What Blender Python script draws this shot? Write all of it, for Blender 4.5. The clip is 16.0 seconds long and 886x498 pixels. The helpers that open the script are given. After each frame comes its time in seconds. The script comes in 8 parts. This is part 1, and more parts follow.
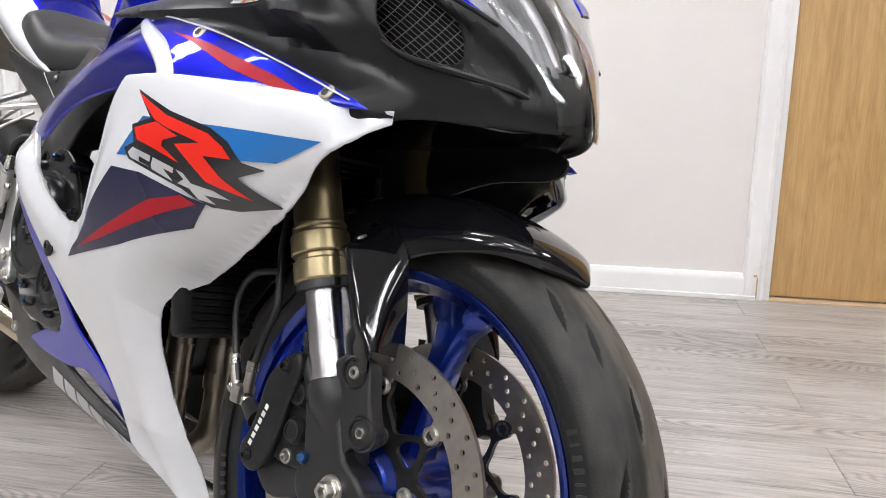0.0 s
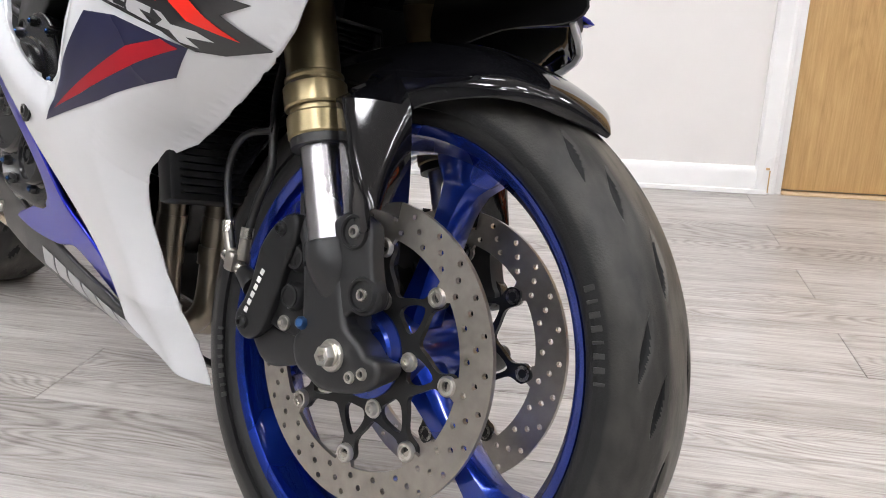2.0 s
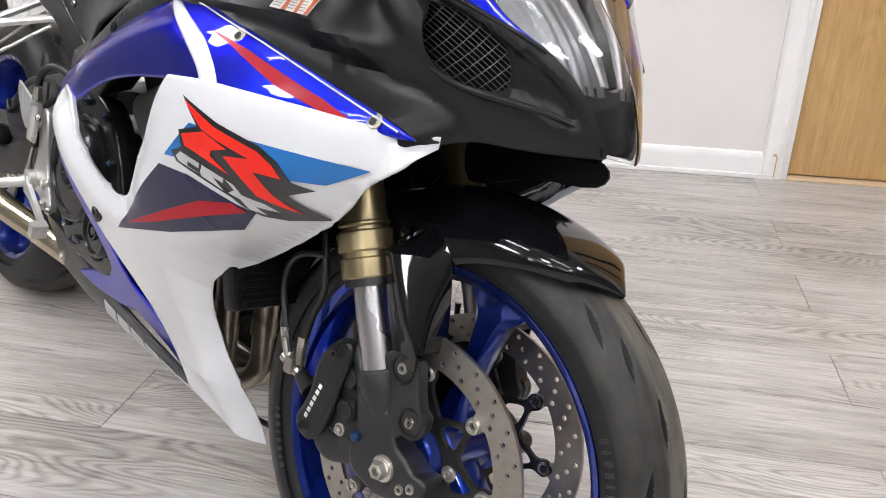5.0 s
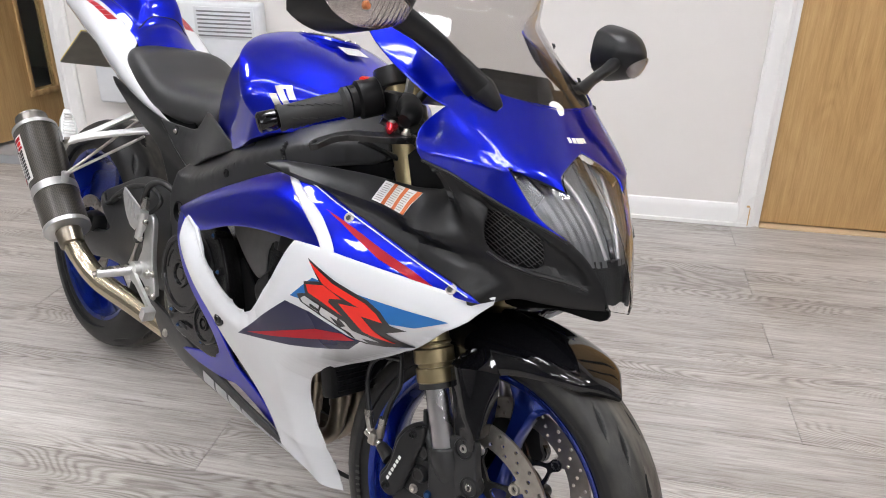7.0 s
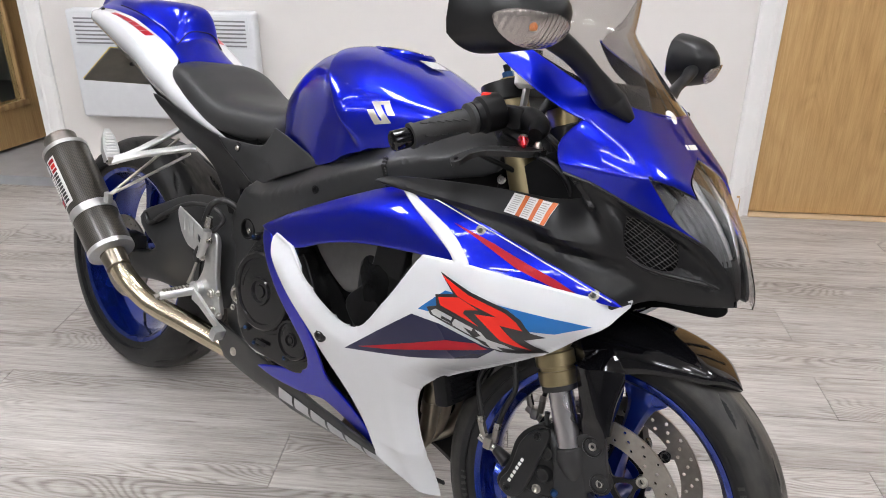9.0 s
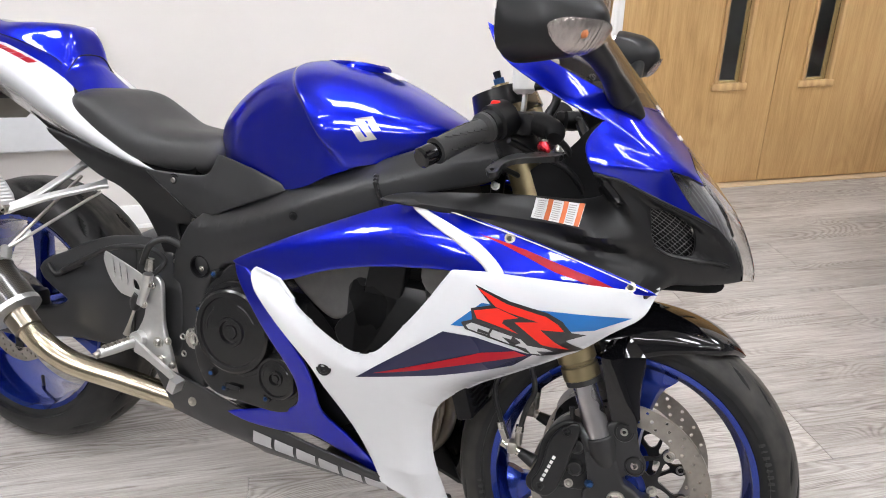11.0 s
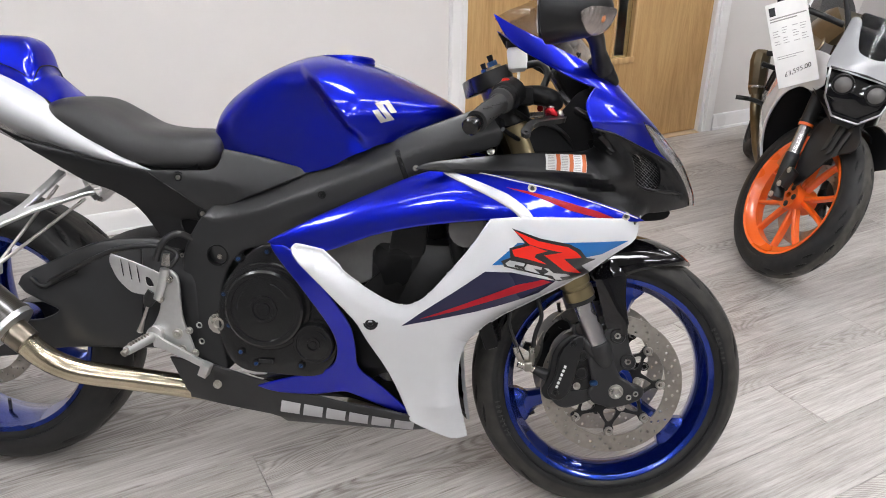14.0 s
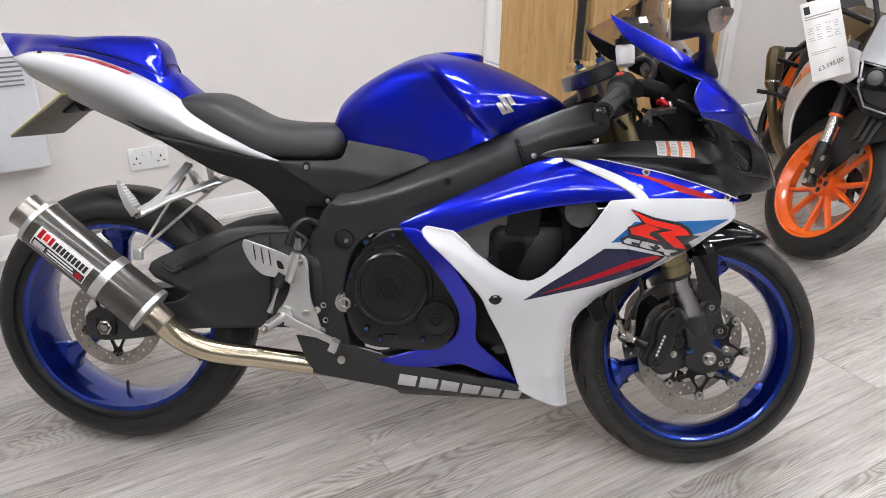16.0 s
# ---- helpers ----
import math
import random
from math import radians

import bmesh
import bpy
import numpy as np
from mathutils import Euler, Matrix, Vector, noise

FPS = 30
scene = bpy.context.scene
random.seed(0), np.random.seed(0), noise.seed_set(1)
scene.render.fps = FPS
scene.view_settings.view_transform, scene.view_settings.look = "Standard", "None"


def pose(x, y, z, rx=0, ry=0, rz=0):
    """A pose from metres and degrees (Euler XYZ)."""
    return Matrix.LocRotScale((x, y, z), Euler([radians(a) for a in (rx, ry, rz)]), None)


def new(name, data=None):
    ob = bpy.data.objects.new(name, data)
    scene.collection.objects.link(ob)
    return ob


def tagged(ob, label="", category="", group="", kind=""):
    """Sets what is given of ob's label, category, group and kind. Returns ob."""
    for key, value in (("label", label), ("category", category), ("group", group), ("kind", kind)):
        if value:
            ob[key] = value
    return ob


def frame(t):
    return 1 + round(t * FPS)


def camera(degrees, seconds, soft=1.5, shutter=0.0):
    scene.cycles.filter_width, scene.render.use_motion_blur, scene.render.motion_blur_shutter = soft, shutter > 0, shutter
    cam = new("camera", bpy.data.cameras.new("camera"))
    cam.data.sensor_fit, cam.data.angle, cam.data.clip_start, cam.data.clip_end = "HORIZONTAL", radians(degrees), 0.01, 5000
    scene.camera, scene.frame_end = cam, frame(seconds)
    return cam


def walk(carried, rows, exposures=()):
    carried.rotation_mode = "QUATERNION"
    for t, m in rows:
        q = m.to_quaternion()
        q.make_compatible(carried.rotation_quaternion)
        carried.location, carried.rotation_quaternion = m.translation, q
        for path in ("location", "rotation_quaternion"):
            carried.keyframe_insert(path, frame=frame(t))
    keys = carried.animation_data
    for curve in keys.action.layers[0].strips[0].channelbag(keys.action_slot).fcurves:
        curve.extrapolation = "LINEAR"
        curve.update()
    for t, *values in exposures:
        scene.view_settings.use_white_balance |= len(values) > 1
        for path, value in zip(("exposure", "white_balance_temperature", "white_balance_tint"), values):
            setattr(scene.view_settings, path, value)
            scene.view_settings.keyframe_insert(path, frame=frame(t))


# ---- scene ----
# ---------------------------------------------------------------- camera
cam = camera(59.5, 16.0, soft=1.0)
METRES, EYE, TILT, LEAN, TURN = 2.385, 0.711, -12.0, -0.8, 11.5
ROWS = [
    (0.0, 0.0, 0.0, 0.0, -0.0, 0.0, 0.0),
    (0.5, -0.0019, 0.0041, -0.0042, 0.04, -0.64, -0.0),
    (1.0, -0.0026, 0.0106, -0.0111, 0.08, -2.09, 0.04),
    (1.5, -0.0019, 0.0179, -0.0184, 0.13, -4.25, 0.09),
    (2.0, -0.0016, 0.0238, -0.0237, 0.18, -6.62, 0.14),
    (2.5, -0.0037, 0.0245, -0.027, 0.31, -9.03, 0.15),
    (3.0, -0.0067, 0.025, -0.0272, 0.42, -10.86, 0.14),
    (3.5, -0.0089, 0.0244, -0.026, 0.55, -12.03, 0.12),
    (4.0, -0.0073, 0.0189, -0.0073, 0.63, -12.57, 0.12),
    (4.5, -0.0082, 0.0111, 0.0273, 0.65, -12.83, 0.12),
    (5.0, -0.0148, -0.0059, 0.0804, 0.66, -13.0, 0.09),
    (7.5, -0.0707, -0.1498, 0.188, -0.93, -13.43, 0.43),
    (8.0, -0.1171, -0.1613, 0.1881, -2.12, -13.48, 0.76),
    (8.5, -0.1629, -0.1618, 0.1929, -3.87, -13.57, 1.18),
    (9.0, -0.1759, -0.131, 0.1994, -5.85, -13.66, 1.68),
    (11.5, -0.3561, -0.0786, 0.2207, -26.33, -15.05, 5.71),
    (12.0, -0.399, -0.0707, 0.2261, -30.15, -15.47, 6.36),
    (12.5, -0.4465, -0.0559, 0.2273, -33.45, -15.86, 6.87),
    (13.0, -0.479, -0.0565, 0.2335, -36.19, -16.22, 7.21),
    (13.5, -0.5018, -0.0705, 0.2295, -38.31, -16.47, 7.4),
    (14.0, -0.522, -0.0811, 0.2298, -39.54, -16.61, 7.47),
    (14.5, -0.5593, -0.0744, 0.2378, -40.35, -16.75, 7.54),
    (15.0, -0.6039, -0.0634, 0.2407, -40.98, -16.82, 7.58),
    (15.5, -0.6366, -0.0556, 0.2457, -41.45, -16.9, 7.67),
    (16.0, -0.6567, -0.0429, 0.2482, -41.83, -17.0, 7.71),
]
EXPOSURES = [(0.0, 0.30), (2.0, 0.42), (3.5, 0.46), (5.0, 0.30), (9.0, 0.12), (11.4, 0.36), (12.5, 0.18), (16.0, 0.05)]
walk(cam, [(t, pose(0, 0, EYE, TILT, LEAN, TURN) @ pose(METRES * x, METRES * y, METRES * z, 90 + pitch, roll, yaw)) for t, x, y, z, yaw, pitch, roll in ROWS], EXPOSURES)

# ---------------------------------------------------------------- world and light
ROOM = (-4.2, 4.4, -4.6, 2.745, 2.62)          # x0, x1, y0, y1 (back wall), ceiling height
world = bpy.data.worlds.new("world")
scene.world = world
world.use_nodes = True
world.node_tree.nodes["Background"].inputs[0].default_value = (0.9, 0.95, 1.0, 1)
world.node_tree.nodes["Background"].inputs[1].default_value = 0.15
LAMP = 26.0                                    # glow of the ceiling panels
PANELS = [(x, y) for x in (-2.7, -0.3, 2.4) for y in (-2.9, -0.9, 1.35)]
BATTENS = [(-1.55, -1.9), (0.95, -1.9), (-1.55, 0.3), (0.95, 0.3)]

# ---------------------------------------------------------------- helpers of this scene


def nodes(mat):
    nt = mat.node_tree
    return nt, nt.nodes, nt.links, nt.nodes["Principled BSDF"]


def material(name, colour, rough=0.5, metal=0.0, coat=0.0, vary=0.06, scale=40.0, bump=0.0, bump_scale=300.0, rvary=0.06, spec=0.5):
    """A principled surface with two scales of variation in colour and gloss and a fine relief."""
    m = bpy.data.materials.new(name)
    m.use_nodes = True
    nt, nd, ln, bs = nodes(m)
    bs.inputs["Metallic"].default_value = metal
    bs.inputs["Coat Weight"].default_value = coat
    bs.inputs["Coat Roughness"].default_value = 0.03
    bs.inputs["Specular IOR Level"].default_value = spec
    tc = nd.new("ShaderNodeTexCoord")
    n1 = nd.new("ShaderNodeTexNoise")
    n1.inputs["Scale"].default_value, n1.inputs["Detail"].default_value = scale, 6
    n2 = nd.new("ShaderNodeTexNoise")
    n2.inputs["Scale"].default_value, n2.inputs["Detail"].default_value = scale / 9, 3
    for n in (n1, n2):
        ln.new(tc.outputs["Object"], n.inputs["Vector"])
    add = nd.new("ShaderNodeMath")
    add.operation = "ADD"
    ln.new(n1.outputs[0], add.inputs[0]), ln.new(n2.outputs[0], add.inputs[1])
    ramp = nd.new("ShaderNodeMapRange")
    ramp.inputs[1].default_value, ramp.inputs[2].default_value = 0.7, 1.3
    ramp.inputs[3].default_value, ramp.inputs[4].default_value = 1 - vary, 1 + vary
    ln.new(add.outputs[0], ramp.inputs[0])
    hsv = nd.new("ShaderNodeHueSaturation")
    hsv.inputs["Color"].default_value = (*colour, 1)
    ln.new(ramp.outputs[0], hsv.inputs["Value"]), ln.new(hsv.outputs[0], bs.inputs["Base Color"])
    rr = nd.new("ShaderNodeMapRange")
    rr.inputs[1].default_value, rr.inputs[2].default_value = 0.35, 0.65
    rr.inputs[3].default_value, rr.inputs[4].default_value = max(0.0, rough - rvary), min(1.0, rough + rvary)
    ln.new(n2.outputs[0], rr.inputs[0]), ln.new(rr.outputs[0], bs.inputs["Roughness"])
    if bump:
        n3 = nd.new("ShaderNodeTexNoise")
        n3.inputs["Scale"].default_value, n3.inputs["Detail"].default_value = bump_scale, 4
        ln.new(tc.outputs["Object"], n3.inputs["Vector"])
        bp = nd.new("ShaderNodeBump")
        bp.inputs["Strength"].default_value, bp.inputs["Distance"].default_value = bump, 0.001
        ln.new(n3.outputs[0], bp.inputs["Height"]), ln.new(bp.outputs[0], bs.inputs["Normal"])
    return m


def wood(name, dark, light, scale=(18, 18, 1.1), rough=0.45, tone=0.12, rings=0.2):
    """Long-grained veneer: streaks along local z, cathedral rings, and a tone of its own for each object."""
    m = bpy.data.materials.new(name)
    m.use_nodes = True
    nt, nd, ln, bs = nodes(m)
    tc, mp, oi = nd.new("ShaderNodeTexCoord"), nd.new("ShaderNodeMapping"), nd.new("ShaderNodeObjectInfo")
    shift = nd.new("ShaderNodeVectorMath")
    shift.operation = "ADD"
    far = nd.new("ShaderNodeVectorMath")
    far.operation = "SCALE"
    far.inputs[0].default_value = (17.0, 31.0, 53.0)
    ln.new(oi.outputs["Random"], far.inputs["Scale"])
    ln.new(tc.outputs["Object"], shift.inputs[0]), ln.new(far.outputs[0], shift.inputs[1])
    ln.new(shift.outputs[0], mp.inputs["Vector"])
    mp.inputs["Scale"].default_value = scale
    n1, n2 = nd.new("ShaderNodeTexNoise"), nd.new("ShaderNodeTexNoise")
    n1.inputs["Scale"].default_value, n1.inputs["Detail"].default_value, n1.inputs["Distortion"].default_value = 1.0, 8, 0.6
    n2.inputs["Scale"].default_value, n2.inputs["Detail"].default_value = 7.0, 5
    wv = nd.new("ShaderNodeTexWave")
    wv.inputs["Scale"].default_value, wv.inputs["Distortion"].default_value, wv.inputs["Detail"].default_value = 0.55, 9, 4
    wv.inputs["Detail Scale"].default_value = 0.7
    for n in (n1, n2, wv):
        ln.new(mp.outputs[0], n.inputs["Vector"])
    a, b = nd.new("ShaderNodeMix"), nd.new("ShaderNodeMix")
    a.inputs[0].default_value, b.inputs[0].default_value = 0.4, rings
    ln.new(n1.outputs[0], a.inputs[2]), ln.new(n2.outputs[0], a.inputs[3])
    ln.new(a.outputs[0], b.inputs[2]), ln.new(wv.outputs["Fac"], b.inputs[3])
    ramp = nd.new("ShaderNodeValToRGB")
    ramp.color_ramp.elements[0].position, ramp.color_ramp.elements[0].color = 0.3, (*dark, 1)
    ramp.color_ramp.elements[1].position, ramp.color_ramp.elements[1].color = 0.68, (*light, 1)
    ln.new(b.outputs[0], ramp.inputs[0])
    hsv, mr = nd.new("ShaderNodeHueSaturation"), nd.new("ShaderNodeMapRange")
    mr.inputs[3].default_value, mr.inputs[4].default_value = 1 - tone, 1 + tone
    ln.new(oi.outputs["Random"], mr.inputs[0]), ln.new(mr.outputs[0], hsv.inputs["Value"])
    ln.new(ramp.outputs[0], hsv.inputs["Color"]), ln.new(hsv.outputs[0], bs.inputs["Base Color"])
    bs.inputs["Roughness"].default_value = rough
    bp = nd.new("ShaderNodeBump")
    bp.inputs["Strength"].default_value, bp.inputs["Distance"].default_value = 0.25, 0.001
    ln.new(b.outputs[0], bp.inputs["Height"]), ln.new(bp.outputs[0], bs.inputs["Normal"])
    return m


def glass(name, colour, rough=0.0, alpha_mix=0.0):
    m = bpy.data.materials.new(name)
    m.use_nodes = True
    nt, nd, ln, bs = nodes(m)
    bs.inputs["Base Color"].default_value = (*colour, 1)
    bs.inputs["Transmission Weight"].default_value = 1.0
    bs.inputs["Roughness"].default_value = rough
    bs.inputs["IOR"].default_value = 1.1 + alpha_mix
    return m


def link(name, bm, mats, parent=None, label="", sharp=38, smooth=True):
    me = bpy.data.meshes.new(name)
    bm.to_mesh(me)
    bm.free()
    for m in mats if isinstance(mats, (list, tuple)) else (mats,):
        me.materials.append(m)
    if smooth:
        me.shade_smooth()
        me.set_sharp_from_angle(angle=radians(sharp))
    ob = new(name, me)
    ob.parent = parent
    return tagged(ob, label)


def part(name, bm, mat, parent, label="", **k):
    return link(name, bm, mat, parent, label, **k)


def shared(name, me, parent, m=None):
    ob = new(name, me)
    ob.parent = parent
    if m is not None:
        ob.matrix_basis = m
    return ob


def box(cx, cy, cz, sx, sy, sz, bevel=0.0, bm=None, seg=2):
    own = bmesh.new()
    bmesh.ops.create_cube(own, size=1, matrix=Matrix.Translation((cx, cy, cz)) @ Matrix.Diagonal((sx, sy, sz, 1)))
    if bevel:
        bmesh.ops.bevel(own, geom=own.edges[:], offset=bevel, segments=seg, affect="EDGES", profile=0.5)
    return merge(bm, own)


def merge(bm, own, m=None):
    if m is not None:
        own.transform(m)
    if bm is None:
        return own
    me = bpy.data.meshes.new("tmp")
    own.to_mesh(me)
    own.free()
    bm.from_mesh(me)
    bpy.data.meshes.remove(me)
    return bm


def spline(pts, n=6, closed=False):
    """A smooth line through the points (Catmull-Rom); a point given twice stays a corner."""
    pts = [tuple(p) for p in pts]
    out, c = [], len(pts)
    for i in range(c if closed else c - 1):
        p1, p2 = Vector(pts[i]), Vector(pts[(i + 1) % c])
        if (p1 - p2).length < 1e-7:
            continue
        p0 = Vector(pts[i - 1]) if (closed or i > 0) else p1
        p3 = Vector(pts[(i + 2) % c]) if (closed or i + 2 < c) else p2
        for k in range(n):
            t = k / n
            out.append(0.5 * (2 * p1 + (p2 - p0) * t + (2 * p0 - 5 * p1 + 4 * p2 - p3) * t * t + (3 * p1 - p0 - 3 * p2 + p3) * t ** 3))
    if not closed:
        out.append(Vector(pts[-1]))
    return out


def table(rows, x, k=1):
    """Smooth reading of a small table of rows (x, value, ...)."""
    if x <= rows[0][0]:
        return rows[0][k]
    if x >= rows[-1][0]:
        return rows[-1][k]
    for i in range(len(rows) - 1):
        if rows[i][0] <= x <= rows[i + 1][0]:
            a, b = rows[max(0, i - 1)], rows[min(len(rows) - 1, i + 2)]
            p1, p2 = rows[i], rows[i + 1]
            h = p2[0] - p1[0]
            t = (x - p1[0]) / h
            m1 = (p2[k] - a[k]) / max(1e-6, p2[0] - a[0]) * h
            m2 = (b[k] - p1[k]) / max(1e-6, b[0] - p1[0]) * h
            return (2 * t ** 3 - 3 * t * t + 1) * p1[k] + (t ** 3 - 2 * t * t + t) * m1 + (3 * t * t - 2 * t ** 3) * p2[k] + (t ** 3 - t * t) * m2


def step(t):
    t = max(0.0, min(1.0, t))
    return t * t * (3 - 2 * t)


def soft(t, w=0.012):
    """A rounded ramp."""
    return 0.5 * (t + math.sqrt(t * t + w * w))


def loft(rings, caps=True, closed=True, bm=None):
    bm = bm or bmesh.new()
    rows = [[bm.verts.new(p) for p in r] for r in rings]
    n = len(rows[0])
    for a, b in zip(rows, rows[1:]):
        for i in range(n if closed else n - 1):
            j = (i + 1) % n
            bm.faces.new((a[i], a[j], b[j], b[i]))
    if caps and closed:
        bm.faces.new(rows[0][::-1]), bm.faces.new(rows[-1])
    bmesh.ops.recalc_face_normals(bm, faces=bm.faces[:])
    return bm


def tube(pts, r, seg=12, n=6, bm=None, smooth=True, flat=1.0):
    """A round bar along a smooth line; r is one radius or one for each given point."""
    line = spline(pts, n) if smooth and len(pts) > 2 else [Vector(p) for p in pts]
    own, rings, up = bmesh.new(), [], None
    for i, p in enumerate(line):
        d = (line[min(i + 1, len(line) - 1)] - line[max(i - 1, 0)]).normalized()
        if up is None:
            up = d.orthogonal().normalized()
        up = (up - d * up.dot(d)).normalized()
        side = d.cross(up)
        f = i / (len(line) - 1) * (len(pts) - 1)
        k = min(int(f), len(pts) - 2)
        rad = r if isinstance(r, (int, float)) else r[k] + (r[k + 1] - r[k]) * (f - k)
        rings.append([p + (up * math.cos(a) + side * math.sin(a) * flat) * rad for a in [2 * math.pi * q / seg for q in range(seg)]])
    return merge(bm, loft(rings, bm=own))


def lathe(profile, seg=64, m=None, bm=None, closed=False):
    """A turned body about local y: profile of (radius, y)."""
    own, rows = bmesh.new(), []
    for r, y in profile:
        rows.append([own.verts.new((r * math.cos(2 * math.pi * q / seg), y, r * math.sin(2 * math.pi * q / seg))) for q in range(seg)] if r > 1e-5 else [own.verts.new((0, y, 0))])
    pairs = list(zip(rows, rows[1:])) + ([(rows[-1], rows[0])] if closed else [])
    for a, b in pairs:
        for i in range(seg):
            j = (i + 1) % seg
            f = [a[i % len(a)], a[j % len(a)], b[j % len(b)], b[i % len(b)]]
            f = [v for k, v in enumerate(f) if v not in f[:k]]
            if len(f) > 2:
                own.faces.new(f)
    bmesh.ops.recalc_face_normals(own, faces=own.faces[:])
    return merge(bm, own, m)


def cells(loops, pitch):
    """A flat mesh, finely cut, in the (u, v) plane inside the first loop and outside the others."""
    bm = bmesh.new()
    for loop in loops:
        vs = [bm.verts.new((p[0], 0, p[1])) for p in loop]
        for i, v in enumerate(vs):
            bm.edges.new((v, vs[(i + 1) % len(vs)]))
    bmesh.ops.triangle_fill(bm, use_beauty=True, edges=bm.edges[:], normal=(0, -1, 0))
    for axis in (0, 2):
        lo, hi = min(v.co[axis] for v in bm.verts), max(v.co[axis] for v in bm.verts)
        k = max(1, int((hi - lo) / pitch))
        for i in range(1, k):
            at, no = [0, 0, 0], [0, 0, 0]
            at[axis], no[axis] = lo + (hi - lo) * i / k, 1
            bmesh.ops.bisect_plane(bm, geom=bm.verts[:] + bm.edges[:] + bm.faces[:], dist=1e-6, plane_co=at, plane_no=no)
    return bm


def panel(outline, surface, thick=0.004, pitch=0.025, holes=(), lip=0.0, smooth=4, lift=0.0, bm=None, inside=False):
    """A moulded sheet: the outline in (u, v), laid on surface(u, v) -> (x, y, z), with thickness and a rounded, turned-in edge.
    inside: the hidden face takes the second material."""
    loops = [spline(o, smooth, True) if smooth else [Vector(p) for p in o] for o in (outline, *holes)]
    flat = cells([[(p[0], p[1]) for p in loop] for loop in loops], pitch)
    flat.verts.index_update()
    own, e = bmesh.new(), 1e-4

    def lay(u, w):
        p = Vector(surface(u, w))
        n = (Vector(surface(u + e, w)) - Vector(surface(u - e, w))).cross(Vector(surface(u, w + e)) - Vector(surface(u, w - e)))
        n = n.normalized() if n.length > 1e-12 else Vector((0, -1, 0))
        if n.dot(Vector((0.25, p.y if abs(p.y) > 1e-4 else -1e-3, 0.1 * abs(p.y)))) < 0:
            n = -n
        return p + n * lift, n

    rows, rings = [], {}
    for v in flat.verts:
        p, n = lay(v.co.x, v.co.z)
        rows.append((own.verts.new(p), own.verts.new(p - n * (thick + lip)), p, n))
    for v in flat.verts:
        ed = [x for x in v.link_edges if x.is_boundary]
        if not ed:
            continue
        out = Vector((0, 0, 0))
        for x in ed:
            d = x.other_vert(v).co - v.co
            m = x.link_faces[0].calc_center_median() - v.co
            d.normalize()
            out -= (m - d * m.dot(d)).normalized() if (m - d * m.dot(d)).length > 1e-9 else Vector((0, 0, 0))
        out = out.normalized() * lip if out.length > 1e-6 else Vector((0, 0, 0))
        f, b, p, n = rows[v.index]
        ring = [f]
        if lip:
            for k, drop in ((0.55, 0.12), (0.9, 0.45), (1.0, 1.0)):
                q, m = lay(v.co.x + out.x * k, v.co.z + out.z * k)
                q = q if (q - p).length < 3 * lip else p
                ring.append(own.verts.new(q - n * lip * drop))
        rings[v.index] = ring + [b]
    for f in flat.faces:
        own.faces.new([rows[v.index][0] for v in f.verts])
        g = own.faces.new([rows[v.index][1] for v in reversed(f.verts)])
        g.material_index = 1 if inside else 0
    for ed in flat.edges:
        if ed.is_boundary:
            a, b = rings[ed.verts[0].index], rings[ed.verts[1].index]
            for k in range(len(a) - 1):
                own.faces.new((a[k], b[k], b[k + 1], a[k + 1]))
    flat.free()
    bmesh.ops.recalc_face_normals(own, faces=own.faces[:])
    return merge(bm, own)


def shell(f, us, vs, thick):
    """A thin curved sheet over a grid; us and vs are lists, and f(u, v) gives its outer face."""
    bm = bmesh.new()
    rows = [[bm.verts.new(f(u, v)) for u in us] for v in vs]
    for A, B in zip(rows, rows[1:]):
        for j in range(len(us) - 1):
            bm.faces.new((A[j], A[j + 1], B[j + 1], B[j]))
    bmesh.ops.recalc_face_normals(bm, faces=bm.faces[:])
    bmesh.ops.solidify(bm, geom=bm.faces[:], thickness=thick)
    return bm


def bolt(at, r=0.008, h=0.005, out=(0, -1, 0), bm=None):
    """A button-head screw with a hexagon socket and a washer."""
    own = lathe([(0, h * 0.35), (r * 0.45, h * 0.35), (r * 0.5, h), (r * 0.8, h * 0.95), (r * 0.95, h * 0.5), (r, 0.2 * h), (r * 1.35, 0.18 * h), (r * 1.35, -0.002)], 12)
    own.transform(Matrix.Translation(at) @ Vector(out).to_track_quat("Y", "Z").to_matrix().to_4x4())
    return merge(bm, own)

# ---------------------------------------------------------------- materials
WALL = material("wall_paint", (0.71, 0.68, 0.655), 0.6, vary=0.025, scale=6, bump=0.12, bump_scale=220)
# Dark grey on the unseen walls dims the fill and reflections on the paintwork.
UNSEEN_WALL = material("dim_unseen_wall", (0.19, 0.187, 0.185), 0.7, vary=0.04, scale=6)
GLOSS_WHITE = material("white_gloss_woodwork", (0.8, 0.79, 0.78), 0.3, vary=0.03, scale=12, bump=0.06, bump_scale=60)
CEILING = material("ceiling_tile", (0.78, 0.77, 0.75), 0.85, vary=0.04, scale=60, bump=0.3)
OAK_TRIM = wood("oak_trim", (0.42, 0.25, 0.11), (0.62, 0.42, 0.2), (14, 14, 1.2), 0.45, 0.04)


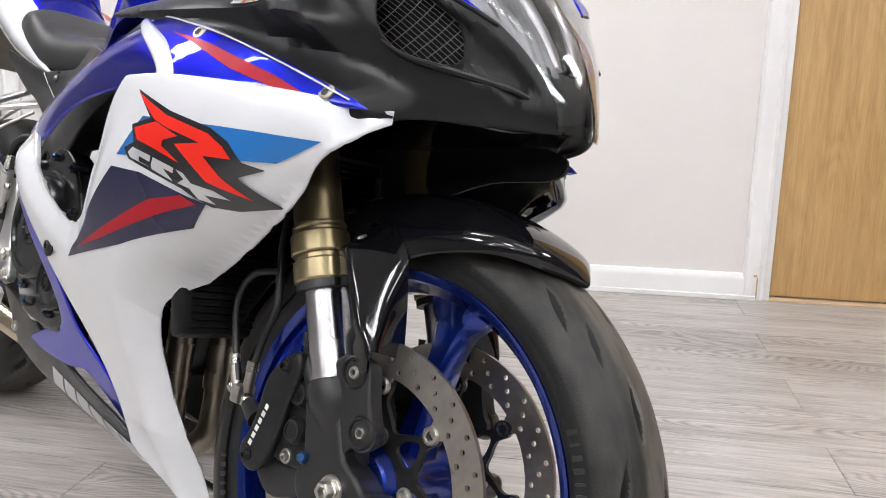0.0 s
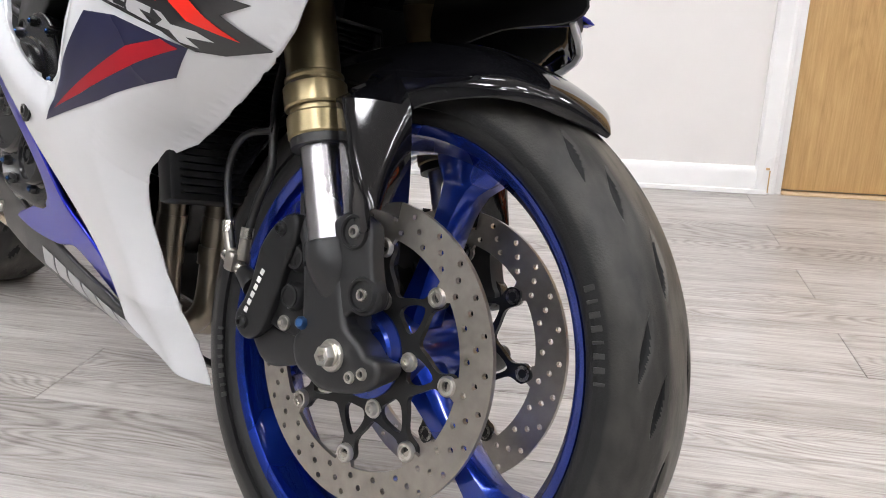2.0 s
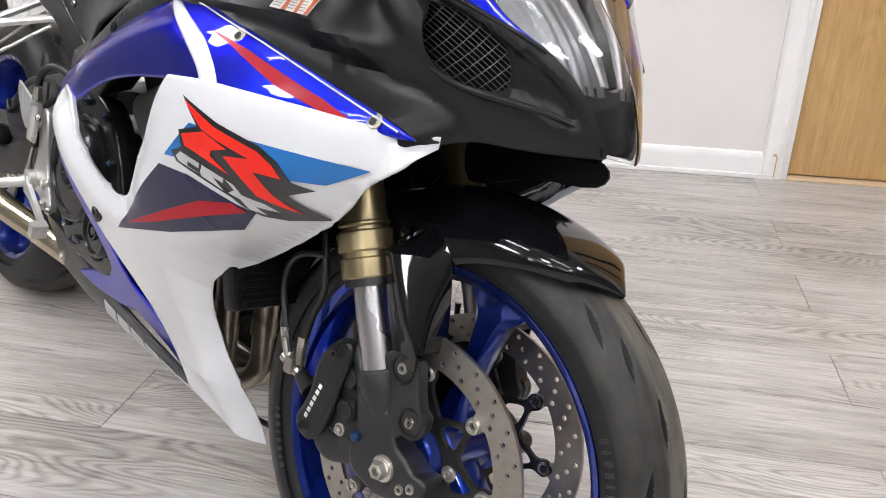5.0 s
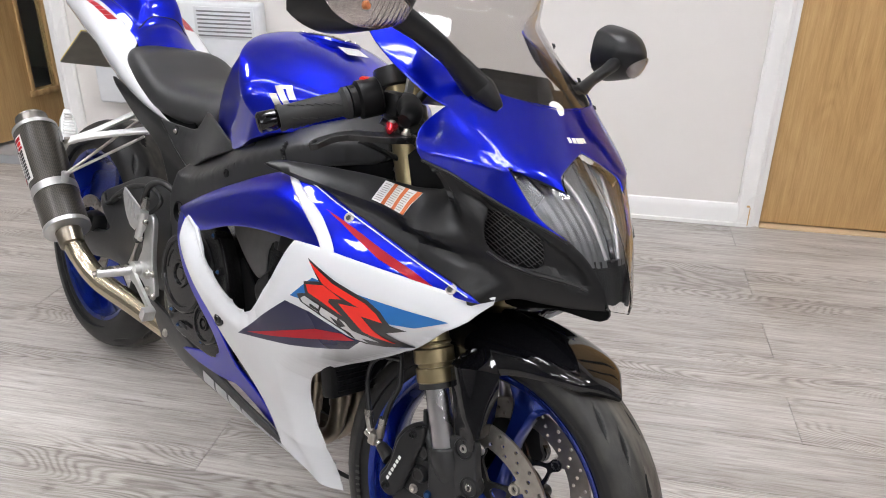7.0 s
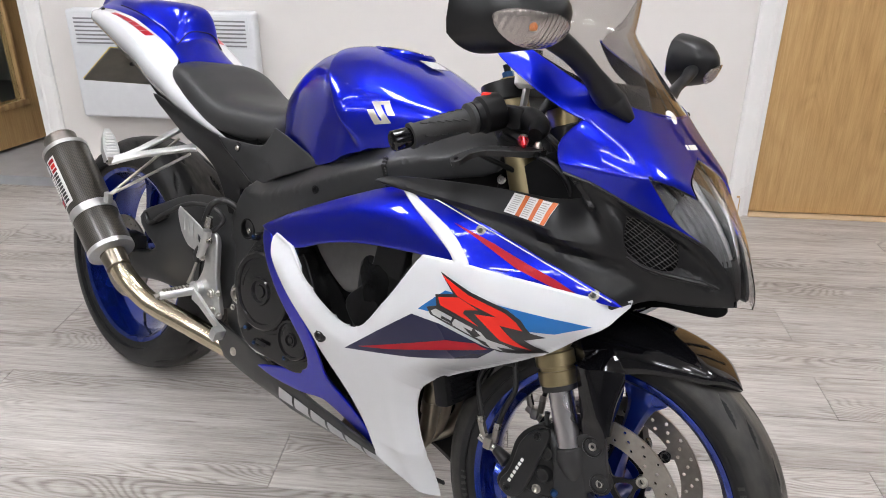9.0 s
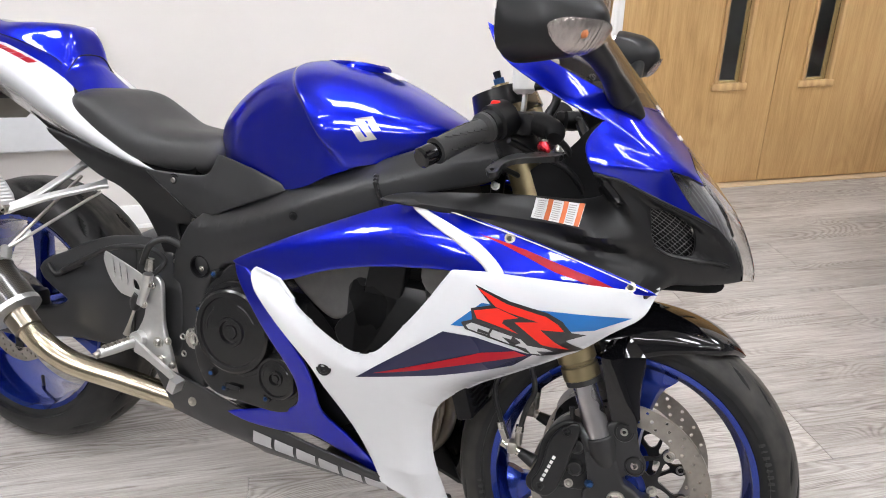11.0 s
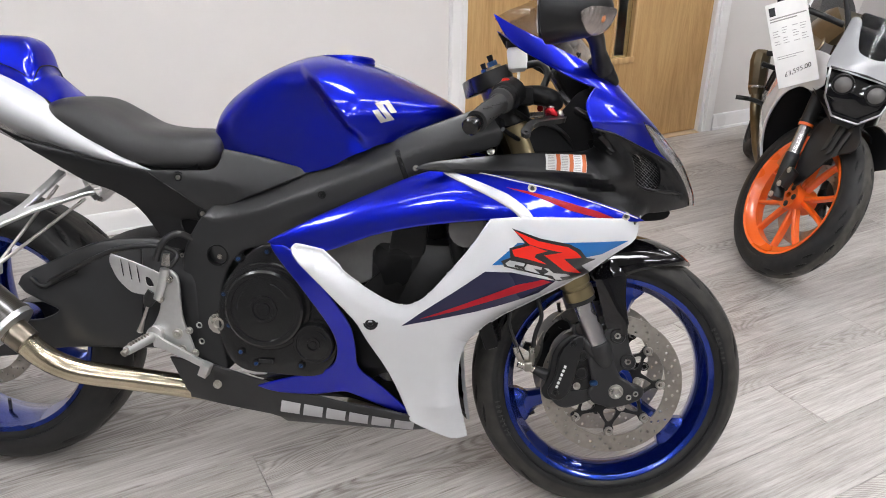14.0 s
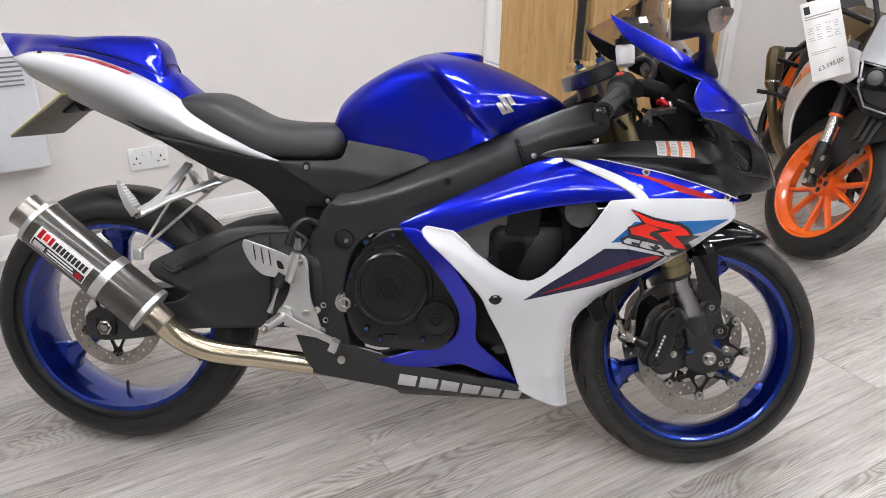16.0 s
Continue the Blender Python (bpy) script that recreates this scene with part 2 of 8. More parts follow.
def grain_material(name, colours, along=0, size=1.0, ring=0.30, tone_vary=0.10, rough=(0.30, 0.42), contrast=1.0, rings=290.0):
    """Printed or veneered wood: broad tone, cathedral figure, fine fibres, dark checks and small knots, all along one local axis."""
    m = bpy.data.materials.new(name)
    m.use_nodes = True
    nt, nd, ln, bs = nodes(m)
    tc, oi, far, shift = nd.new("ShaderNodeTexCoord"), nd.new("ShaderNodeObjectInfo"), nd.new("ShaderNodeVectorMath"), nd.new("ShaderNodeVectorMath")
    far.operation, shift.operation = "SCALE", "ADD"
    far.inputs[0].default_value = (17.0, 31.0, 53.0)
    ln.new(oi.outputs["Random"], far.inputs["Scale"])
    ln.new(tc.outputs["Object"], shift.inputs[0]), ln.new(far.outputs[0], shift.inputs[1])

    def noise(lengthwise, across, detail, rough=0.5, bend=0.0):
        mp, n = nd.new("ShaderNodeMapping"), nd.new("ShaderNodeTexNoise")
        mp.inputs["Scale"].default_value = (lengthwise * size, across * size, 1.0) if along == 0 else (across * size, 1.0, lengthwise * size)
        ln.new(shift.outputs[0], mp.inputs["Vector"]), ln.new(mp.outputs[0], n.inputs["Vector"])
        n.inputs["Scale"].default_value, n.inputs["Detail"].default_value, n.inputs["Roughness"].default_value, n.inputs["Distortion"].default_value = 1.0, detail, rough, bend
        return n.outputs[0]

    def calc(op, a, b):
        k = nd.new("ShaderNodeMath")
        k.operation = op
        for i, v in enumerate((a, b)):
            if isinstance(v, (int, float)):
                k.inputs[i].default_value = v
            else:
                ln.new(v, k.inputs[i])
        return k.outputs[0]

    def span(v, a, b, c=0.0, d=1.0):
        k = nd.new("ShaderNodeMapRange")
        ln.new(v, k.inputs[0])
        k.inputs[1].default_value, k.inputs[2].default_value, k.inputs[3].default_value, k.inputs[4].default_value = a, b, c, d
        return k.outputs[0]

    broad = noise(1.7, 5.5, 5, 0.55, 0.4)
    # cathedral figure: thin dark contour lines of a long soft field, strong in some places and faint in others
    field = calc("ADD", noise(1.5, 7.5, 1, 0.4, 0.35), calc("MULTIPLY", noise(9.0, 36.0, 2, 0.5), 0.02))
    wave = span(calc("SINE", calc("MULTIPLY", field, rings), 0.0), -1.0, 1.0)
    line = calc("POWER", wave, 1.7)
    figure = calc("MULTIPLY", line, span(noise(1.3, 5.0, 2, 0.5), 0.44, 0.60))
    fibre = noise(9.0, 230.0, 5, 0.75)
    streak = noise(2.6, 48.0, 6, 0.66, 0.2)
    tone = calc("ADD", calc("MULTIPLY", span(broad, 0.28, 0.72), 0.24), calc("MULTIPLY", span(streak, 0.30, 0.70), 0.30))
    tone = calc("ADD", calc("ADD", tone, 0.14), calc("MULTIPLY", span(fibre, 0.32, 0.68), 0.34))
    tone = calc("SUBTRACT", tone, calc("MULTIPLY", figure, ring))
    check = span(noise(7.0, 95.0, 4, 0.62), 0.60, 0.69)
    knot = span(noise(5.0, 13.0, 2, 0.5), 0.71, 0.82)
    tone = calc("SUBTRACT", tone, calc("MULTIPLY", check, 0.20 * contrast))
    tone = calc("SUBTRACT", tone, calc("MULTIPLY", knot, 0.42 * contrast))
    ramp = nd.new("ShaderNodeValToRGB")
    el = ramp.color_ramp.elements
    el[0].position, el[0].color = 0.0, (*colours[0], 1)
    el[1].position, el[1].color = 1.0, (*colours[3], 1)
    for q, c in ((0.33, colours[1]), (0.62, colours[2])):
        e = el.new(q)
        e.color = (*c, 1)
    ln.new(tone, ramp.inputs[0])
    hsv = nd.new("ShaderNodeHueSaturation")
    ln.new(span(oi.outputs["Random"], 0.0, 1.0, 1 - tone_vary, 1 + tone_vary), hsv.inputs["Value"])
    ln.new(ramp.outputs[0], hsv.inputs["Color"]), ln.new(hsv.outputs[0], bs.inputs["Base Color"])
    ln.new(span(broad, 0.3, 0.7, *rough), bs.inputs["Roughness"])
    bp = nd.new("ShaderNodeBump")
    bp.inputs["Strength"].default_value, bp.inputs["Distance"].default_value = 0.25, 0.0006
    ln.new(tone, bp.inputs["Height"]), ln.new(bp.outputs[0], bs.inputs["Normal"])
    return m


PLANK = grain_material("grey_oak_plank", ((0.115, 0.098, 0.087), (0.275, 0.248, 0.226), (0.445, 0.418, 0.394), (0.67, 0.645, 0.62)), ring=0.25)
OAK = grain_material("oak_veneer", ((0.25, 0.145, 0.057), (0.40, 0.24, 0.096), (0.50, 0.315, 0.135), (0.61, 0.42, 0.197)), along=2, size=0.8, ring=0.13, tone_vary=0.02, rough=(0.36, 0.46), contrast=0.35, rings=75.0)
GAP = material("floor_gap", (0.05, 0.045, 0.04), 0.9)
FAR_FLOOR = material("grey_vinyl", (0.42, 0.42, 0.43), 0.4, vary=0.08, scale=15)
PLASTIC_WHITE = material("white_plastic", (0.78, 0.78, 0.77), 0.3, vary=0.02)
# Darker grey that stands in for the shade inside the heater's louvres.
HEATER_SLOT = material("shaded_louvre", (0.20, 0.20, 0.21), 0.6, vary=0.05)
HEATER = material("heater_enamel", (0.66, 0.67, 0.69), 0.42, vary=0.03)
DARK_SLOT = material("dark_slot", (0.03, 0.03, 0.03), 0.7)
LAMP_GLOW = bpy.data.materials.new("lamp_diffuser")
LAMP_GLOW.use_nodes = True
_, _nd, _ln, _bs = nodes(LAMP_GLOW)
_bs.inputs["Base Color"].default_value = (0.9, 0.9, 0.9, 1)
_bs.inputs["Emission Color"].default_value = (0.975, 0.98, 1.015, 1)
_bs.inputs["Emission Strength"].default_value = LAMP
THRESHOLD = material("pale_threshold_wood", (0.60, 0.45, 0.28), 0.5, vary=0.06, scale=20)
PANE = glass("door_glass", (0.75, 0.82, 0.8), 0.0, 0.35)

# ---------------------------------------------------------------- the room
X0, X1, Y0, Y1, H = ROOM
floor = tagged(link("floor", box((X0 + X1) / 2, (Y0 + Y1) / 2, -0.035, X1 - X0, Y1 - Y0, 0.05), GAP, smooth=False), "grey wood-effect plank floor, lightly worn", "floor", kind="structure")

PLANK_W, PLANK_L = 0.1906, 1.37


def plank_mesh(length, width):
    bm = box(0, 0, -0.004, length - 0.0012, width - 0.0012, 0.008, 0.0006, seg=1)
    me = bpy.data.meshes.new("plank")
    bm.to_mesh(me)
    bm.free()
    me.materials.append(PLANK)
    return me


def wall(name, boxes, label="plain warm white painted wall", paint=None):
    bm = None
    for b in boxes:
        bm = box(*b, bm=bm)
    return tagged(link(name, bm, paint or WALL, smooth=False), label, "wall", kind="structure")


T = 0.12
DOOR_X0, DOOR_X1, DOOR_H = 0.567, 2.166, 2.06       # the double door's opening
SIDE_X0, SIDE_X1 = -3.042, -2.337                     # the open doorway
ym = Y1 + T / 2
wall("wall_north", [
    ((X0 + SIDE_X0) / 2, ym, H / 2, SIDE_X0 - X0, T, H),
    ((SIDE_X1 + DOOR_X0) / 2, ym, H / 2, DOOR_X0 - SIDE_X1, T, H),
    ((DOOR_X1 + X1) / 2, ym, H / 2, X1 - DOOR_X1, T, H),
    ((DOOR_X0 + DOOR_X1) / 2, ym, (H + DOOR_H) / 2, DOOR_X1 - DOOR_X0, T, H - DOOR_H),
    ((SIDE_X0 + SIDE_X1) / 2, ym, (H + DOOR_H) / 2, SIDE_X1 - SIDE_X0, T, H - DOOR_H)])
# unseen walls that close the room, darkened to cut reflected light
wall("wall_south", [((X0 + X1) / 2, Y0 - T / 2, H / 2, X1 - X0, T, H)], "unseen wall, dark grey to cut reflected light", UNSEEN_WALL)
wall("wall_west", [(X0 - T / 2, (Y0 + Y1) / 2, H / 2, T, Y1 - Y0 + 2 * T, H)], "unseen wall, dark grey to cut reflected light", UNSEEN_WALL)
wall("wall_east", [(X1 + T / 2, (Y0 + Y1) / 2, H / 2, T, Y1 - Y0 + 2 * T, H)], "unseen wall, dark grey to cut reflected light", UNSEEN_WALL)
tagged(link("ceiling", box((X0 + X1) / 2, (Y0 + Y1) / 2, H + 0.03, X1 - X0 + 2 * T, Y1 - Y0 + 2 * T, 0.06), CEILING, smooth=False), "white suspended tile ceiling with square light panels", "ceiling", kind="structure")

# the rooms behind the doors
wall("wall_corridor", [((X0 + X1) / 2, Y1 + 1.9, H / 2, X1 - X0, T, H), (X0 - T / 2, Y1 + 1.0, H / 2, T, 1.8, H), (X1 + T / 2, Y1 + 1.0, H / 2, T, 1.8, H), (-0.6, Y1 + 1.0, H / 2, T, 1.7, H)], "plain pale painted wall of the room behind")
tagged(link("floor_corridor", box((X0 + X1) / 2, Y1 + T + 0.9, -0.03, X1 - X0, 1.8, 0.05), FAR_FLOOR, smooth=False), "smooth pale grey vinyl floor beyond the doorway", "floor", kind="structure")
tagged(link("ceiling_corridor", box((X0 + X1) / 2, Y1 + T + 0.92, H + 0.03, X1 - X0, 1.6, 0.06), CEILING, smooth=False), "plain white ceiling of the room behind", "ceiling", kind="structure")


def skirting(x0, x1):
    """A moulded board along the back wall."""
    prof = [(0, 0), (0, 0.088), (-0.006, 0.092), (-0.012, 0.088), (-0.016, 0.078), (-0.018, 0.066), (-0.018, 0.016), (-0.024, 0.014), (-0.024, 0.0)]
    rings = [[(x, Y1 + p[0] - 0.001, p[1] + 0.001) for p in prof] for x in (x0, x1)]
    ob = link("baseboard", loft(rings), GLOSS_WHITE, sharp=25)
    return tagged(ob, "white gloss painted skirting board along the wall", "skirting", kind="structure")


ARCH = 0.07
skirting(X0, SIDE_X0 - ARCH), skirting(SIDE_X1 + ARCH, DOOR_X0 - 0.022), skirting(DOOR_X1 + ARCH, X1)


def architrave(name, x0, x1, h):
    """A moulded white door lining with its casing on the room side."""
    frame_ob = tagged(new(name), "white gloss painted moulded door frame", "door frame", kind="structure")
    prof = [(0, 0.0), (0, -0.014), (0.012, -0.018), (0.02, -0.015), (0.05, -0.02), (0.062, -0.02), (ARCH, -0.012), (ARCH, 0.0)]
    for side, x in ((-1, x0), (1, x1)):
        rings = [[(x + side * (p[0] - 0.004), Y1 + p[1] - 0.001, z) for p in prof] for z in (0.001, h + 0.05)]
        part("casing", loft(rings), GLOSS_WHITE, frame_ob, sharp=25)
        part("jamb", box(x - side * 0.012, Y1 + T / 2, h / 2, 0.03, T + 0.012, h, 0.002), GLOSS_WHITE, frame_ob)
    rings = [[(x, Y1 + p[1] - 0.001, h + p[0] - 0.006) for p in prof] for x in (x0, x1)]
    part("head_casing", loft(rings), GLOSS_WHITE, frame_ob, sharp=25)
    part("head_jamb", box((x0 + x1) / 2, Y1 + T / 2, h - 0.002, x1 - x0 - 0.03, T + 0.01, 0.03, 0.002), GLOSS_WHITE, frame_ob)
    return frame_ob


architrave("door_frame_1", DOOR_X0, DOOR_X1, DOOR_H)
architrave("door_frame_2", SIDE_X0, SIDE_X1, DOOR_H)


def door_leaf(name, w, h, pane_x, pane_w, pane_z0, pane_z1, m, label):
    """A veneered leaf with a tall glazed slot framed in oak beading; built with its hinge edge at x = 0."""
    door = tagged(new(name), label, "door", kind="structure")
    th = 0.044
    bm = None
    for cx, cz, sx, sz in ((pane_x / 2, h / 2, pane_x, h), ((pane_x + pane_w + w) / 2, h / 2, w - pane_x - pane_w, h),
                           (pane_x + pane_w / 2, pane_z0 / 2, pane_w, pane_z0), (pane_x + pane_w / 2, (pane_z1 + h) / 2, pane_w, h - pane_z1)):
        bm = box(cx, 0, cz, sx, th, sz, bm=bm)
    bmesh.ops.remove_doubles(bm, verts=bm.verts[:], dist=0.0005)
    leaf = part("leaf", bm, OAK, door, smooth=False)
    pane = part("pane", box(pane_x + pane_w / 2, 0, (pane_z0 + pane_z1) / 2, pane_w, 0.007, pane_z1 - pane_z0), PANE, door, "clear safety glass")
    pane.visible_shadow = False
    for side in (-1, 1):
        y = side * (th / 2 + 0.004)
        for cx, cz, sx, sz in ((pane_x + pane_w / 2, pane_z0 - 0.004, pane_w + 0.05, 0.03), (pane_x + pane_w / 2, pane_z1 + 0.004, pane_w + 0.05, 0.03)):
            part("bead", box(cx, y, cz, sx, 0.018, sz, 0.004), OAK_TRIM, door)
        for cx in (pane_x - 0.006, pane_x + pane_w + 0.006):
            part("bead", box(cx, y, (pane_z0 + pane_z1) / 2, 0.018, 0.016, pane_z1 - pane_z0 - 0.02, 0.004), OAK_TRIM, door)
    door.matrix_basis = m
    return door


MEET = 1.334
door_leaf("door_1", MEET - DOOR_X0 - 0.030, DOOR_H - 0.03, 0.465, 0.112, 0.445, 1.86, pose(DOOR_X0 + 0.028, Y1 + 0.045, 0.012), "closed oak veneer fire door leaf with slim glazed slot")
door_leaf("door_2", DOOR_X1 - MEET - 0.030, DOOR_H - 0.03, 0.135, 0.118, 0.445, 1.86, pose(MEET + 0.002, Y1 + 0.045, 0.012), "closed oak veneer fire door leaf with slim glazed slot")
door_leaf("door_3", SIDE_X1 - SIDE_X0 - 0.05, DOOR_H - 0.03, 0.405, 0.135, 0.205, 1.86, pose(SIDE_X0 + 0.03, Y1 + 0.07, 0.012, rz=72), "oak veneer door standing open into the next room")
tagged(link("threshold_1", box((DOOR_X0 + DOOR_X1) / 2, Y1 + 0.012, 0.003, DOOR_X1 - DOOR_X0 - 0.055, 0.060, 0.006, 0.002), THRESHOLD), "pale oak threshold strip under the double door", "threshold", kind="structure")

part("paint_chip", box(DOOR_X0 - 0.028, Y1 - 0.0262, 0.088, 0.012, 0.003, 0.008, 0.001), OAK_TRIM, bpy.data.objects["door_frame_1"], "bare wood where the paint has chipped")
part("paint_chip", box(DOOR_X0 - 0.020, Y1 - 0.0235, 0.045, 0.004, 0.003, 0.075, 0.001), OAK_TRIM, bpy.data.objects["door_frame_1"])

# ceiling lights
for i, (x, y) in enumerate(PANELS):
    lamp = tagged(new("ceiling_light"), "square white LED ceiling panel, switched on", "ceiling light", "ceiling lights")
    lamp.matrix_basis = pose(x, y, H)
    bm = None
    for cx, cy, sx, sy in ((0, 0.295, 0.6, 0.01), (0, -0.295, 0.6, 0.01), (0.295, 0, 0.01, 0.58), (-0.295, 0, 0.01, 0.58)):
        bm = box(cx, cy, -0.006, sx, sy, 0.012, bm=bm)
    part("frame", bm, PLASTIC_WHITE, lamp, smooth=False)
    part("diffuser", box(0, 0, -0.004, 0.58, 0.58, 0.006), LAMP_GLOW, lamp, smooth=False)

for x, y in BATTENS:
    lamp = tagged(new("ceiling_batten"), "slim white twin LED ceiling batten, switched on", "ceiling light", "ceiling battens")
    lamp.matrix_basis = pose(x, y, H)
    part("body", box(0, 0, -0.02, 1.5, 0.14, 0.04, 0.006), PLASTIC_WHITE, lamp)
    for k in (-1, 1):
        part("tube", box(0, k * 0.036, -0.046, 1.44, 0.03, 0.02, 0.004), LAMP_GLOW, lamp)

# the panel heater
heater = tagged(new("panel_heater"), "pale grey enamelled electric panel heater on the wall", "heater")
hx0, hx1, hz0, hz1 = -2.130, -1.380, 0.346, 0.772
part("body", box((hx0 + hx1) / 2, Y1 - 0.045, (hz0 + hz1) / 2, hx1 - hx0, 0.07, hz1 - hz0, 0.012, seg=3), HEATER, heater)
for gx in (hx0 + 0.02, hx1 - 0.27):
    bm = box(gx + 0.125, Y1 - 0.0815, hz1 - 0.075, 0.25, 0.003, 0.12, 0.001)
    part("grille", bm, HEATER, heater)
    for k in range(7):
        part("slot", box(gx + 0.125, Y1 - 0.0835, hz1 - 0.125 + k * 0.0155, 0.225, 0.002, 0.0062, 0.0008), HEATER_SLOT, heater)
part("bracket", box((hx0 + hx1) / 2, Y1 - 0.006, (hz0 + hz1) / 2, 0.5, 0.012, 0.2), HEATER, heater)

# the double socket
socket = tagged(new("wall_socket"), "white plastic double switched wall socket", "socket")
sx, sz = -1.042, 0.306
part("plate", box(sx, Y1 - 0.006, sz, 0.147, 0.012, 0.086, 0.003), PLASTIC_WHITE, socket)
for k in (-1, 1):
    part("rocker", box(sx + k * 0.016, Y1 - 0.0135, sz + 0.02, 0.014, 0.006, 0.022, 0.002), PLASTIC_WHITE, socket)
    for dx, dz, w, h in ((0, 0.004, 0.005, 0.01), (-0.011, -0.016, 0.008, 0.004), (0.011, -0.016, 0.008, 0.004)):
        part("pin_hole", box(sx + k * 0.045 + dx, Y1 - 0.0125, sz + dz, w, 0.002, h), DARK_SLOT, socket, smooth=False)
tagged(link("wall_socket_plate", box(-0.86, Y1 - 0.005, 0.33, 0.086, 0.01, 0.086, 0.003), PLASTIC_WHITE), "small white blank plastic wall plate beside the socket", "socket")

# ---------------------------------------------------------------- materials of the motorcycles
BLUE = material("pearl_blue_paint", (0.003, 0.011, 0.46), 0.31, 0.92, 1.0, 0.02, 20, rvary=0.02)
for tinted in (BLUE,):
    nodes(tinted)[3].inputs["Specular Tint"].default_value = (0.10, 0.16, 0.75, 1)
WHITE = material("white_paint", (0.66, 0.67, 0.69), 0.22, 0.0, 0.5, 0.015, 30, rvary=0.03)
MATT = material("matt_black_paint", (0.009, 0.009, 0.0096), 0.35, 0.0, 0.0, 0.1, 60, 0.06, 900, spec=0.3)
SATIN = material("satin_black_metal", (0.014, 0.014, 0.0145), 0.30, 0.1, 0.0, 0.2, 60, 0.1, 500, spec=0.3)
GLOSS = material("gloss_black_plastic", (0.004, 0.004, 0.005), 0.05, 0.0, 0.0, 0.1, 40, rvary=0.03)
CASTING = material("satin_black_casting", (0.016, 0.016, 0.0168), 0.40, 0.0, 0.0, 0.12, 60, 0.12, 500, spec=0.45)
DARK = material("dark_plastic", (0.005, 0.005, 0.0055), 0.45, vary=0.2, spec=0.18)
ENGINE = material("black_engine_enamel", (0.010, 0.010, 0.0105), 0.21, 0.0, 0.0, 0.15, 60, 0.05, 400, spec=0.5)
FRAME = material("satin_black_frame", (0.025, 0.0253, 0.0262), 0.36, 0.1, 0.0, 0.06, 60, 0.1, 600, spec=0.4)
GRILLE = material("grille_wire_steel", (0.15, 0.15, 0.15), 0.42, 0.8)
INNER = material("dull_grey_casting", (0.16, 0.155, 0.15), 0.5, 0.4, vary=0.12, scale=60, bump=0.15)
MARK = material("pale_sidewall_mark", (0.019, 0.019, 0.0185), 0.5, vary=0.1)
HOSE = material("rubber_hose", (0.010, 0.010, 0.0105), 0.42, vary=0.15)
GRIP = material("grip_rubber", (0.02, 0.02, 0.02), 0.7, vary=0.15, bump=0.3, bump_scale=500)
RIM = material("blue_rim_paint", (0.008, 0.034, 0.29), 0.27, 0.9, 1.0, 0.03, 30)
GOLD = material("gold_anodised", (0.30, 0.245, 0.14), 0.36, 0.9, vary=0.08, scale=50)
CHROME = material("chrome_tube", (0.46, 0.45, 0.46), 0.27, 1.0, vary=0.03)
STEEL = material("brushed_disc_steel", (0.37, 0.345, 0.31), 0.36, 0.95, vary=0.12, scale=90, bump=0.1, bump_scale=400)
ALU = material("cast_aluminium", (0.62, 0.62, 0.61), 0.38, 0.85, vary=0.06, scale=80, bump=0.1, bump_scale=500)
NUT = material("zinc_steel", (0.55, 0.53, 0.49), 0.3, 0.95, vary=0.1)
PIPE = material("straw_tinted_steel", (0.56, 0.49, 0.36), 0.2, 1.0, vary=0.12, scale=14)
HEADER = material("heat_stained_steel", (0.30, 0.262, 0.21), 0.30, 0.95, vary=0.25, scale=20)
VINYL = material("seat_vinyl", (0.020, 0.020, 0.0205), 0.46, vary=0.1, bump=0.5, bump_scale=900, spec=0.55)
RED = material("red_film", (0.36, 0.004, 0.014), 0.35, coat=0.05, vary=0.03, spec=0.2)
BRIGHT_RED = material("bright_red_film", (0.74, 0.022, 0.012), 0.3, coat=0.1, spec=0.3, vary=0.03)
NAVY = material("navy_film", (0.016, 0.017, 0.050), 0.3, coat=0.1, spec=0.25, vary=0.04)
SKY = material("light_blue_film", (0.016, 0.145, 0.42), 0.3, coat=0.1, spec=0.3, vary=0.03)
TAIL_PAINT = material("white_to_silver_paint", (0.66, 0.67, 0.69), 0.24, 0.0, 0.5, 0.015, 30, rvary=0.03)
nt_, nd_, ln_, bs_ = nodes(TAIL_PAINT)
at2, mix2, met2 = nd_.new("ShaderNodeAttribute"), nd_.new("ShaderNodeMix"), nd_.new("ShaderNodeMath")
at2.attribute_name, mix2.data_type, met2.operation = "fade", "RGBA", "MULTIPLY"
ln_.new(at2.outputs["Fac"], mix2.inputs[0]), ln_.new(bs_.inputs["Base Color"].links[0].from_socket, mix2.inputs[6])
mix2.inputs[7].default_value, met2.inputs[1].default_value = (0.34, 0.345, 0.355, 1), 0.55
ln_.new(mix2.outputs[2], bs_.inputs["Base Color"]), ln_.new(at2.outputs["Fac"], met2.inputs[0]), ln_.new(met2.outputs[0], bs_.inputs["Metallic"])
PLATE_YELLOW = material("yellow_acrylic", (0.70, 0.52, 0.04), 0.35, vary=0.04)
PLATE_BACK = material("dull_plate_back", (0.15, 0.14, 0.115), 0.5, vary=0.15, scale=40)
INK = material("black_film", (0.01, 0.01, 0.012), 0.3, coat=0.4)
GREY_FILM = material("silver_film", (0.50, 0.50, 0.51), 0.35, 0.3, vary=0.04)
PAPER = material("white_label", (0.78, 0.77, 0.75), 0.5, vary=0.03)
LABEL = material("warning_paper", (0.60, 0.60, 0.60), 0.4, vary=0.03)
ORANGE_INK = material("orange_label", (0.52, 0.12, 0.03), 0.5, vary=0.03)
TEXT_INK = material("grey_print", (0.30, 0.29, 0.28), 0.6)
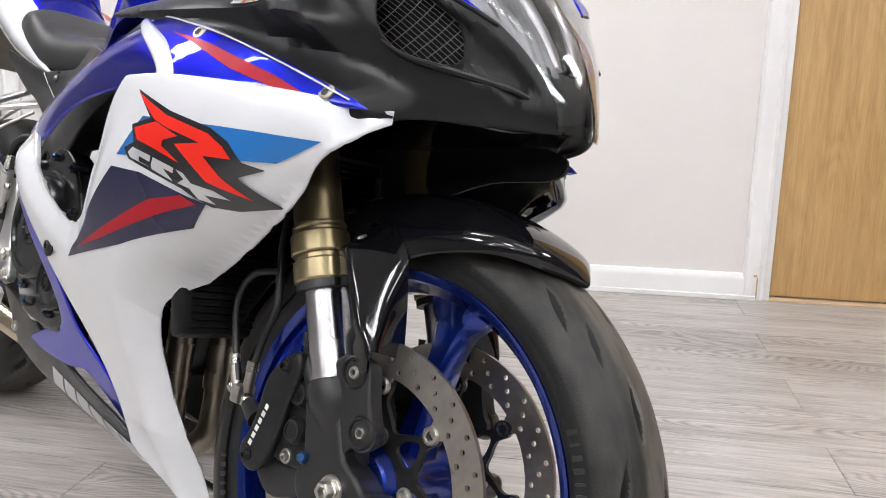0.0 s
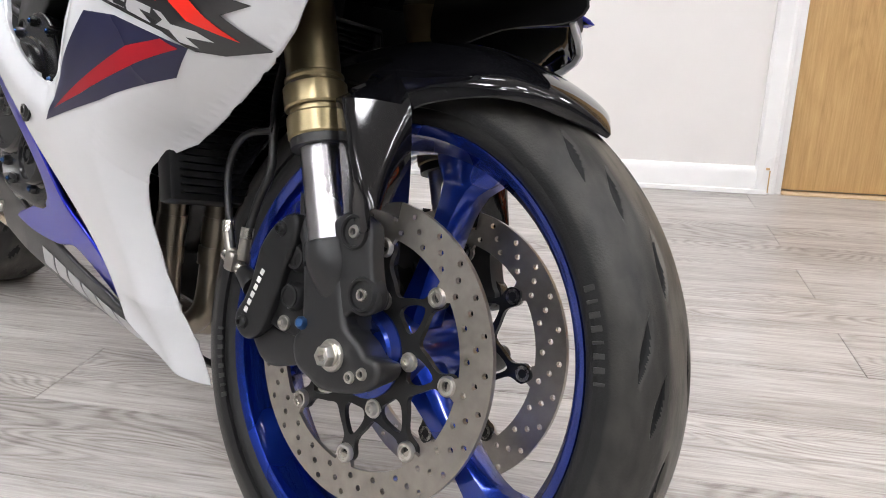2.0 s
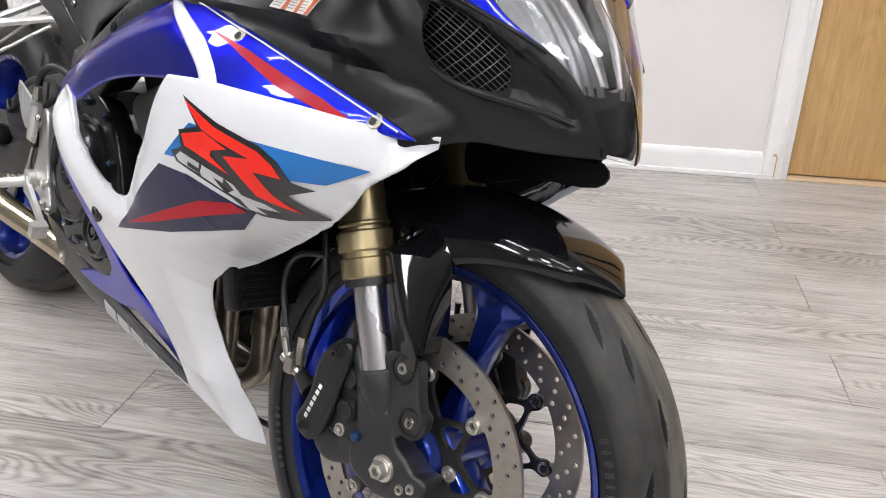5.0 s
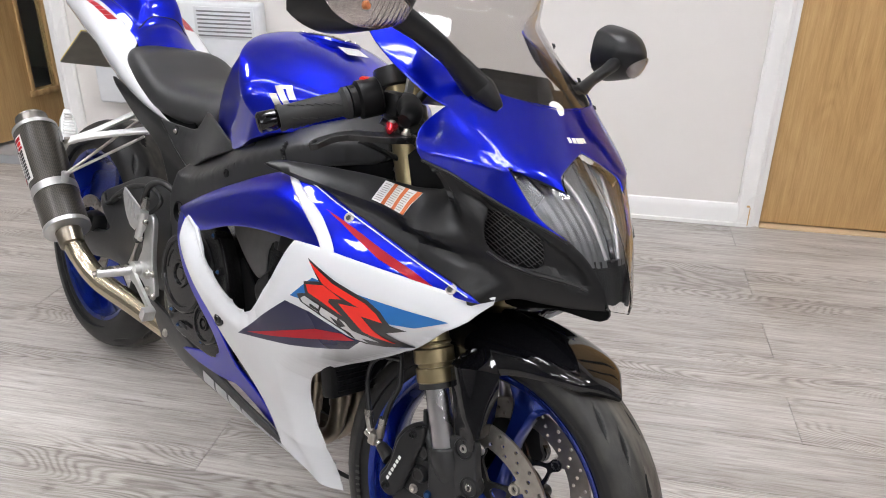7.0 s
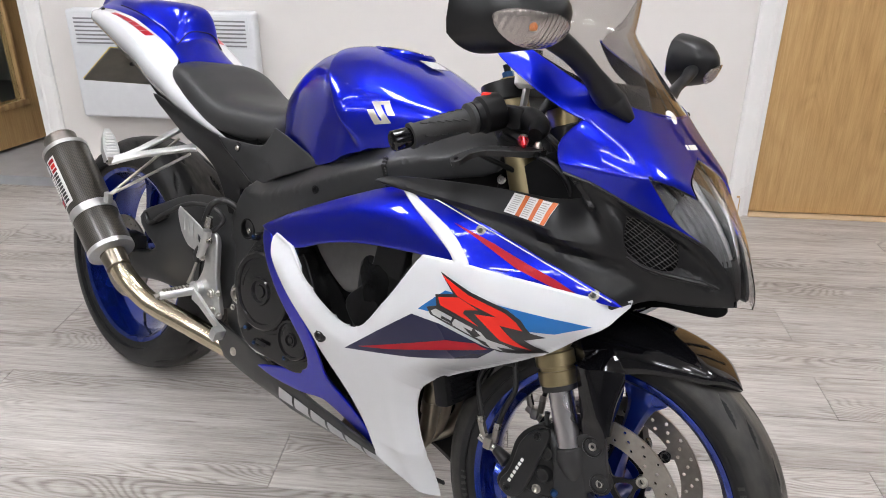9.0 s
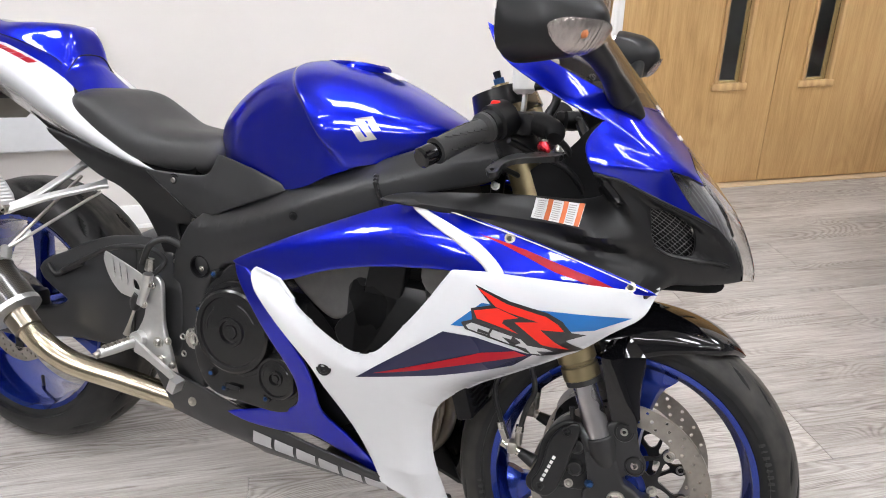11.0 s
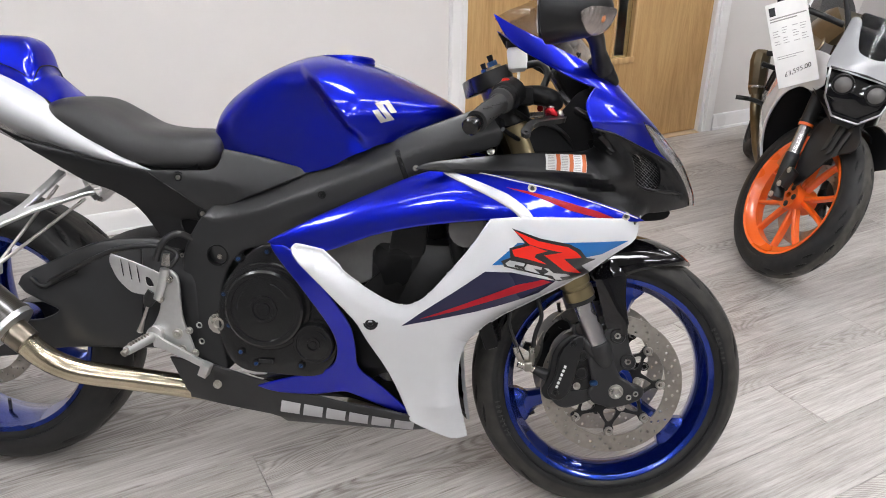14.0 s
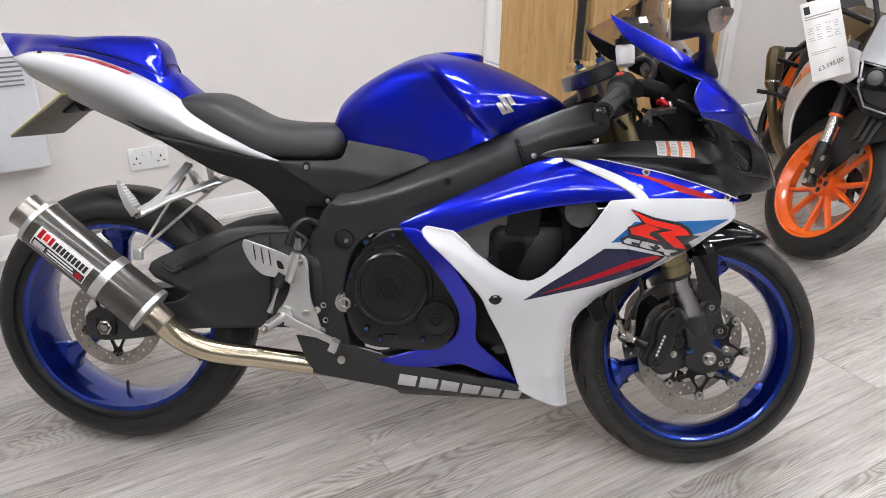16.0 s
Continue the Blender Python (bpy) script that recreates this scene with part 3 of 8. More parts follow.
RED_ANOD = material("red_anodised", (0.55, 0.02, 0.03), 0.25, 0.7)
BLUE_ANOD = material("blue_anodised_bolt", (0.05, 0.13, 0.32), 0.3, 0.9)
LENS = glass("clear_lens", (0.97, 0.98, 0.98), 0.0, 0.3)
BULB = material("amber_bulb_glass", (0.45, 0.16, 0.06), 0.3, vary=0.05)
RIBBED = material("indicator_bowl", (0.46, 0.41, 0.39), 0.2, 0.9, vary=0.15, scale=60)
SMOKE = glass("smoked_screen", (0.62, 0.60, 0.58), 0.0, 0.25)
REFLECTOR = material("lamp_reflector", (0.19, 0.19, 0.20), 0.26, 1.0, vary=0.3, scale=40)
LAMP_GREY = material("lamp_inner_grey", (0.16, 0.16, 0.165), 0.3, 0.5, vary=0.12, scale=30)
MIRROR = material("mirror_glass", (0.85, 0.86, 0.87), 0.02, 1.0, vary=0.0)


def carbon_material():
    m = material("carbon_weave", (0.03, 0.028, 0.024), 0.34, 0.0, 0.6)
    nt, nd, ln, bs = nodes(m)
    tc, mp, ck = nd.new("ShaderNodeTexCoord"), nd.new("ShaderNodeMapping"), nd.new("ShaderNodeTexChecker")
    mp.inputs["Rotation"].default_value = (0, radians(3), radians(45))
    ln.new(tc.outputs["UV"], mp.inputs["Vector"]), ln.new(mp.outputs[0], ck.inputs["Vector"])
    ck.inputs["Scale"].default_value = 110
    ck.inputs["Color1"].default_value, ck.inputs["Color2"].default_value = (0.062, 0.055, 0.044, 1), (0.020, 0.018, 0.015, 1)
    ln.new(ck.outputs[0], bs.inputs["Base Color"])
    return m


CARBON = carbon_material()


def tyre_material():
    """Black rubber whose running band is scrubbed to a dusty grey brown."""
    m = material("worn_tyre_rubber", (0.016, 0.016, 0.0165), 0.45, vary=0.25, scale=30, bump=0.35, bump_scale=500, spec=0.24)
    nt, nd, ln, bs = nodes(m)
    at_, mx, no, mul = nd.new("ShaderNodeAttribute"), nd.new("ShaderNodeMix"), nd.new("ShaderNodeTexNoise"), nd.new("ShaderNodeMath")
    at_.attribute_name = "wear"
    no.inputs["Scale"].default_value, no.inputs["Detail"].default_value, no.inputs["Roughness"].default_value = 18, 3, 0.4
    mul.operation = "MULTIPLY"
    ln.new(at_.outputs["Fac"], mul.inputs[0]), ln.new(no.outputs[0], mul.inputs[1])
    gain = nd.new("ShaderNodeMapRange")
    gain.inputs[1].default_value, gain.inputs[2].default_value = 0.06, 0.62
    ln.new(mul.outputs[0], gain.inputs[0]), ln.new(gain.outputs[0], mx.inputs[0])
    mx.data_type = "RGBA"
    old = bs.inputs["Base Color"].links[0].from_socket
    ln.new(old, mx.inputs[6])
    mx.inputs[7].default_value = (0.105, 0.097, 0.084, 1)
    ln.new(mx.outputs[2], bs.inputs["Base Color"])
    return m


TYRE = tyre_material()

# ---------------------------------------------------------------- the blue and white motorcycle
# Own axes: x ahead, y to its left, z up; it leans on its side stand.
BIKE = tagged(new("motorcycle"), "blue and white sports motorcycle leaning on the showroom floor", "motorcycle")
BIKE.matrix_basis = pose(-1.379, 1.476, 0, -14.0, 0, -33.8)
HUB_F, HUB_R = (1.382, -0.0025, 0.2915), (0.0, 0, 0.318)
_axis = Vector((-math.sin(radians(23.75)), 0, math.cos(radians(23.75))))
_pin = Vector(HUB_F)
STEER = Matrix.Translation(_pin) @ Matrix.Rotation(radians(6.1), 4, _axis) @ Matrix.Translation(-_pin)


def steer(bm):
    bm.transform(STEER)
    return bm


def tyre_mesh(R, half, rim_r, rim_half, crown, front, fine=False):
    """A road tyre as a turned body with cut tread grooves and a raised rim line."""
    prof = [(rim_r - 0.004, rim_half - 0.006), (rim_r + 0.006, rim_half + 0.002), (rim_r + 0.012, rim_half + 0.0035), (rim_r + 0.016, rim_half + 0.003)]
    top = rim_r + 0.024
    # sidewall and crown: an ellipse from the bead over the top
    pts = []
    n = 110 if fine else 44
    for i in range(n + 1):
        a = radians(-22) + (math.pi / 2 + radians(22)) * i / n
        pts.append((top + (R - top) * max(math.sin(a), -0.3), half * math.cos(a) ** (0.86 if math.cos(a) > 0 else 1) if math.cos(a) > 1e-6 else 0.0))
    prof += [p for p in pts if p[0] > prof[-1][0]]
    full = prof + [(r, -y) for r, y in reversed(prof[:-1])]
    seg = 960 if fine else 480
    bm = bmesh.new()
    wear = bm.verts.layers.float.new("wear")
    count, rows, cut = 10, [], set()
    for r, y in full:
        row = []
        for q in range(seg):
            a = q / seg * 2 * math.pi
            side = 1 if y >= 0 else -1
            depth = 0.0
            yy = 1 - math.degrees(math.asin(max(0.0, min(1.0, (r - top) / (R - top))))) / 90
            if r > top + (R - top) * 0.05:
                for y0, slant, ph0, reach in ((0.52, 0.55, 0.0, 0.20), (0.34, 0.50, 0.25, 0.17), (0.14, 0.22, 0.63, 0.20)):
                    d = (a * count / (2 * math.pi) + ph0 + (0.5 if side > 0 else 0.0)) % 1.0 - 0.5
                    if abs(d) < reach:
                        width = 0.080 * (1 - abs(d / reach) ** 1.6)
                        depth = max(depth, 0.0032 * step((width - abs(yy - y0 + slant * d)) / 0.05))
            rr = r - depth
            row.append(bm.verts.new((rr * math.cos(a), y, rr * math.sin(a))))
            if depth > 0.0014:
                cut.add(row[-1])
        rows.append(row)
    for A, B in zip(rows, rows[1:]):
        for i in range(seg):
            j = (i + 1) % seg
            f = bm.faces.new((A[i], A[j], B[j], B[i]))
            # groove faces take a near-black material that stands in for their shade
            f.material_index = 1 if sum(v in cut for v in f.verts) > 2 else 0
    for row, (r, y) in zip(rows, full):
        for v in row:
            v[wear] = max((1 if front else 0.6) * (1 - step((abs(y) / half - 0.30) / 0.22)), (0.34 if front else 0.14) * step((r - top + 0.002) / 0.008))
    bmesh.ops.recalc_face_normals(bm, faces=bm.faces[:])
    return bm


def rim_mesh(rr, half):
    """The barrel of a cast wheel with its turned flanges."""
    prof = [(rr, half), (rr + 0.001, half - 0.003), (rr - 0.004, half - 0.012), (rr - 0.017, half * 0.45), (rr - 0.017, -half * 0.45), (rr - 0.004, -half + 0.012), (rr + 0.001, -half + 0.003), (rr, -half),
            (rr - 0.004, -half + 0.001), (rr - 0.010, -half + 0.004), (rr - 0.013, -half + 0.018), (rr - 0.023, -half * 0.4), (rr - 0.025, 0), (rr - 0.023, half * 0.4), (rr - 0.013, half - 0.018), (rr - 0.010, half - 0.004), (rr - 0.004, half - 0.001)]
    return lathe(prof, 120, closed=True)


def hub_mesh(hub, hub_half):
    return lathe([(0.012, hub_half), (hub * 0.75, hub_half), (hub, hub_half - 0.01), (hub * 0.9, 0.012), (hub * 0.9, -0.012), (hub, -hub_half + 0.01), (hub * 0.75, -hub_half), (0.012, -hub_half)], 32, closed=True)


def spoke_mesh(rr, a0, hub=0.042):
    """One waisted spoke that widens into the barrel."""
    R1, rings = rr - 0.021, []
    for i in range(13):
        t = i / 12
        r = hub * 0.8 + (R1 - hub * 0.8) * t
        w = 0.021 - 0.008 * math.sin(math.pi * min(1, t * 1.25)) + 0.024 * step((t - 0.78) / 0.22)
        th = 0.026 - 0.008 * t
        c, s = math.cos(a0), math.sin(a0)
        rings.append([(r * c - u * s, v, r * s + u * c) for u, v in ((-w, -th * 0.5), (-w * 0.6, -th), (w * 0.6, -th), (w, -th * 0.5), (w, th * 0.5), (w * 0.6, th), (-w * 0.6, th), (-w, th * 0.5))])
    return loft(rings)


def disc_mesh(ro, ri, th, holes, seg=96, tabs=0, tab_phase=0.0):
    """A drilled brake rotor lying in the x-z plane about the origin; tabs reach inward to its bobbins."""
    ring = lambda r, n, x=0.0, z=0.0, ph=0.0: [(x + r * math.cos(2 * math.pi * i / n + ph), z + r * math.sin(2 * math.pi * i / n + ph)) for i in range(n)]
    loops = [ring(ro, seg), ring(ri, seg)]
    if tabs:
        loops[1] = [((ri - 0.011 * step((math.cos(tabs * (2 * math.pi * i / 160 - tab_phase)) - 0.72) / 0.2)) * math.cos(2 * math.pi * i / 160),
                     (ri - 0.011 * step((math.cos(tabs * (2 * math.pi * i / 160 - tab_phase)) - 0.72) / 0.2)) * math.sin(2 * math.pi * i / 160)) for i in range(160)]
    span = ro - ri
    for k in range(holes):
        for j, f in enumerate((0.22, 0.5, 0.78)):
            a = 2 * math.pi * (k + (0.0, 0.36, 0.7)[j]) / holes
            r = ri + span * f
            loops.append(ring(0.0032, 7, r * math.cos(a), r * math.sin(a)))
    flat = cells(loops, 9)
    out = bmesh.ops.extrude_face_region(flat, geom=flat.faces[:])
    bmesh.ops.translate(flat, verts=[g for g in out["geom"] if isinstance(g, bmesh.types.BMVert)], vec=(0, th, 0))
    bmesh.ops.recalc_face_normals(flat, faces=flat.faces[:])
    return flat


def carrier_mesh(r_bob, bobbins, r_in, ro_in, th, phase=0.76):
    """The black spider that carries a rotor: a hub ring whose forked arms end in round ears."""
    ring = lambda r, n: [(r * math.cos(2 * math.pi * i / n), r * math.sin(2 * math.pi * i / n)) for i in range(n)]
    out, loops, k_ = [], [], r_bob / 0.1165
    for k in range(bobbins):
        a = 2 * math.pi * (k + phase) / bobbins
        pol = lambda r, d: (r * math.cos(a + d), r * math.sin(a + d))
        w = math.pi / bobbins
        out += [pol(ro_in - 0.002 * k_, -w), pol(ro_in + 0.007 * k_, -w * 0.60), pol(r_bob - 0.016 * k_, -w * 0.22), pol(r_bob + 0.002 * k_, -w * 0.25), pol(r_bob + 0.012 * k_, 0), pol(r_bob + 0.002 * k_, w * 0.25), pol(r_bob - 0.016 * k_, w * 0.22), pol(ro_in + 0.007 * k_, w * 0.60)]
        loops.append([(p[0], p[1]) for p in spline([pol(r_bob - 0.021 * k_, 0), pol(ro_in, w * 0.46), pol(ro_in - 0.013 * k_, w * 0.50), pol(ro_in - 0.016 * k_, 0), pol(ro_in - 0.013 * k_, -w * 0.50), pol(ro_in, -w * 0.46)], 4, True)])
    loops = [[(p[0], p[1]) for p in spline(out, 4, True)], ring(r_in, 40)] + loops
    flat = cells(loops, 9)
    ext = bmesh.ops.extrude_face_region(flat, geom=flat.faces[:])
    bmesh.ops.translate(flat, verts=[g for g in ext["geom"] if isinstance(g, bmesh.types.BMVert)], vec=(0, 2 * th, 0))
    bmesh.ops.translate(flat, verts=flat.verts[:], vec=(0, -th, 0))
    bmesh.ops.recalc_face_normals(flat, faces=flat.faces[:])
    return flat


def at(hub, y=0.0):
    return Matrix.Translation((hub[0], hub[1] + y, hub[2]))


def placed(bm, m, steered=False):
    bm.transform(m)
    return steer(bm) if steered else bm


def wheel(name, hub, R, half, rr, rim_half, crown, front, label, phase):
    w = part(name, placed(rim_mesh(rr, rim_half), at(hub), front), RIM, BIKE, label)
    part("hub", placed(hub_mesh(0.042, 0.05 if front else 0.07), at(hub), front), RIM, w)
    for k in range(3):
        part("spoke", placed(spoke_mesh(rr, phase + k * 2 * math.pi / 3), at(hub), front), RIM, w)
    part("tyre", placed(tyre_mesh(R, half, rr, rim_half, crown, front, front), at(hub), front), [TYRE, DARK], w, "worn black road tyre with slanted tread grooves", sharp=30)
    # pale raised maker's marks on the sidewall become plain bars
    for k in range(2):
        for i in range(8):
            a = radians((12 if front else 215) + 180 * k + i * 2.6)
            r = rr + (R - rr) * 0.27
            bm = box(0, 0, 0, 0.0052 if i % 3 else 0.003, 0.0012, 0.0105, 0.0004, seg=1)
            m = Matrix.Rotation(-a + math.pi / 2, 4, "Y")
            bm.transform(at(hub) @ Matrix.Translation((r * math.cos(a), -half * 0.992, r * math.sin(a))) @ m)
            part("sidewall_mark", steer(bm) if front else bm, MARK, w)
    valve = tube([(rr - 0.022, -0.004, 0), (rr - 0.052, -0.010, 0)], 0.004, 8)
    valve.transform(at(hub) @ Matrix.Rotation(radians(150 if front else 95), 4, "Y"))
    part("valve", steer(valve) if front else valve, HOSE, w)
    return w


fw = wheel("front_wheel", HUB_F, 0.2955, 0.0565, 0.229, 0.048, 0.06, True, "blue painted cast front wheel", radians(-39))
rw = wheel("rear_wheel", HUB_R, 0.316, 0.089, 0.233, 0.075, 0.09, False, "blue painted cast rear wheel", radians(96))

for side in (-1, 1):
    part("brake_disc", placed(disc_mesh(0.1525, 0.1165, 0.005, 26, tabs=8, tab_phase=radians(1)), at(HUB_F, side * 0.066 - 0.0025), True), STEEL, fw, "drilled steel brake disc")
    part("disc_carrier", placed(carrier_mesh(0.1055, 8, 0.044, 0.070, 0.003, 0.022), at(HUB_F, side * 0.063), True), SATIN, fw, "black disc carrier")
    for k in range(8):
        a = 2 * math.pi * (k + 0.022) / 8
        bm = lathe([(0.0048, -0.006), (0.0085, -0.006), (0.0098, -0.004), (0.0098, 0.004), (0.0085, 0.006), (0.0068, 0.006), (0.0062, 0.004), (0.0048, 0.004)], 16, closed=True)
        bm.transform(at(HUB_F, side * 0.066) @ Matrix.Translation((0.1055 * math.cos(a), 0, 0.1055 * math.sin(a))) @ (Matrix.Rotation(math.pi, 4, "Z") if side < 0 else Matrix.Identity(4)))
        part("bobbin", steer(bm), NUT, fw)
    for k in range(5):
        a = 2 * math.pi * (k + 0.11) / 5
        part("disc_bolt", steer(bolt((HUB_F[0] + 0.056 * math.cos(a), HUB_F[1] + side * 0.067, HUB_F[2] + 0.056 * math.sin(a)), 0.007, 0.006, (0, side, 0))), NUT, fw)
    part("hub_flange", placed(lathe([(0.020, 0.0), (0.034, 0.0), (0.036, -0.004), (0.046, -0.006), (0.048, -0.016), (0.020, -0.016)], 32, closed=True), at(HUB_F, side * 0.074) @ (Matrix.Rotation(math.pi, 4, "Z") if side < 0 else Matrix.Identity(4)), True), RIM, fw)
part("rear_disc", placed(disc_mesh(0.110, 0.078, 0.005, 20), at(HUB_R, -0.088)), STEEL, rw, "drilled steel rear brake disc")
part("rear_carrier", placed(carrier_mesh(0.08, 5, 0.03, 0.045, 0.003), at(HUB_R, -0.085)), SATIN, rw)

# forks
FORK = Vector((-0.403, 0, 0.915))


def on_fork(y, d, off=0.0):
    """A point d metres up the fork leg from the axle; off is ahead of its centre line."""
    return Vector((HUB_F[0], y, HUB_F[2])) + FORK * d + Vector((0.915, 0, 0.403)) * off


def on_hub(side, y, slant=0.0):
    """A flat face beside the front wheel: u ahead of and v above the axle, y out from the wheel's middle."""
    return lambda u, v: (HUB_F[0] + u, HUB_F[1] + side * (y - slant * max(0.0, u + 0.09)), HUB_F[2] + v)


def beside(side, u, y, v):
    return Vector((HUB_F[0] + u, HUB_F[1] + side * y, HUB_F[2] + v))


LEG_OUT = [(-0.066, 0.096), (-0.034, 0.104), (-0.022, 0.082), (-0.012, 0.058), (-0.002, 0.036), (0.006, 0.024), (0.022, 0.016), (0.036, 0.006), (0.050, 0.005), (0.053, -0.003), (0.046, -0.014), (0.022, -0.025), (-0.008, -0.032), (-0.024, -0.028), (-0.044, -0.022), (-0.052, -0.004), (-0.044, 0.010), (-0.049, 0.035), (-0.057, 0.066)]
LUG_OUT = [(-0.030, 0.104), (-0.034, 0.114), (-0.028, 0.124), (-0.014, 0.131), (0.002, 0.131), (0.011, 0.123), (0.018, 0.097), (0.027, 0.075), (0.034, 0.066), (0.032, 0.054), (0.022, 0.048), (0.008, 0.048), (-0.001, 0.036), (-0.003, 0.022), (-0.018, 0.028), (-0.022, 0.07)]
CALIPER_OUT = [(-0.097, 0.111), (-0.073, 0.107), (-0.063, 0.088), (-0.061, 0.069), (-0.051, 0.052), (-0.045, 0.025), (-0.043, 0.010), (-0.061, 0.001), (-0.085, 0.001), (-0.106, 0.003), (-0.116, -0.009), (-0.129, -0.021), (-0.144, -0.018), (-0.150, -0.006), (-0.143, 0.011), (-0.136, 0.031), (-0.134, 0.053), (-0.131, 0.073), (-0.119, 0.094)]
OUTER_OUT = [(-0.086, 0.113), (-0.080, 0.105), (-0.083, 0.083), (-0.089, 0.061), (-0.092, 0.040), (-0.098, 0.018), (-0.105, -0.004), (-0.118, -0.017), (-0.133, -0.014), (-0.139, -0.002), (-0.131, 0.014), (-0.125, 0.034), (-0.122, 0.056), (-0.119, 0.075), (-0.107, 0.096)]
ARM_OUT = [(-0.134, -0.013), (-0.114, -0.008), (-0.091, -0.010), (-0.066, -0.004), (-0.046, 0.006), (-0.034, -0.012), (-0.057, -0.024), (-0.080, -0.034), (-0.101, -0.040), (-0.118, -0.034)]
for side in (-1, 1):
    y = HUB_F[1] + side * 0.101
    turn = Matrix.Rotation(math.pi, 4, "Z") if side < 0 else Matrix.Identity(4)
    leg = part("fork_leg", steer(tube([on_fork(y, 0.222), on_fork(y, 0.69)], 0.0275, 28, smooth=False)), GOLD, BIKE, "gold anodised upper fork tube")
    for d0, d1, r in ((0.212, 0.236, 0.0315), (0.242, 0.266, 0.0325), (0.270, 0.276, 0.030)):
        part("collar", steer(tube([on_fork(y, d0), on_fork(y, d0 + 0.002), on_fork(y, d1 - 0.002), on_fork(y, d1)], [r - 0.0015, r, r, r - 0.0015], 28, smooth=False)), GOLD, leg, sharp=20)
    part("dust_seal", steer(tube([on_fork(y, 0.203), on_fork(y, 0.213)], 0.0295, 24, smooth=False)), HOSE, leg)
    part("stanchion", steer(tube([on_fork(y, 0.098), on_fork(y, 0.208)], 0.0205, 24, smooth=False)), CHROME, leg, "polished chrome fork stanchion")
    bm = tube([on_fork(y, 0.110), on_fork(y, 0.106), on_fork(y, 0.088), on_fork(y - side * 0.010, 0.06), on_fork(y - side * 0.024, 0.02)], [0.0225, 0.0248, 0.0250, 0.022, 0.018], 24)
    panel(LEG_OUT, on_hub(side, 0.1125), 0.034, 0.012, lip=0.006, bm=bm)
    panel(LUG_OUT, on_hub(side, 0.1105), 0.018, 0.012, lip=0.004, bm=bm)
    part("fork_bottom", steer(bm), CASTING, leg, "satin black cast fork bottom")
    nut = lathe([(0, 0.005), (0.0060, 0.005), (0.0072, 0.012), (0.0118, 0.013), (0.0132, 0.011), (0.0138, 0.003), (0.0168, 0.002), (0.0178, 0.0), (0.0178, -0.006), (0, -0.006)], 6 if side < 0 else 24)
    nut.transform(Matrix.Translation(beside(side, -0.001, 0.1135, -0.001)) @ turn @ Matrix.Rotation(0.2, 4, "Y") @ Matrix.Diagonal((0.78, 1, 0.78, 1)))
    nut_ob = part("axle_nut", steer(nut), NUT, leg, "plain steel axle nut")
    part("nut_washer", steer(lathe([(0.0, 0.002), (0.0145, 0.002), (0.0158, 0.0), (0.0158, -0.004), (0.0, -0.004)], 28, Matrix.Translation(beside(side, -0.001, 0.1135, -0.001)) @ turn)), NUT, nut_ob)
    for u, v in ((-0.005, 0.118), (0.020, 0.064)):
        part("mount_bolt", steer(bolt(beside(side, u, 0.1085, v), 0.0072, 0.005, (0, side, 0))), NUT, leg)
        part("bolt_cup", steer(lathe([(0.009, 0.0), (0.0125, 0.001), (0.0135, 0.0055), (0.0155, 0.006), (0.017, 0.004), (0.0175, -0.012), (0.009, -0.012)], 24, Matrix.Translation(beside(side, u, 0.1075, v)) @ turn, closed=True)), SATIN, leg)
    for u, v in ((0.027, -0.013), (0.041, -0.005)):
        part("pinch_bolt", steer(bolt(beside(side, u, 0.1085, v), 0.0066, 0.007, (0, side, 0))), NUT, leg)
    # caliper
    cal = part("brake_caliper", steer(panel(CALIPER_OUT, on_hub(side, 0.106, 0.16), 0.058, 0.012, lip=0.005)), SATIN, BIKE, "black radial four-piston brake caliper", sharp=45)
    part("outer_half", steer(panel(OUTER_OUT, on_hub(side, 0.119), 0.016, 0.015, lip=0.005)), SATIN, cal)
    part("lower_arm", steer(panel(ARM_OUT, on_hub(side, 0.099), 0.024, 0.014, lip=0.006)), CASTING, cal)
    part("upper_arm", steer(tube([beside(side, -0.083, 0.100, 0.108), beside(side, -0.068, 0.103, 0.098), beside(side, -0.050, 0.106, 0.078)], [0.010, 0.011, 0.014], 14)), CASTING, cal)
    for u, v in ((-0.077, 0.075), (-0.075, 0.036)):
        part("piston_housing", steer(lathe([(0, 0.008), (0.011, 0.007), (0.015, 0.002), (0.016, -0.010)], 20, Matrix.Translation(beside(side, u, 0.104, v)) @ turn)), SATIN, cal)
        part("housing_ring", steer(lathe([(0.009, 0.0085), (0.0115, 0.0085), (0.0115, 0.006), (0.009, 0.006)], 20, Matrix.Translation(beside(side, u, 0.104, v)) @ turn, closed=True)), CASTING, cal)
    for k in range(6):
        bm = box(0, 0, 0, 0.0062, 0.0010, 0.0052, 0.0003, seg=1)
        bm.transform(Matrix.Translation(beside(side, -0.126 + k * 0.0029, 0.1196, 0.008 + k * 0.0086)) @ Matrix.Rotation(radians(-72), 4, "Y"))
        part("raised_mark", steer(bm), PAPER, cal)
    for u, v, d in ((-0.082, 0.006, 0.105), (-0.096, 0.100, 0.120), (-0.128, -0.006, 0.120)):
        part("caliper_bolt", steer(bolt(beside(side, u, d, v), 0.0060, 0.005, (0, side, 0))), NUT if v == 0.006 else SATIN, cal)
    part("bleed_nipple", steer(tube([beside(side, -0.088, 0.096, 0.105), beside(side, -0.094, 0.098, 0.128), beside(side, -0.095, 0.098, 0.138)], [0.005, 0.004, 0.005], 10, smooth=False)), HOSE, cal)
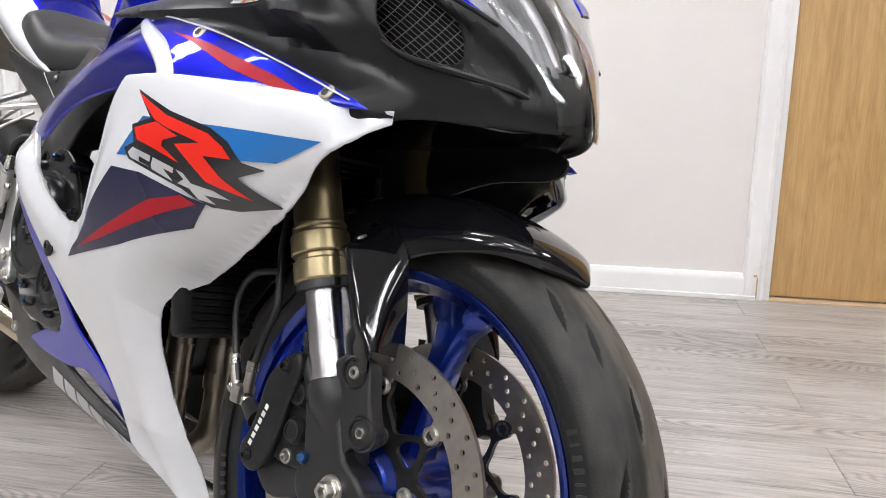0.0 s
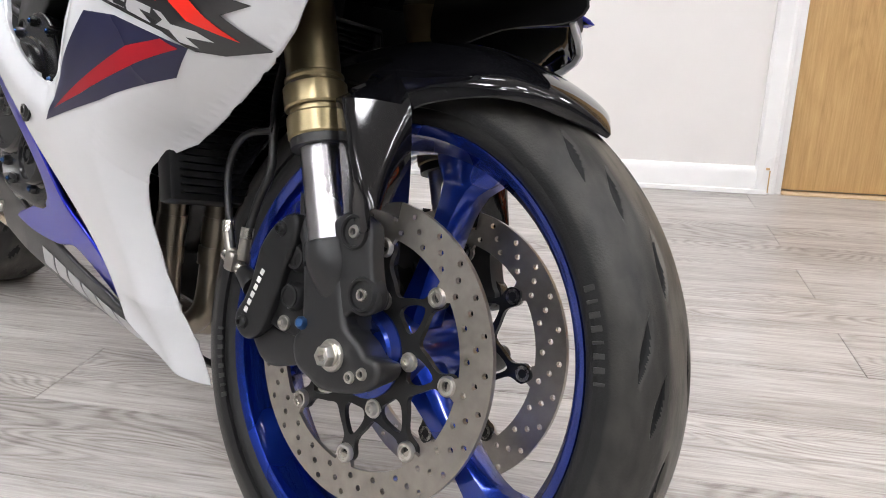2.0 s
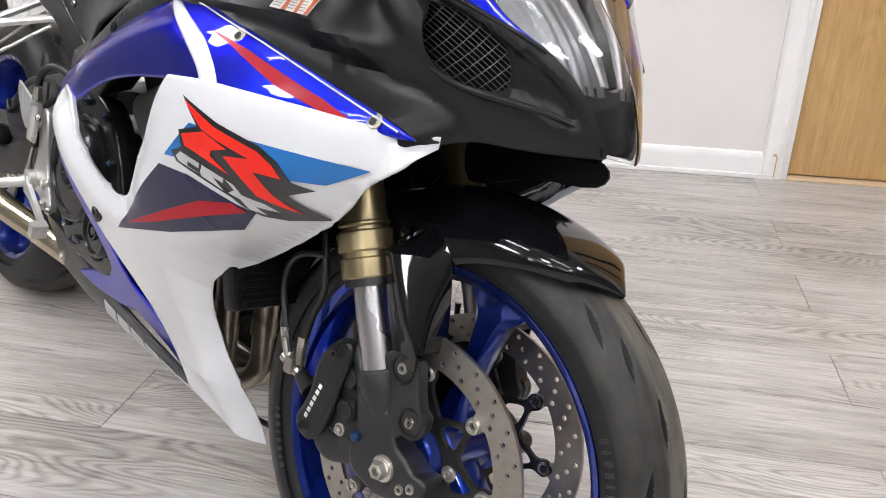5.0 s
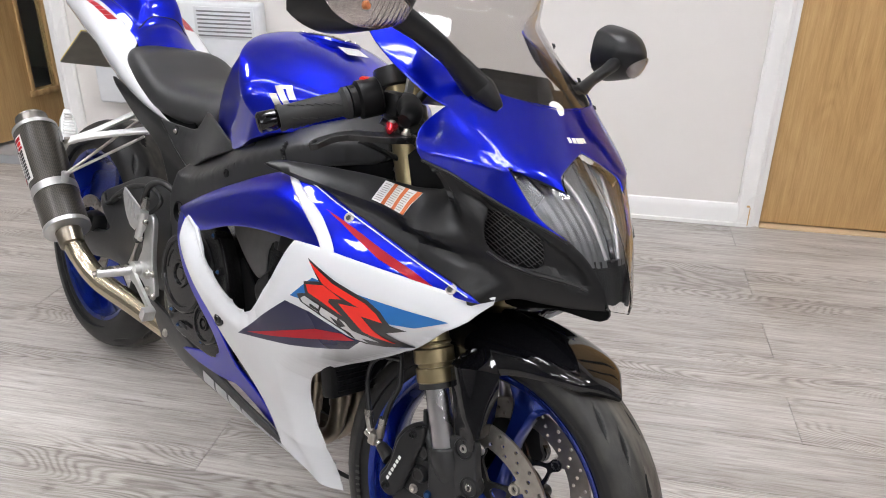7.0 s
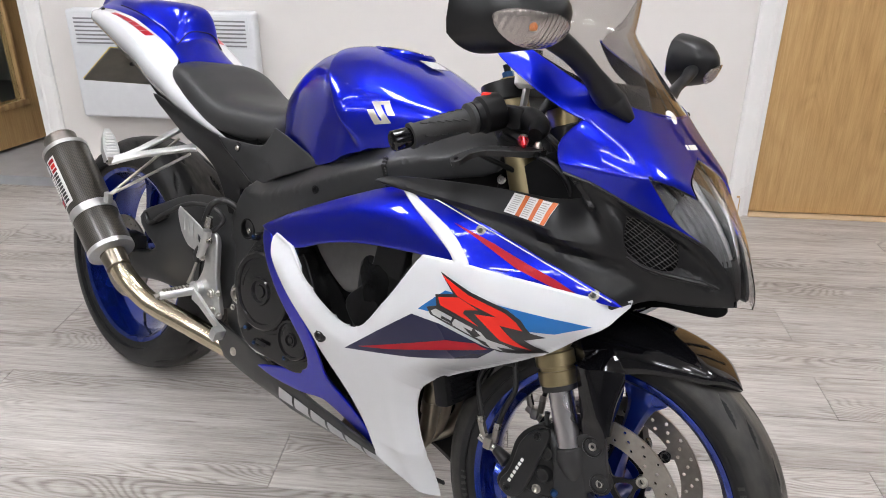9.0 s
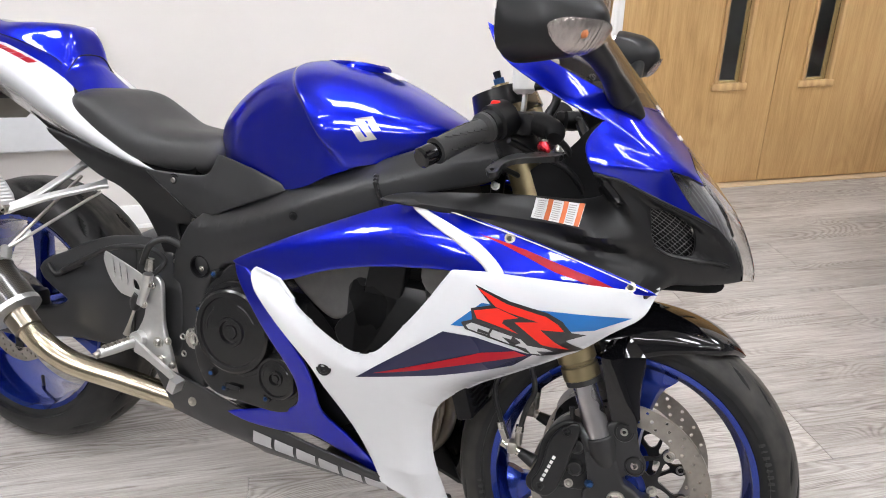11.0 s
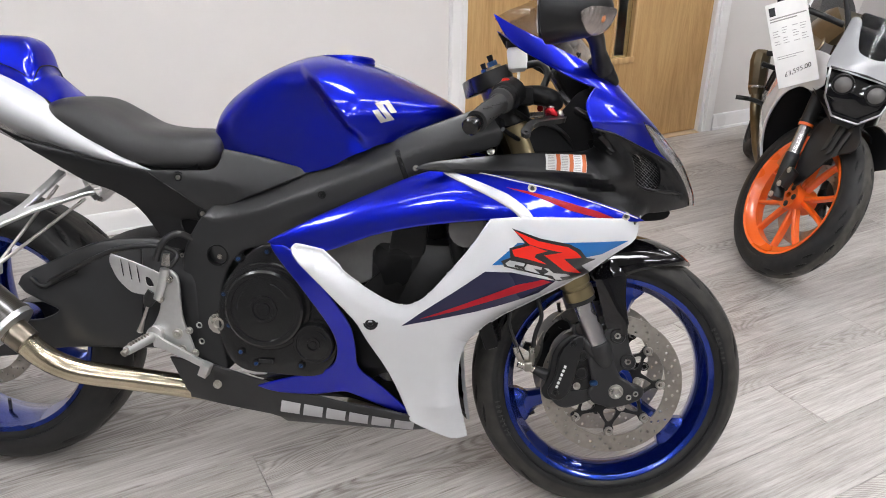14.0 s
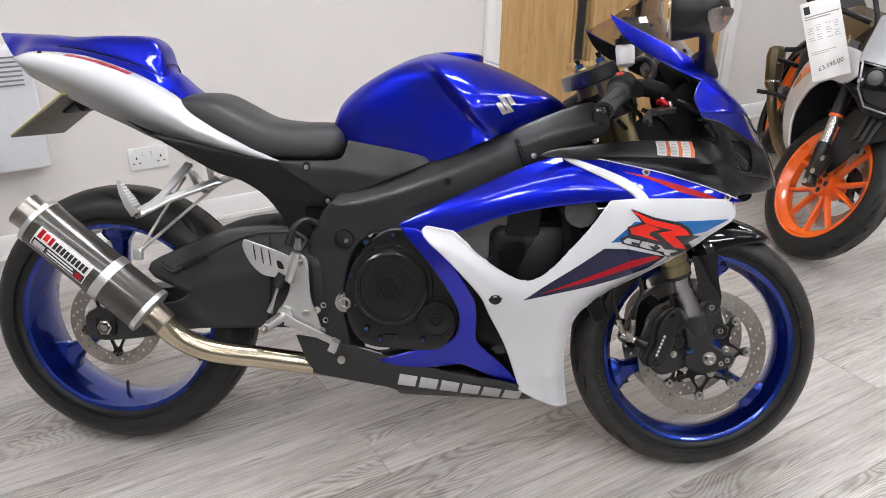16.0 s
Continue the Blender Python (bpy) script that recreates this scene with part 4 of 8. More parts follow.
    part("blue_fitting", steer(tube([beside(side, -0.050, 0.106, 0.014), beside(side, -0.046, 0.117, 0.018), beside(side, -0.045, 0.120, 0.0185)], [0.007, 0.0065, 0.004], 8, smooth=False)), BLUE_ANOD, cal, "blue anodised sensor bolt")
    part("banjo", steer(tube([beside(side, -0.172, 0.094, 0.036), beside(side, -0.206, 0.094, 0.048)], 0.0082, 12, smooth=False)), NUT, cal)
    part("banjo_block", steer(box(HUB_F[0] - 0.186, HUB_F[1] + side * 0.094, HUB_F[2] + 0.044, 0.016, 0.026, 0.022, 0.004)), STEEL, cal)
    part("caliper_neck", steer(tube([beside(side, -0.172, 0.094, 0.036), beside(side, -0.145, 0.098, 0.026)], [0.009, 0.013], 12, smooth=False)), SATIN, cal)
part("axle", steer(tube([(HUB_F[0], -0.12, HUB_F[2]), (HUB_F[0], 0.12, HUB_F[2])], 0.011, 16, smooth=False)), NUT, BIKE)


# mudguard
GUARD = [  # degrees round the tyre from ahead, radius of the edge, half width there, radius of the crown
    (56, 0.3050, 0.001, 0.3060), (57.5, 0.3035, 0.013, 0.3085), (59.2, 0.3005, 0.026, 0.3110), (63.4, 0.2960, 0.060, 0.3145), (69, 0.2850, 0.076, 0.3165), (76.4, 0.2680, 0.081, 0.3175),
    (84.6, 0.2510, 0.083, 0.3175), (90, 0.2400, 0.084, 0.3175), (104, 0.2380, 0.086, 0.3175), (112, 0.2620, 0.078, 0.3175), (158, 0.2720, 0.070, 0.3175)]


def guard(t, v):
    """t runs round the tyre in degrees from ahead, v across from -1 to 1."""
    a, f = radians(t), abs(v) * math.pi / 2
    re, w, rc = [table(GUARD, t, k) for k in (1, 2, 3)]
    r = re + (rc - re) * max(0.0, math.cos(f)) ** 0.75
    y = math.copysign(w * math.sin(f) ** 0.85, v)
    return (HUB_F[0] + r * math.cos(a), HUB_F[1] + y, HUB_F[2] + r * math.sin(a))


bm = bmesh.new()
NT, NV = 60, 36
for layer in (0, 1):
    rows = []
    for i in range(NT + 1):
        t = 56 + (158 - 56) * i / NT
        row = []
        for j in range(NV + 1):
            v = -1 + 2 * j / NV
            p = Vector(guard(t, v))
            c = Vector((HUB_F[0], 0, HUB_F[2]))
            d = (p - c).normalized()
            row.append(bm.verts.new(p - d * 0.004 * layer))
        rows.append(row)
    for A, B in zip(rows, rows[1:]):
        for j in range(NV):
            bm.faces.new((A[j], A[j + 1], B[j + 1], B[j]))
    if layer == 0:
        outer = rows
for a, b in ((outer, rows),):
    rim0 = a[0] + [r[-1] for r in a[1:]] + a[-1][::-1][1:] + [r[0] for r in a[::-1]][1:-1]
    rim1 = b[0] + [r[-1] for r in b[1:]] + b[-1][::-1][1:] + [r[0] for r in b[::-1]][1:-1]
    for i in range(len(rim0)):
        j = (i + 1) % len(rim0)
        bm.faces.new((rim0[i], rim0[j], rim1[j], rim1[i]))
bmesh.ops.recalc_face_normals(bm, faces=bm.faces[:])
SHIELD_FORE = [(-0.2, 0.42), (0.18, 0.32), (0.375, 0.20), (0.8, 0.13), (1.1, 0.11)]     # height, the ridge's place across
SHIELD_AFT = [(-0.2, 0.38), (0.0, 0.42), (0.22, 0.51), (0.51, 0.67), (0.9, 0.97), (1.1, 1.1)]
mud = part("front_mudguard", steer(bm), GLOSS, BIKE, "gloss black front mudguard over the tyre")
for side in (-1, 1):
    # the shield that runs down ahead of the fork: three facets with rounded ridges between them
    def shield(w, h, side=side):
        a = Vector((-0.012, 0.116, 0.122)).lerp(Vector((-0.056, 0.119, 0.236)), h)
        b = Vector((0.027, 0.072, 0.132)).lerp(Vector((0.002, 0.078, 0.242)), h)
        fore, aft = table(SHIELD_FORE, h), table(SHIELD_AFT, h)
        ridge = 0.016 - 0.024 / fore * soft(fore - w, 0.05) - 0.062 * soft(w - aft, 0.06)
        p = a.lerp(b, w) + Vector((0.72, 0.69, 0)) * (ridge * (1.7 - 1.0 * h))
        return tuple(beside(side, p.x, p.y, p.z))

    sh = part("fork_shield", steer(panel([(0.0, 1.0), (0.0, 1.0), (0.5, 1.02), (1.0, 1.0), (1.0, 1.0), (1.02, 0.5), (1.0, 0.06), (0.97, 0.02), (0.67, 0.11), (0.42, 0.16), (0.34, 0.10), (0.30, -0.02), (0.15, -0.05), (0.0, -0.03), (-0.02, 0.15), (-0.01, 0.5)], shield, 0.003, 0.03, lip=0.0)), GLOSS, mud, "gloss black fork shield", sharp=60)
    part("shield_top", steer(panel([(0.0, 0.0), (0.0, 0.0), (0.5, 0.0), (1.0, 0.0), (1.0, 0.0), (1.0, 1.0), (1.0, 1.0), (0.5, 1.0), (0.0, 1.0), (0.0, 1.0)], lambda w, k: tuple(Vector(shield(w, 0.995)).lerp(Vector(guard(93 + 8 * (1 - w), side * (0.86 - 0.1 * w))), k)), 0.003, 0.12, smooth=2)), GLOSS, mud)


# ---------------------------------------------------------------- fairing
def flank(x, z):
    """Half width of the side fairing: a full curve with a fold under the blue wedge."""
    u, w = x - 1.0, z - 0.55
    fold = soft(z - 0.674 + 0.15 * (x - 1.19), 0.010) * step(u / 0.15)
    return (0.2683 - 0.0625 * u + 0.2698 * w - 0.5027 * u * u + 0.8525 * u * w - 1.8239 * w * w - 0.0094 * u ** 3 - 4.1321 * w ** 3
            - 2.1611 * u * u * w + 3.3894 * u * w * w - 0.8167 * w ** 4 - 0.1808 * fold)


def on_flank(side, off=0.0):
    return lambda u, v: (u, side * (flank(u, v) + off), v)


RIDGE = [(0.66, 0.590), (0.80, 0.640), (0.94, 0.692), (1.05, 0.712), (1.17, 0.690)]


def on_arch(side):
    """The blue arch is folded along a ridge, its lower half turning under."""
    def f(u, v):
        zr = table(RIDGE, u)
        return (u, side * (flank(u, v) - 0.32 * soft(zr - v) - 0.22 * soft(v - zr - 0.012)), v)
    return f


WINDOW = [Vector(p) for p in ((0.742, 0.594), (0.799, 0.588), (0.871, 0.532), (0.926, 0.497), (0.956, 0.488), (0.979, 0.493), (1.006, 0.514), (1.043, 0.56), (1.085, 0.615), (1.119, 0.668))]


def near_window(u, v):
    """Distance from the edge of the fairing's window."""
    p, best = Vector((u, v)), 9.0
    for a, b in zip(WINDOW, WINDOW[1:]):
        k = max(0.0, min(1.0, (p - a).dot(b - a) / (b - a).length_squared))
        best = min(best, (p - a.lerp(b, k)).length)
    return best


# the front edge with how far the panel rolls in behind it
ROLL = [(1.408, 0.664, 0.045), (1.399, 0.647, 0.017), (1.393, 0.635, 0.005), (1.383, 0.625, 0.002), (1.368, 0.613, 0.008), (1.342, 0.590, 0.026), (1.306, 0.558, 0.037), (1.285, 0.544, 0.044), (1.227, 0.506, 0.057),
        (1.150, 0.459, 0.063), (1.111, 0.435, 0.040), (1.096, 0.423, 0.032), (1.077, 0.400, 0.030), (1.063, 0.354, 0.025), (1.060, 0.290, 0.026), (1.064, 0.245, 0.035), (1.072, 0.196, 0.036), (1.083, 0.146, 0.040)]


def rolled(u, v):
    p, best, amount, beyond = Vector((u, v)), 9.0, 0.0, False
    for a, b in zip(ROLL, ROLL[1:]):
        d = Vector((b[0] - a[0], b[1] - a[1]))
        k = max(0.0, min(1.0, (p - Vector(a[:2])).dot(d) / d.length_squared))
        off = p - Vector(a[:2]) - d * k
        if off.length < best:
            best, amount, beyond = off.length, a[2] + (b[2] - a[2]) * k, d.x * off.y - d.y * off.x > 0
    if beyond and best < 0.012:
        best = 0.0
    return amount * max(0.0, 1 - best / 0.045) ** 2


def on_white(side):
    """The white panel rolls inward at its front edge and is bevelled round the window."""
    def f(u, v):
        bevel = 0.5 * soft(0.028 - near_window(u, v), 0.006) * step((0.67 - v) / 0.10)
        tuck = 0.45 * max(0.0, 0.24 - v) * step((u - 0.94) / 0.10)
        return (u, side * (flank(u, v) + 0.004 - rolled(u, v) - bevel - tuck), v)
    return f


WHITE_OUT = [(0.744, 0.596), (0.744, 0.596), (0.744, 0.596), (0.799, 0.589), (0.799, 0.589), (0.799, 0.589), (0.871, 0.532), (0.926, 0.497), (0.956, 0.488), (0.979, 0.493), (1.006, 0.514), (1.043, 0.56), (1.085, 0.615), (1.119, 0.668), (1.119, 0.668),
             (1.152, 0.671), (1.173, 0.6745), (1.157, 0.692), (1.119, 0.7125), (1.077, 0.7305), (1.022, 0.753), (1.022, 0.753), (1.073, 0.738), (1.110, 0.726), (1.146, 0.712), (1.175, 0.693), (1.189, 0.679), (1.192, 0.673), (1.192, 0.673), (1.297, 0.672), (1.407, 0.667), (1.407, 0.667),
             *[(a, b) for a, b, _ in ROLL[1:]], (1.083, 0.146), (1.083, 0.146), (1.030, 0.158), (0.965, 0.2), (0.965, 0.2),
             (0.956, 0.232), (0.924, 0.328), (0.886, 0.409), (0.862, 0.46), (0.801, 0.529), (0.742, 0.582)]
ARCH_OUT = [(0.686, 0.597), (0.686, 0.597), (0.75, 0.633), (0.819, 0.668), (0.911, 0.711), (0.968, 0.736), (1.020, 0.753), (1.020, 0.753), (1.075, 0.7295), (1.117, 0.711), (1.155, 0.691), (1.170, 0.6755), (1.150, 0.670), (1.094, 0.667), (0.981, 0.651), (0.891, 0.627), (0.799, 0.590), (0.742, 0.592)]
BAND_OUT = [(0.690, 0.595), (0.742, 0.580), (0.797, 0.523), (0.836, 0.463), (0.850, 0.430), (0.854, 0.382), (0.856, 0.330), (0.895, 0.286), (0.956, 0.218), (0.962, 0.205), (0.962, 0.205), (0.89, 0.236), (0.838, 0.262), (0.813, 0.266), (0.761, 0.256), (0.687, 0.258), (0.645, 0.272), (0.645, 0.272), (0.72, 0.297), (0.785, 0.316), (0.815, 0.346), (0.822, 0.399), (0.802, 0.454), (0.752, 0.528)]
NOSE_OUT = [(1.03, 0.7555), (1.03, 0.7555), (1.10, 0.749), (1.157, 0.739), (1.228, 0.725), (1.31, 0.702), (1.355, 0.687), (1.407, 0.6675), (1.407, 0.6675), (1.3, 0.673), (1.194, 0.6745), (1.194, 0.6745), (1.191, 0.680), (1.177, 0.694), (1.147, 0.7135), (1.111, 0.7275), (1.073, 0.740)]

for side in (-1, 1):
    white = part("side_fairing", panel(WHITE_OUT, on_white(side), 0.004, 0.007, lip=0.004, smooth=3, inside=True), [WHITE, GLOSS], BIKE, "glossy white painted side fairing", sharp=50)
    part("fairing_arch", panel(ARCH_OUT, on_arch(side), 0.004, 0.008, lip=0.004, smooth=3, inside=True), [BLUE, DARK], BIKE, "pearl blue upper fairing arch", sharp=50)
    part("fairing_band", panel(BAND_OUT, on_flank(side, -0.006), 0.004, 0.012, lip=0.003, smooth=3, inside=True), [BLUE, DARK], BIKE, "pearl blue lower fairing band", sharp=50)
    # dark sheet added so the gap beside the band reads as shade
    part("gap_backing", panel([(0.64, 0.275), (0.80, 0.245), (0.965, 0.195), (0.965, 0.235), (0.945, 0.30), (0.905, 0.40), (0.86, 0.475), (0.80, 0.525), (0.80, 0.50), (0.835, 0.42), (0.838, 0.34), (0.80, 0.30), (0.72, 0.292)], lambda u, v: (u, side * min(flank(u, v) - 0.030, 0.142), v), 0.004, 0.03, smooth=2), DARK, BIKE, "dark sheet added behind the fairing gap")
    part("fairing_nose", panel(NOSE_OUT, on_flank(side, 0.001), 0.004, 0.010, lip=0.003, smooth=3, inside=True), [BLUE, DARK], BIKE, "pearl blue front fairing wedge", sharp=50)
    # decals
    film = lambda pts, mat, lift, name, lab="": part(name, panel(pts, on_white(side), 0.0004, 0.008, smooth=0, lift=lift + 0.0008), mat, white, lab, smooth=True)
    film([(0.953, 0.448), (1.111, 0.572), (1.160, 0.571), (1.245, 0.552), (1.213, 0.524), (1.097, 0.486)], NAVY, 0.0006, "navy_decal")
    film([(0.987, 0.465), (1.094, 0.512), (1.17, 0.545), (1.22, 0.556), (1.235, 0.550), (1.175, 0.529), (1.061, 0.488)], RED, 0.0012, "red_decal")
    film([(1.123, 0.585), (1.168, 0.629), (1.379, 0.630), (1.329, 0.604), (1.22, 0.592)], SKY, 0.0006, "light_blue_decal")
    film([(1.156, 0.656), (1.209, 0.638), (1.264, 0.627), (1.285, 0.616), (1.299, 0.599), (1.318, 0.596), (1.290, 0.584), (1.312, 0.563), (1.272, 0.552), (1.250, 0.551), (1.224, 0.563), (1.146, 0.583), (1.139, 0.594), (1.156, 0.601), (1.153, 0.619), (1.182, 0.628)], INK, 0.0018, "badge_outline")
    film([(1.160, 0.652), (1.206, 0.633), (1.262, 0.621), (1.279, 0.611), (1.289, 0.600), (1.255, 0.599), (1.293, 0.566), (1.257, 0.575), (1.218, 0.606), (1.252, 0.611), (1.207, 0.621), (1.189, 0.627)], BRIGHT_RED, 0.0026, "red_badge", "angular red emblem")
    film([(1.158, 0.616), (1.191, 0.625), (1.223, 0.614), (1.202, 0.608), (1.200, 0.602), (1.224, 0.588), (1.182, 0.600), (1.163, 0.604)], BRIGHT_RED, 0.0026, "red_badge", "angular red emblem")
    for pts in ([(1.147, 0.590), (1.155, 0.596), (1.183, 0.590), (1.181, 0.584), (1.165, 0.588), (1.164, 0.582), (1.180, 0.579), (1.151, 0.585)],
                [(1.187, 0.589), (1.216, 0.582), (1.214, 0.577), (1.200, 0.580), (1.213, 0.569), (1.184, 0.577), (1.183, 0.581)],
                [(1.219, 0.581), (1.228, 0.579), (1.238, 0.570), (1.262, 0.568), (1.272, 0.562), (1.250, 0.562), (1.256, 0.555), (1.242, 0.557), (1.236, 0.565), (1.220, 0.568), (1.229, 0.573)]):
        film(pts, GREY_FILM, 0.0026, "letter_bar")
    part("red_stripe", panel([(1.142, 0.7265), (1.18, 0.721), (1.218, 0.7135), (1.26, 0.702), (1.316, 0.686), (1.364, 0.667), (1.32, 0.6735), (1.264, 0.6875), (1.22, 0.704), (1.184, 0.716)], on_flank(side, 0.001), 0.0004, 0.022, smooth=0, lift=0.0007), RED, white)
    # thin white rod drawn as the bright highlight on the wedge's top edge
    part("edge_highlight", tube([on_flank(side, 0.004)(u, v) for u, v in ((1.035, 0.755), (1.10, 0.7488), (1.157, 0.7388), (1.228, 0.7248), (1.31, 0.7018), (1.355, 0.6868), (1.395, 0.672))], 0.0011, 6, 4), WHITE, white)
    for u, v, off in ((1.19, 0.727, 0.002), (1.371, 0.677, 0.002)):
        part("fairing_bolt", bolt((u, side * (flank(u, v) + off), v), 0.0062, 0.0012, (0.25, side, 0.55)), STEEL, white)
        part("bolt_socket", bolt((u + 0.0001, side * (flank(u, v) + off + 0.0012), v), 0.0036, 0.0006, (0.25, side, 0.55)), DARK_SLOT, white)
    part("bolt_cup", bolt((0.894, side * (flank(0.894, 0.452) + 0.003), 0.452), 0.011, 0.004, (0, side, 0)), SATIN, white)


# belly pan
def belly(side):
    return lambda u, v: (u, side * (0.148 - 0.30 * (0.30 - v) - 0.5 * max(0, u - 0.95) ** 1.2 - 2.6 * max(0, 0.21 - v) ** 1.5 - 0.05 * max(0, 0.6 - u)), v)


BELLY_OUT = [(0.449, 0.318), (0.449, 0.318), (0.481, 0.223), (0.481, 0.223), (0.653, 0.192), (0.684, 0.165), (0.684, 0.165), (0.85, 0.163), (1.03, 0.160), (1.076, 0.158), (1.076, 0.158), (0.964, 0.210), (0.806, 0.236), (0.661, 0.272), (0.545, 0.305)]
for side in (-1, 1):
    pan = part("belly_pan", panel(BELLY_OUT, belly(side), 0.005, 0.025, lip=0.003, smooth=3), FRAME, BIKE, "dark grey belly pan")
    for k in range(6):
        x, z = 0.682 + k * 0.049, 0.231 - k * 0.0065
        part("letter_bar", panel([(x + 0.003, z + 0.002), (x + 0.044, z - 0.004), (x + 0.038, z - 0.033), (x - 0.003, z - 0.028)], belly(side), 0.0006, 0.006, smooth=0, lift=0.0016), GREY_FILM, pan)
    part("pan_bolt", bolt((0.552, side * 0.152, 0.268), 0.007, 0.004, (0, side, 0)), NUT, pan)

# ---------------------------------------------------------------- nose
NOSE = [(0.62, 1.50), (0.665, 1.535), (0.69, 1.540), (0.735, 1.524), (0.775, 1.502), (0.815, 1.468), (0.85, 1.433), (0.89, 1.393), (0.93, 1.354), (0.98, 1.31), (1.05, 1.245)]


def nose(side):
    """The front shell: s is the root of the distance behind the middle line at height z."""
    def f(s, z):
        t = max(0.0, min(1.0, (0.85 - z) / 0.15))
        d = max(s, 0.0) ** 2
        W = 0.252 - 0.25 * max(0, z - 0.86)
        y = W * (1 - math.exp(-((d / (0.041 + 0.15 * t)) ** (0.6 + 0.2 * t)))) if d > 0 else 0.0
        return (table(NOSE, z) - d, side * y, z)
    return f


CREASE = [(0.10, 0.698), (0.156, 0.698), (0.307, 0.703), (0.375, 0.709), (0.432, 0.734), (0.461, 0.747), (0.55, 0.755), (0.735, 0.750)]


SHELF = 1.3
DUCT_FOOT = [(0.30, 0.660), (0.368, 0.657), (0.40, 0.680), (0.47, 0.699), (0.55, 0.722), (0.66, 0.746), (0.735, 0.753)]


def duct(side):
    """The black cowl's face: the front shell with a folded edge, a shelf above it and a scoop round the intake."""
    base = nose(side)

    def f(s, z):
        x, y, _ = base(s, z)
        zc = table(CREASE, s)
        cut = 0.55 * soft(zc - z, 0.007) + (SHELF * soft(z - zc - 0.004, 0.008) - 0.010) * step((s - 0.365) / 0.08)
        low = 0.700 + 0.03 * step((s - 0.16) / 0.2)
        cut += 0.013 * step((s - 0.15) / 0.07) * step((0.352 - s) / 0.018) * step((z - low) / 0.008) * step((0.815 - 0.55 * max(0, 0.32 - s) - z) / 0.02)
        y += side * (0.038 * math.exp(-((s - 0.44) / 0.06) ** 2) * step((z - 0.715) / 0.035) * step((0.825 - z) / 0.05) - cut)
        # below the fold the cowl flares out to meet the side fairing's top edge
        low = table(DUCT_FOOT, s)
        k = step((s - 0.33) / 0.05) * max(0.0, min(1.0, (zc - z) / max(0.012, zc - low)))
        return (x, y + (side * (flank(x, z) - 0.004) - y) * k, z)
    return f


def crested(side):
    """The blue shell with its pressed feature line above the lamp."""
    base = nose(side)

    def f(s, z):
        x, y, _ = base(s, z)
        k = step((z - (0.832 + (s - 0.108) * 0.42) + 0.022) / 0.044) * step((s - 0.05) / 0.08)
        return (x + 0.002 * k, y + side * 0.006 * k, z)
    return f


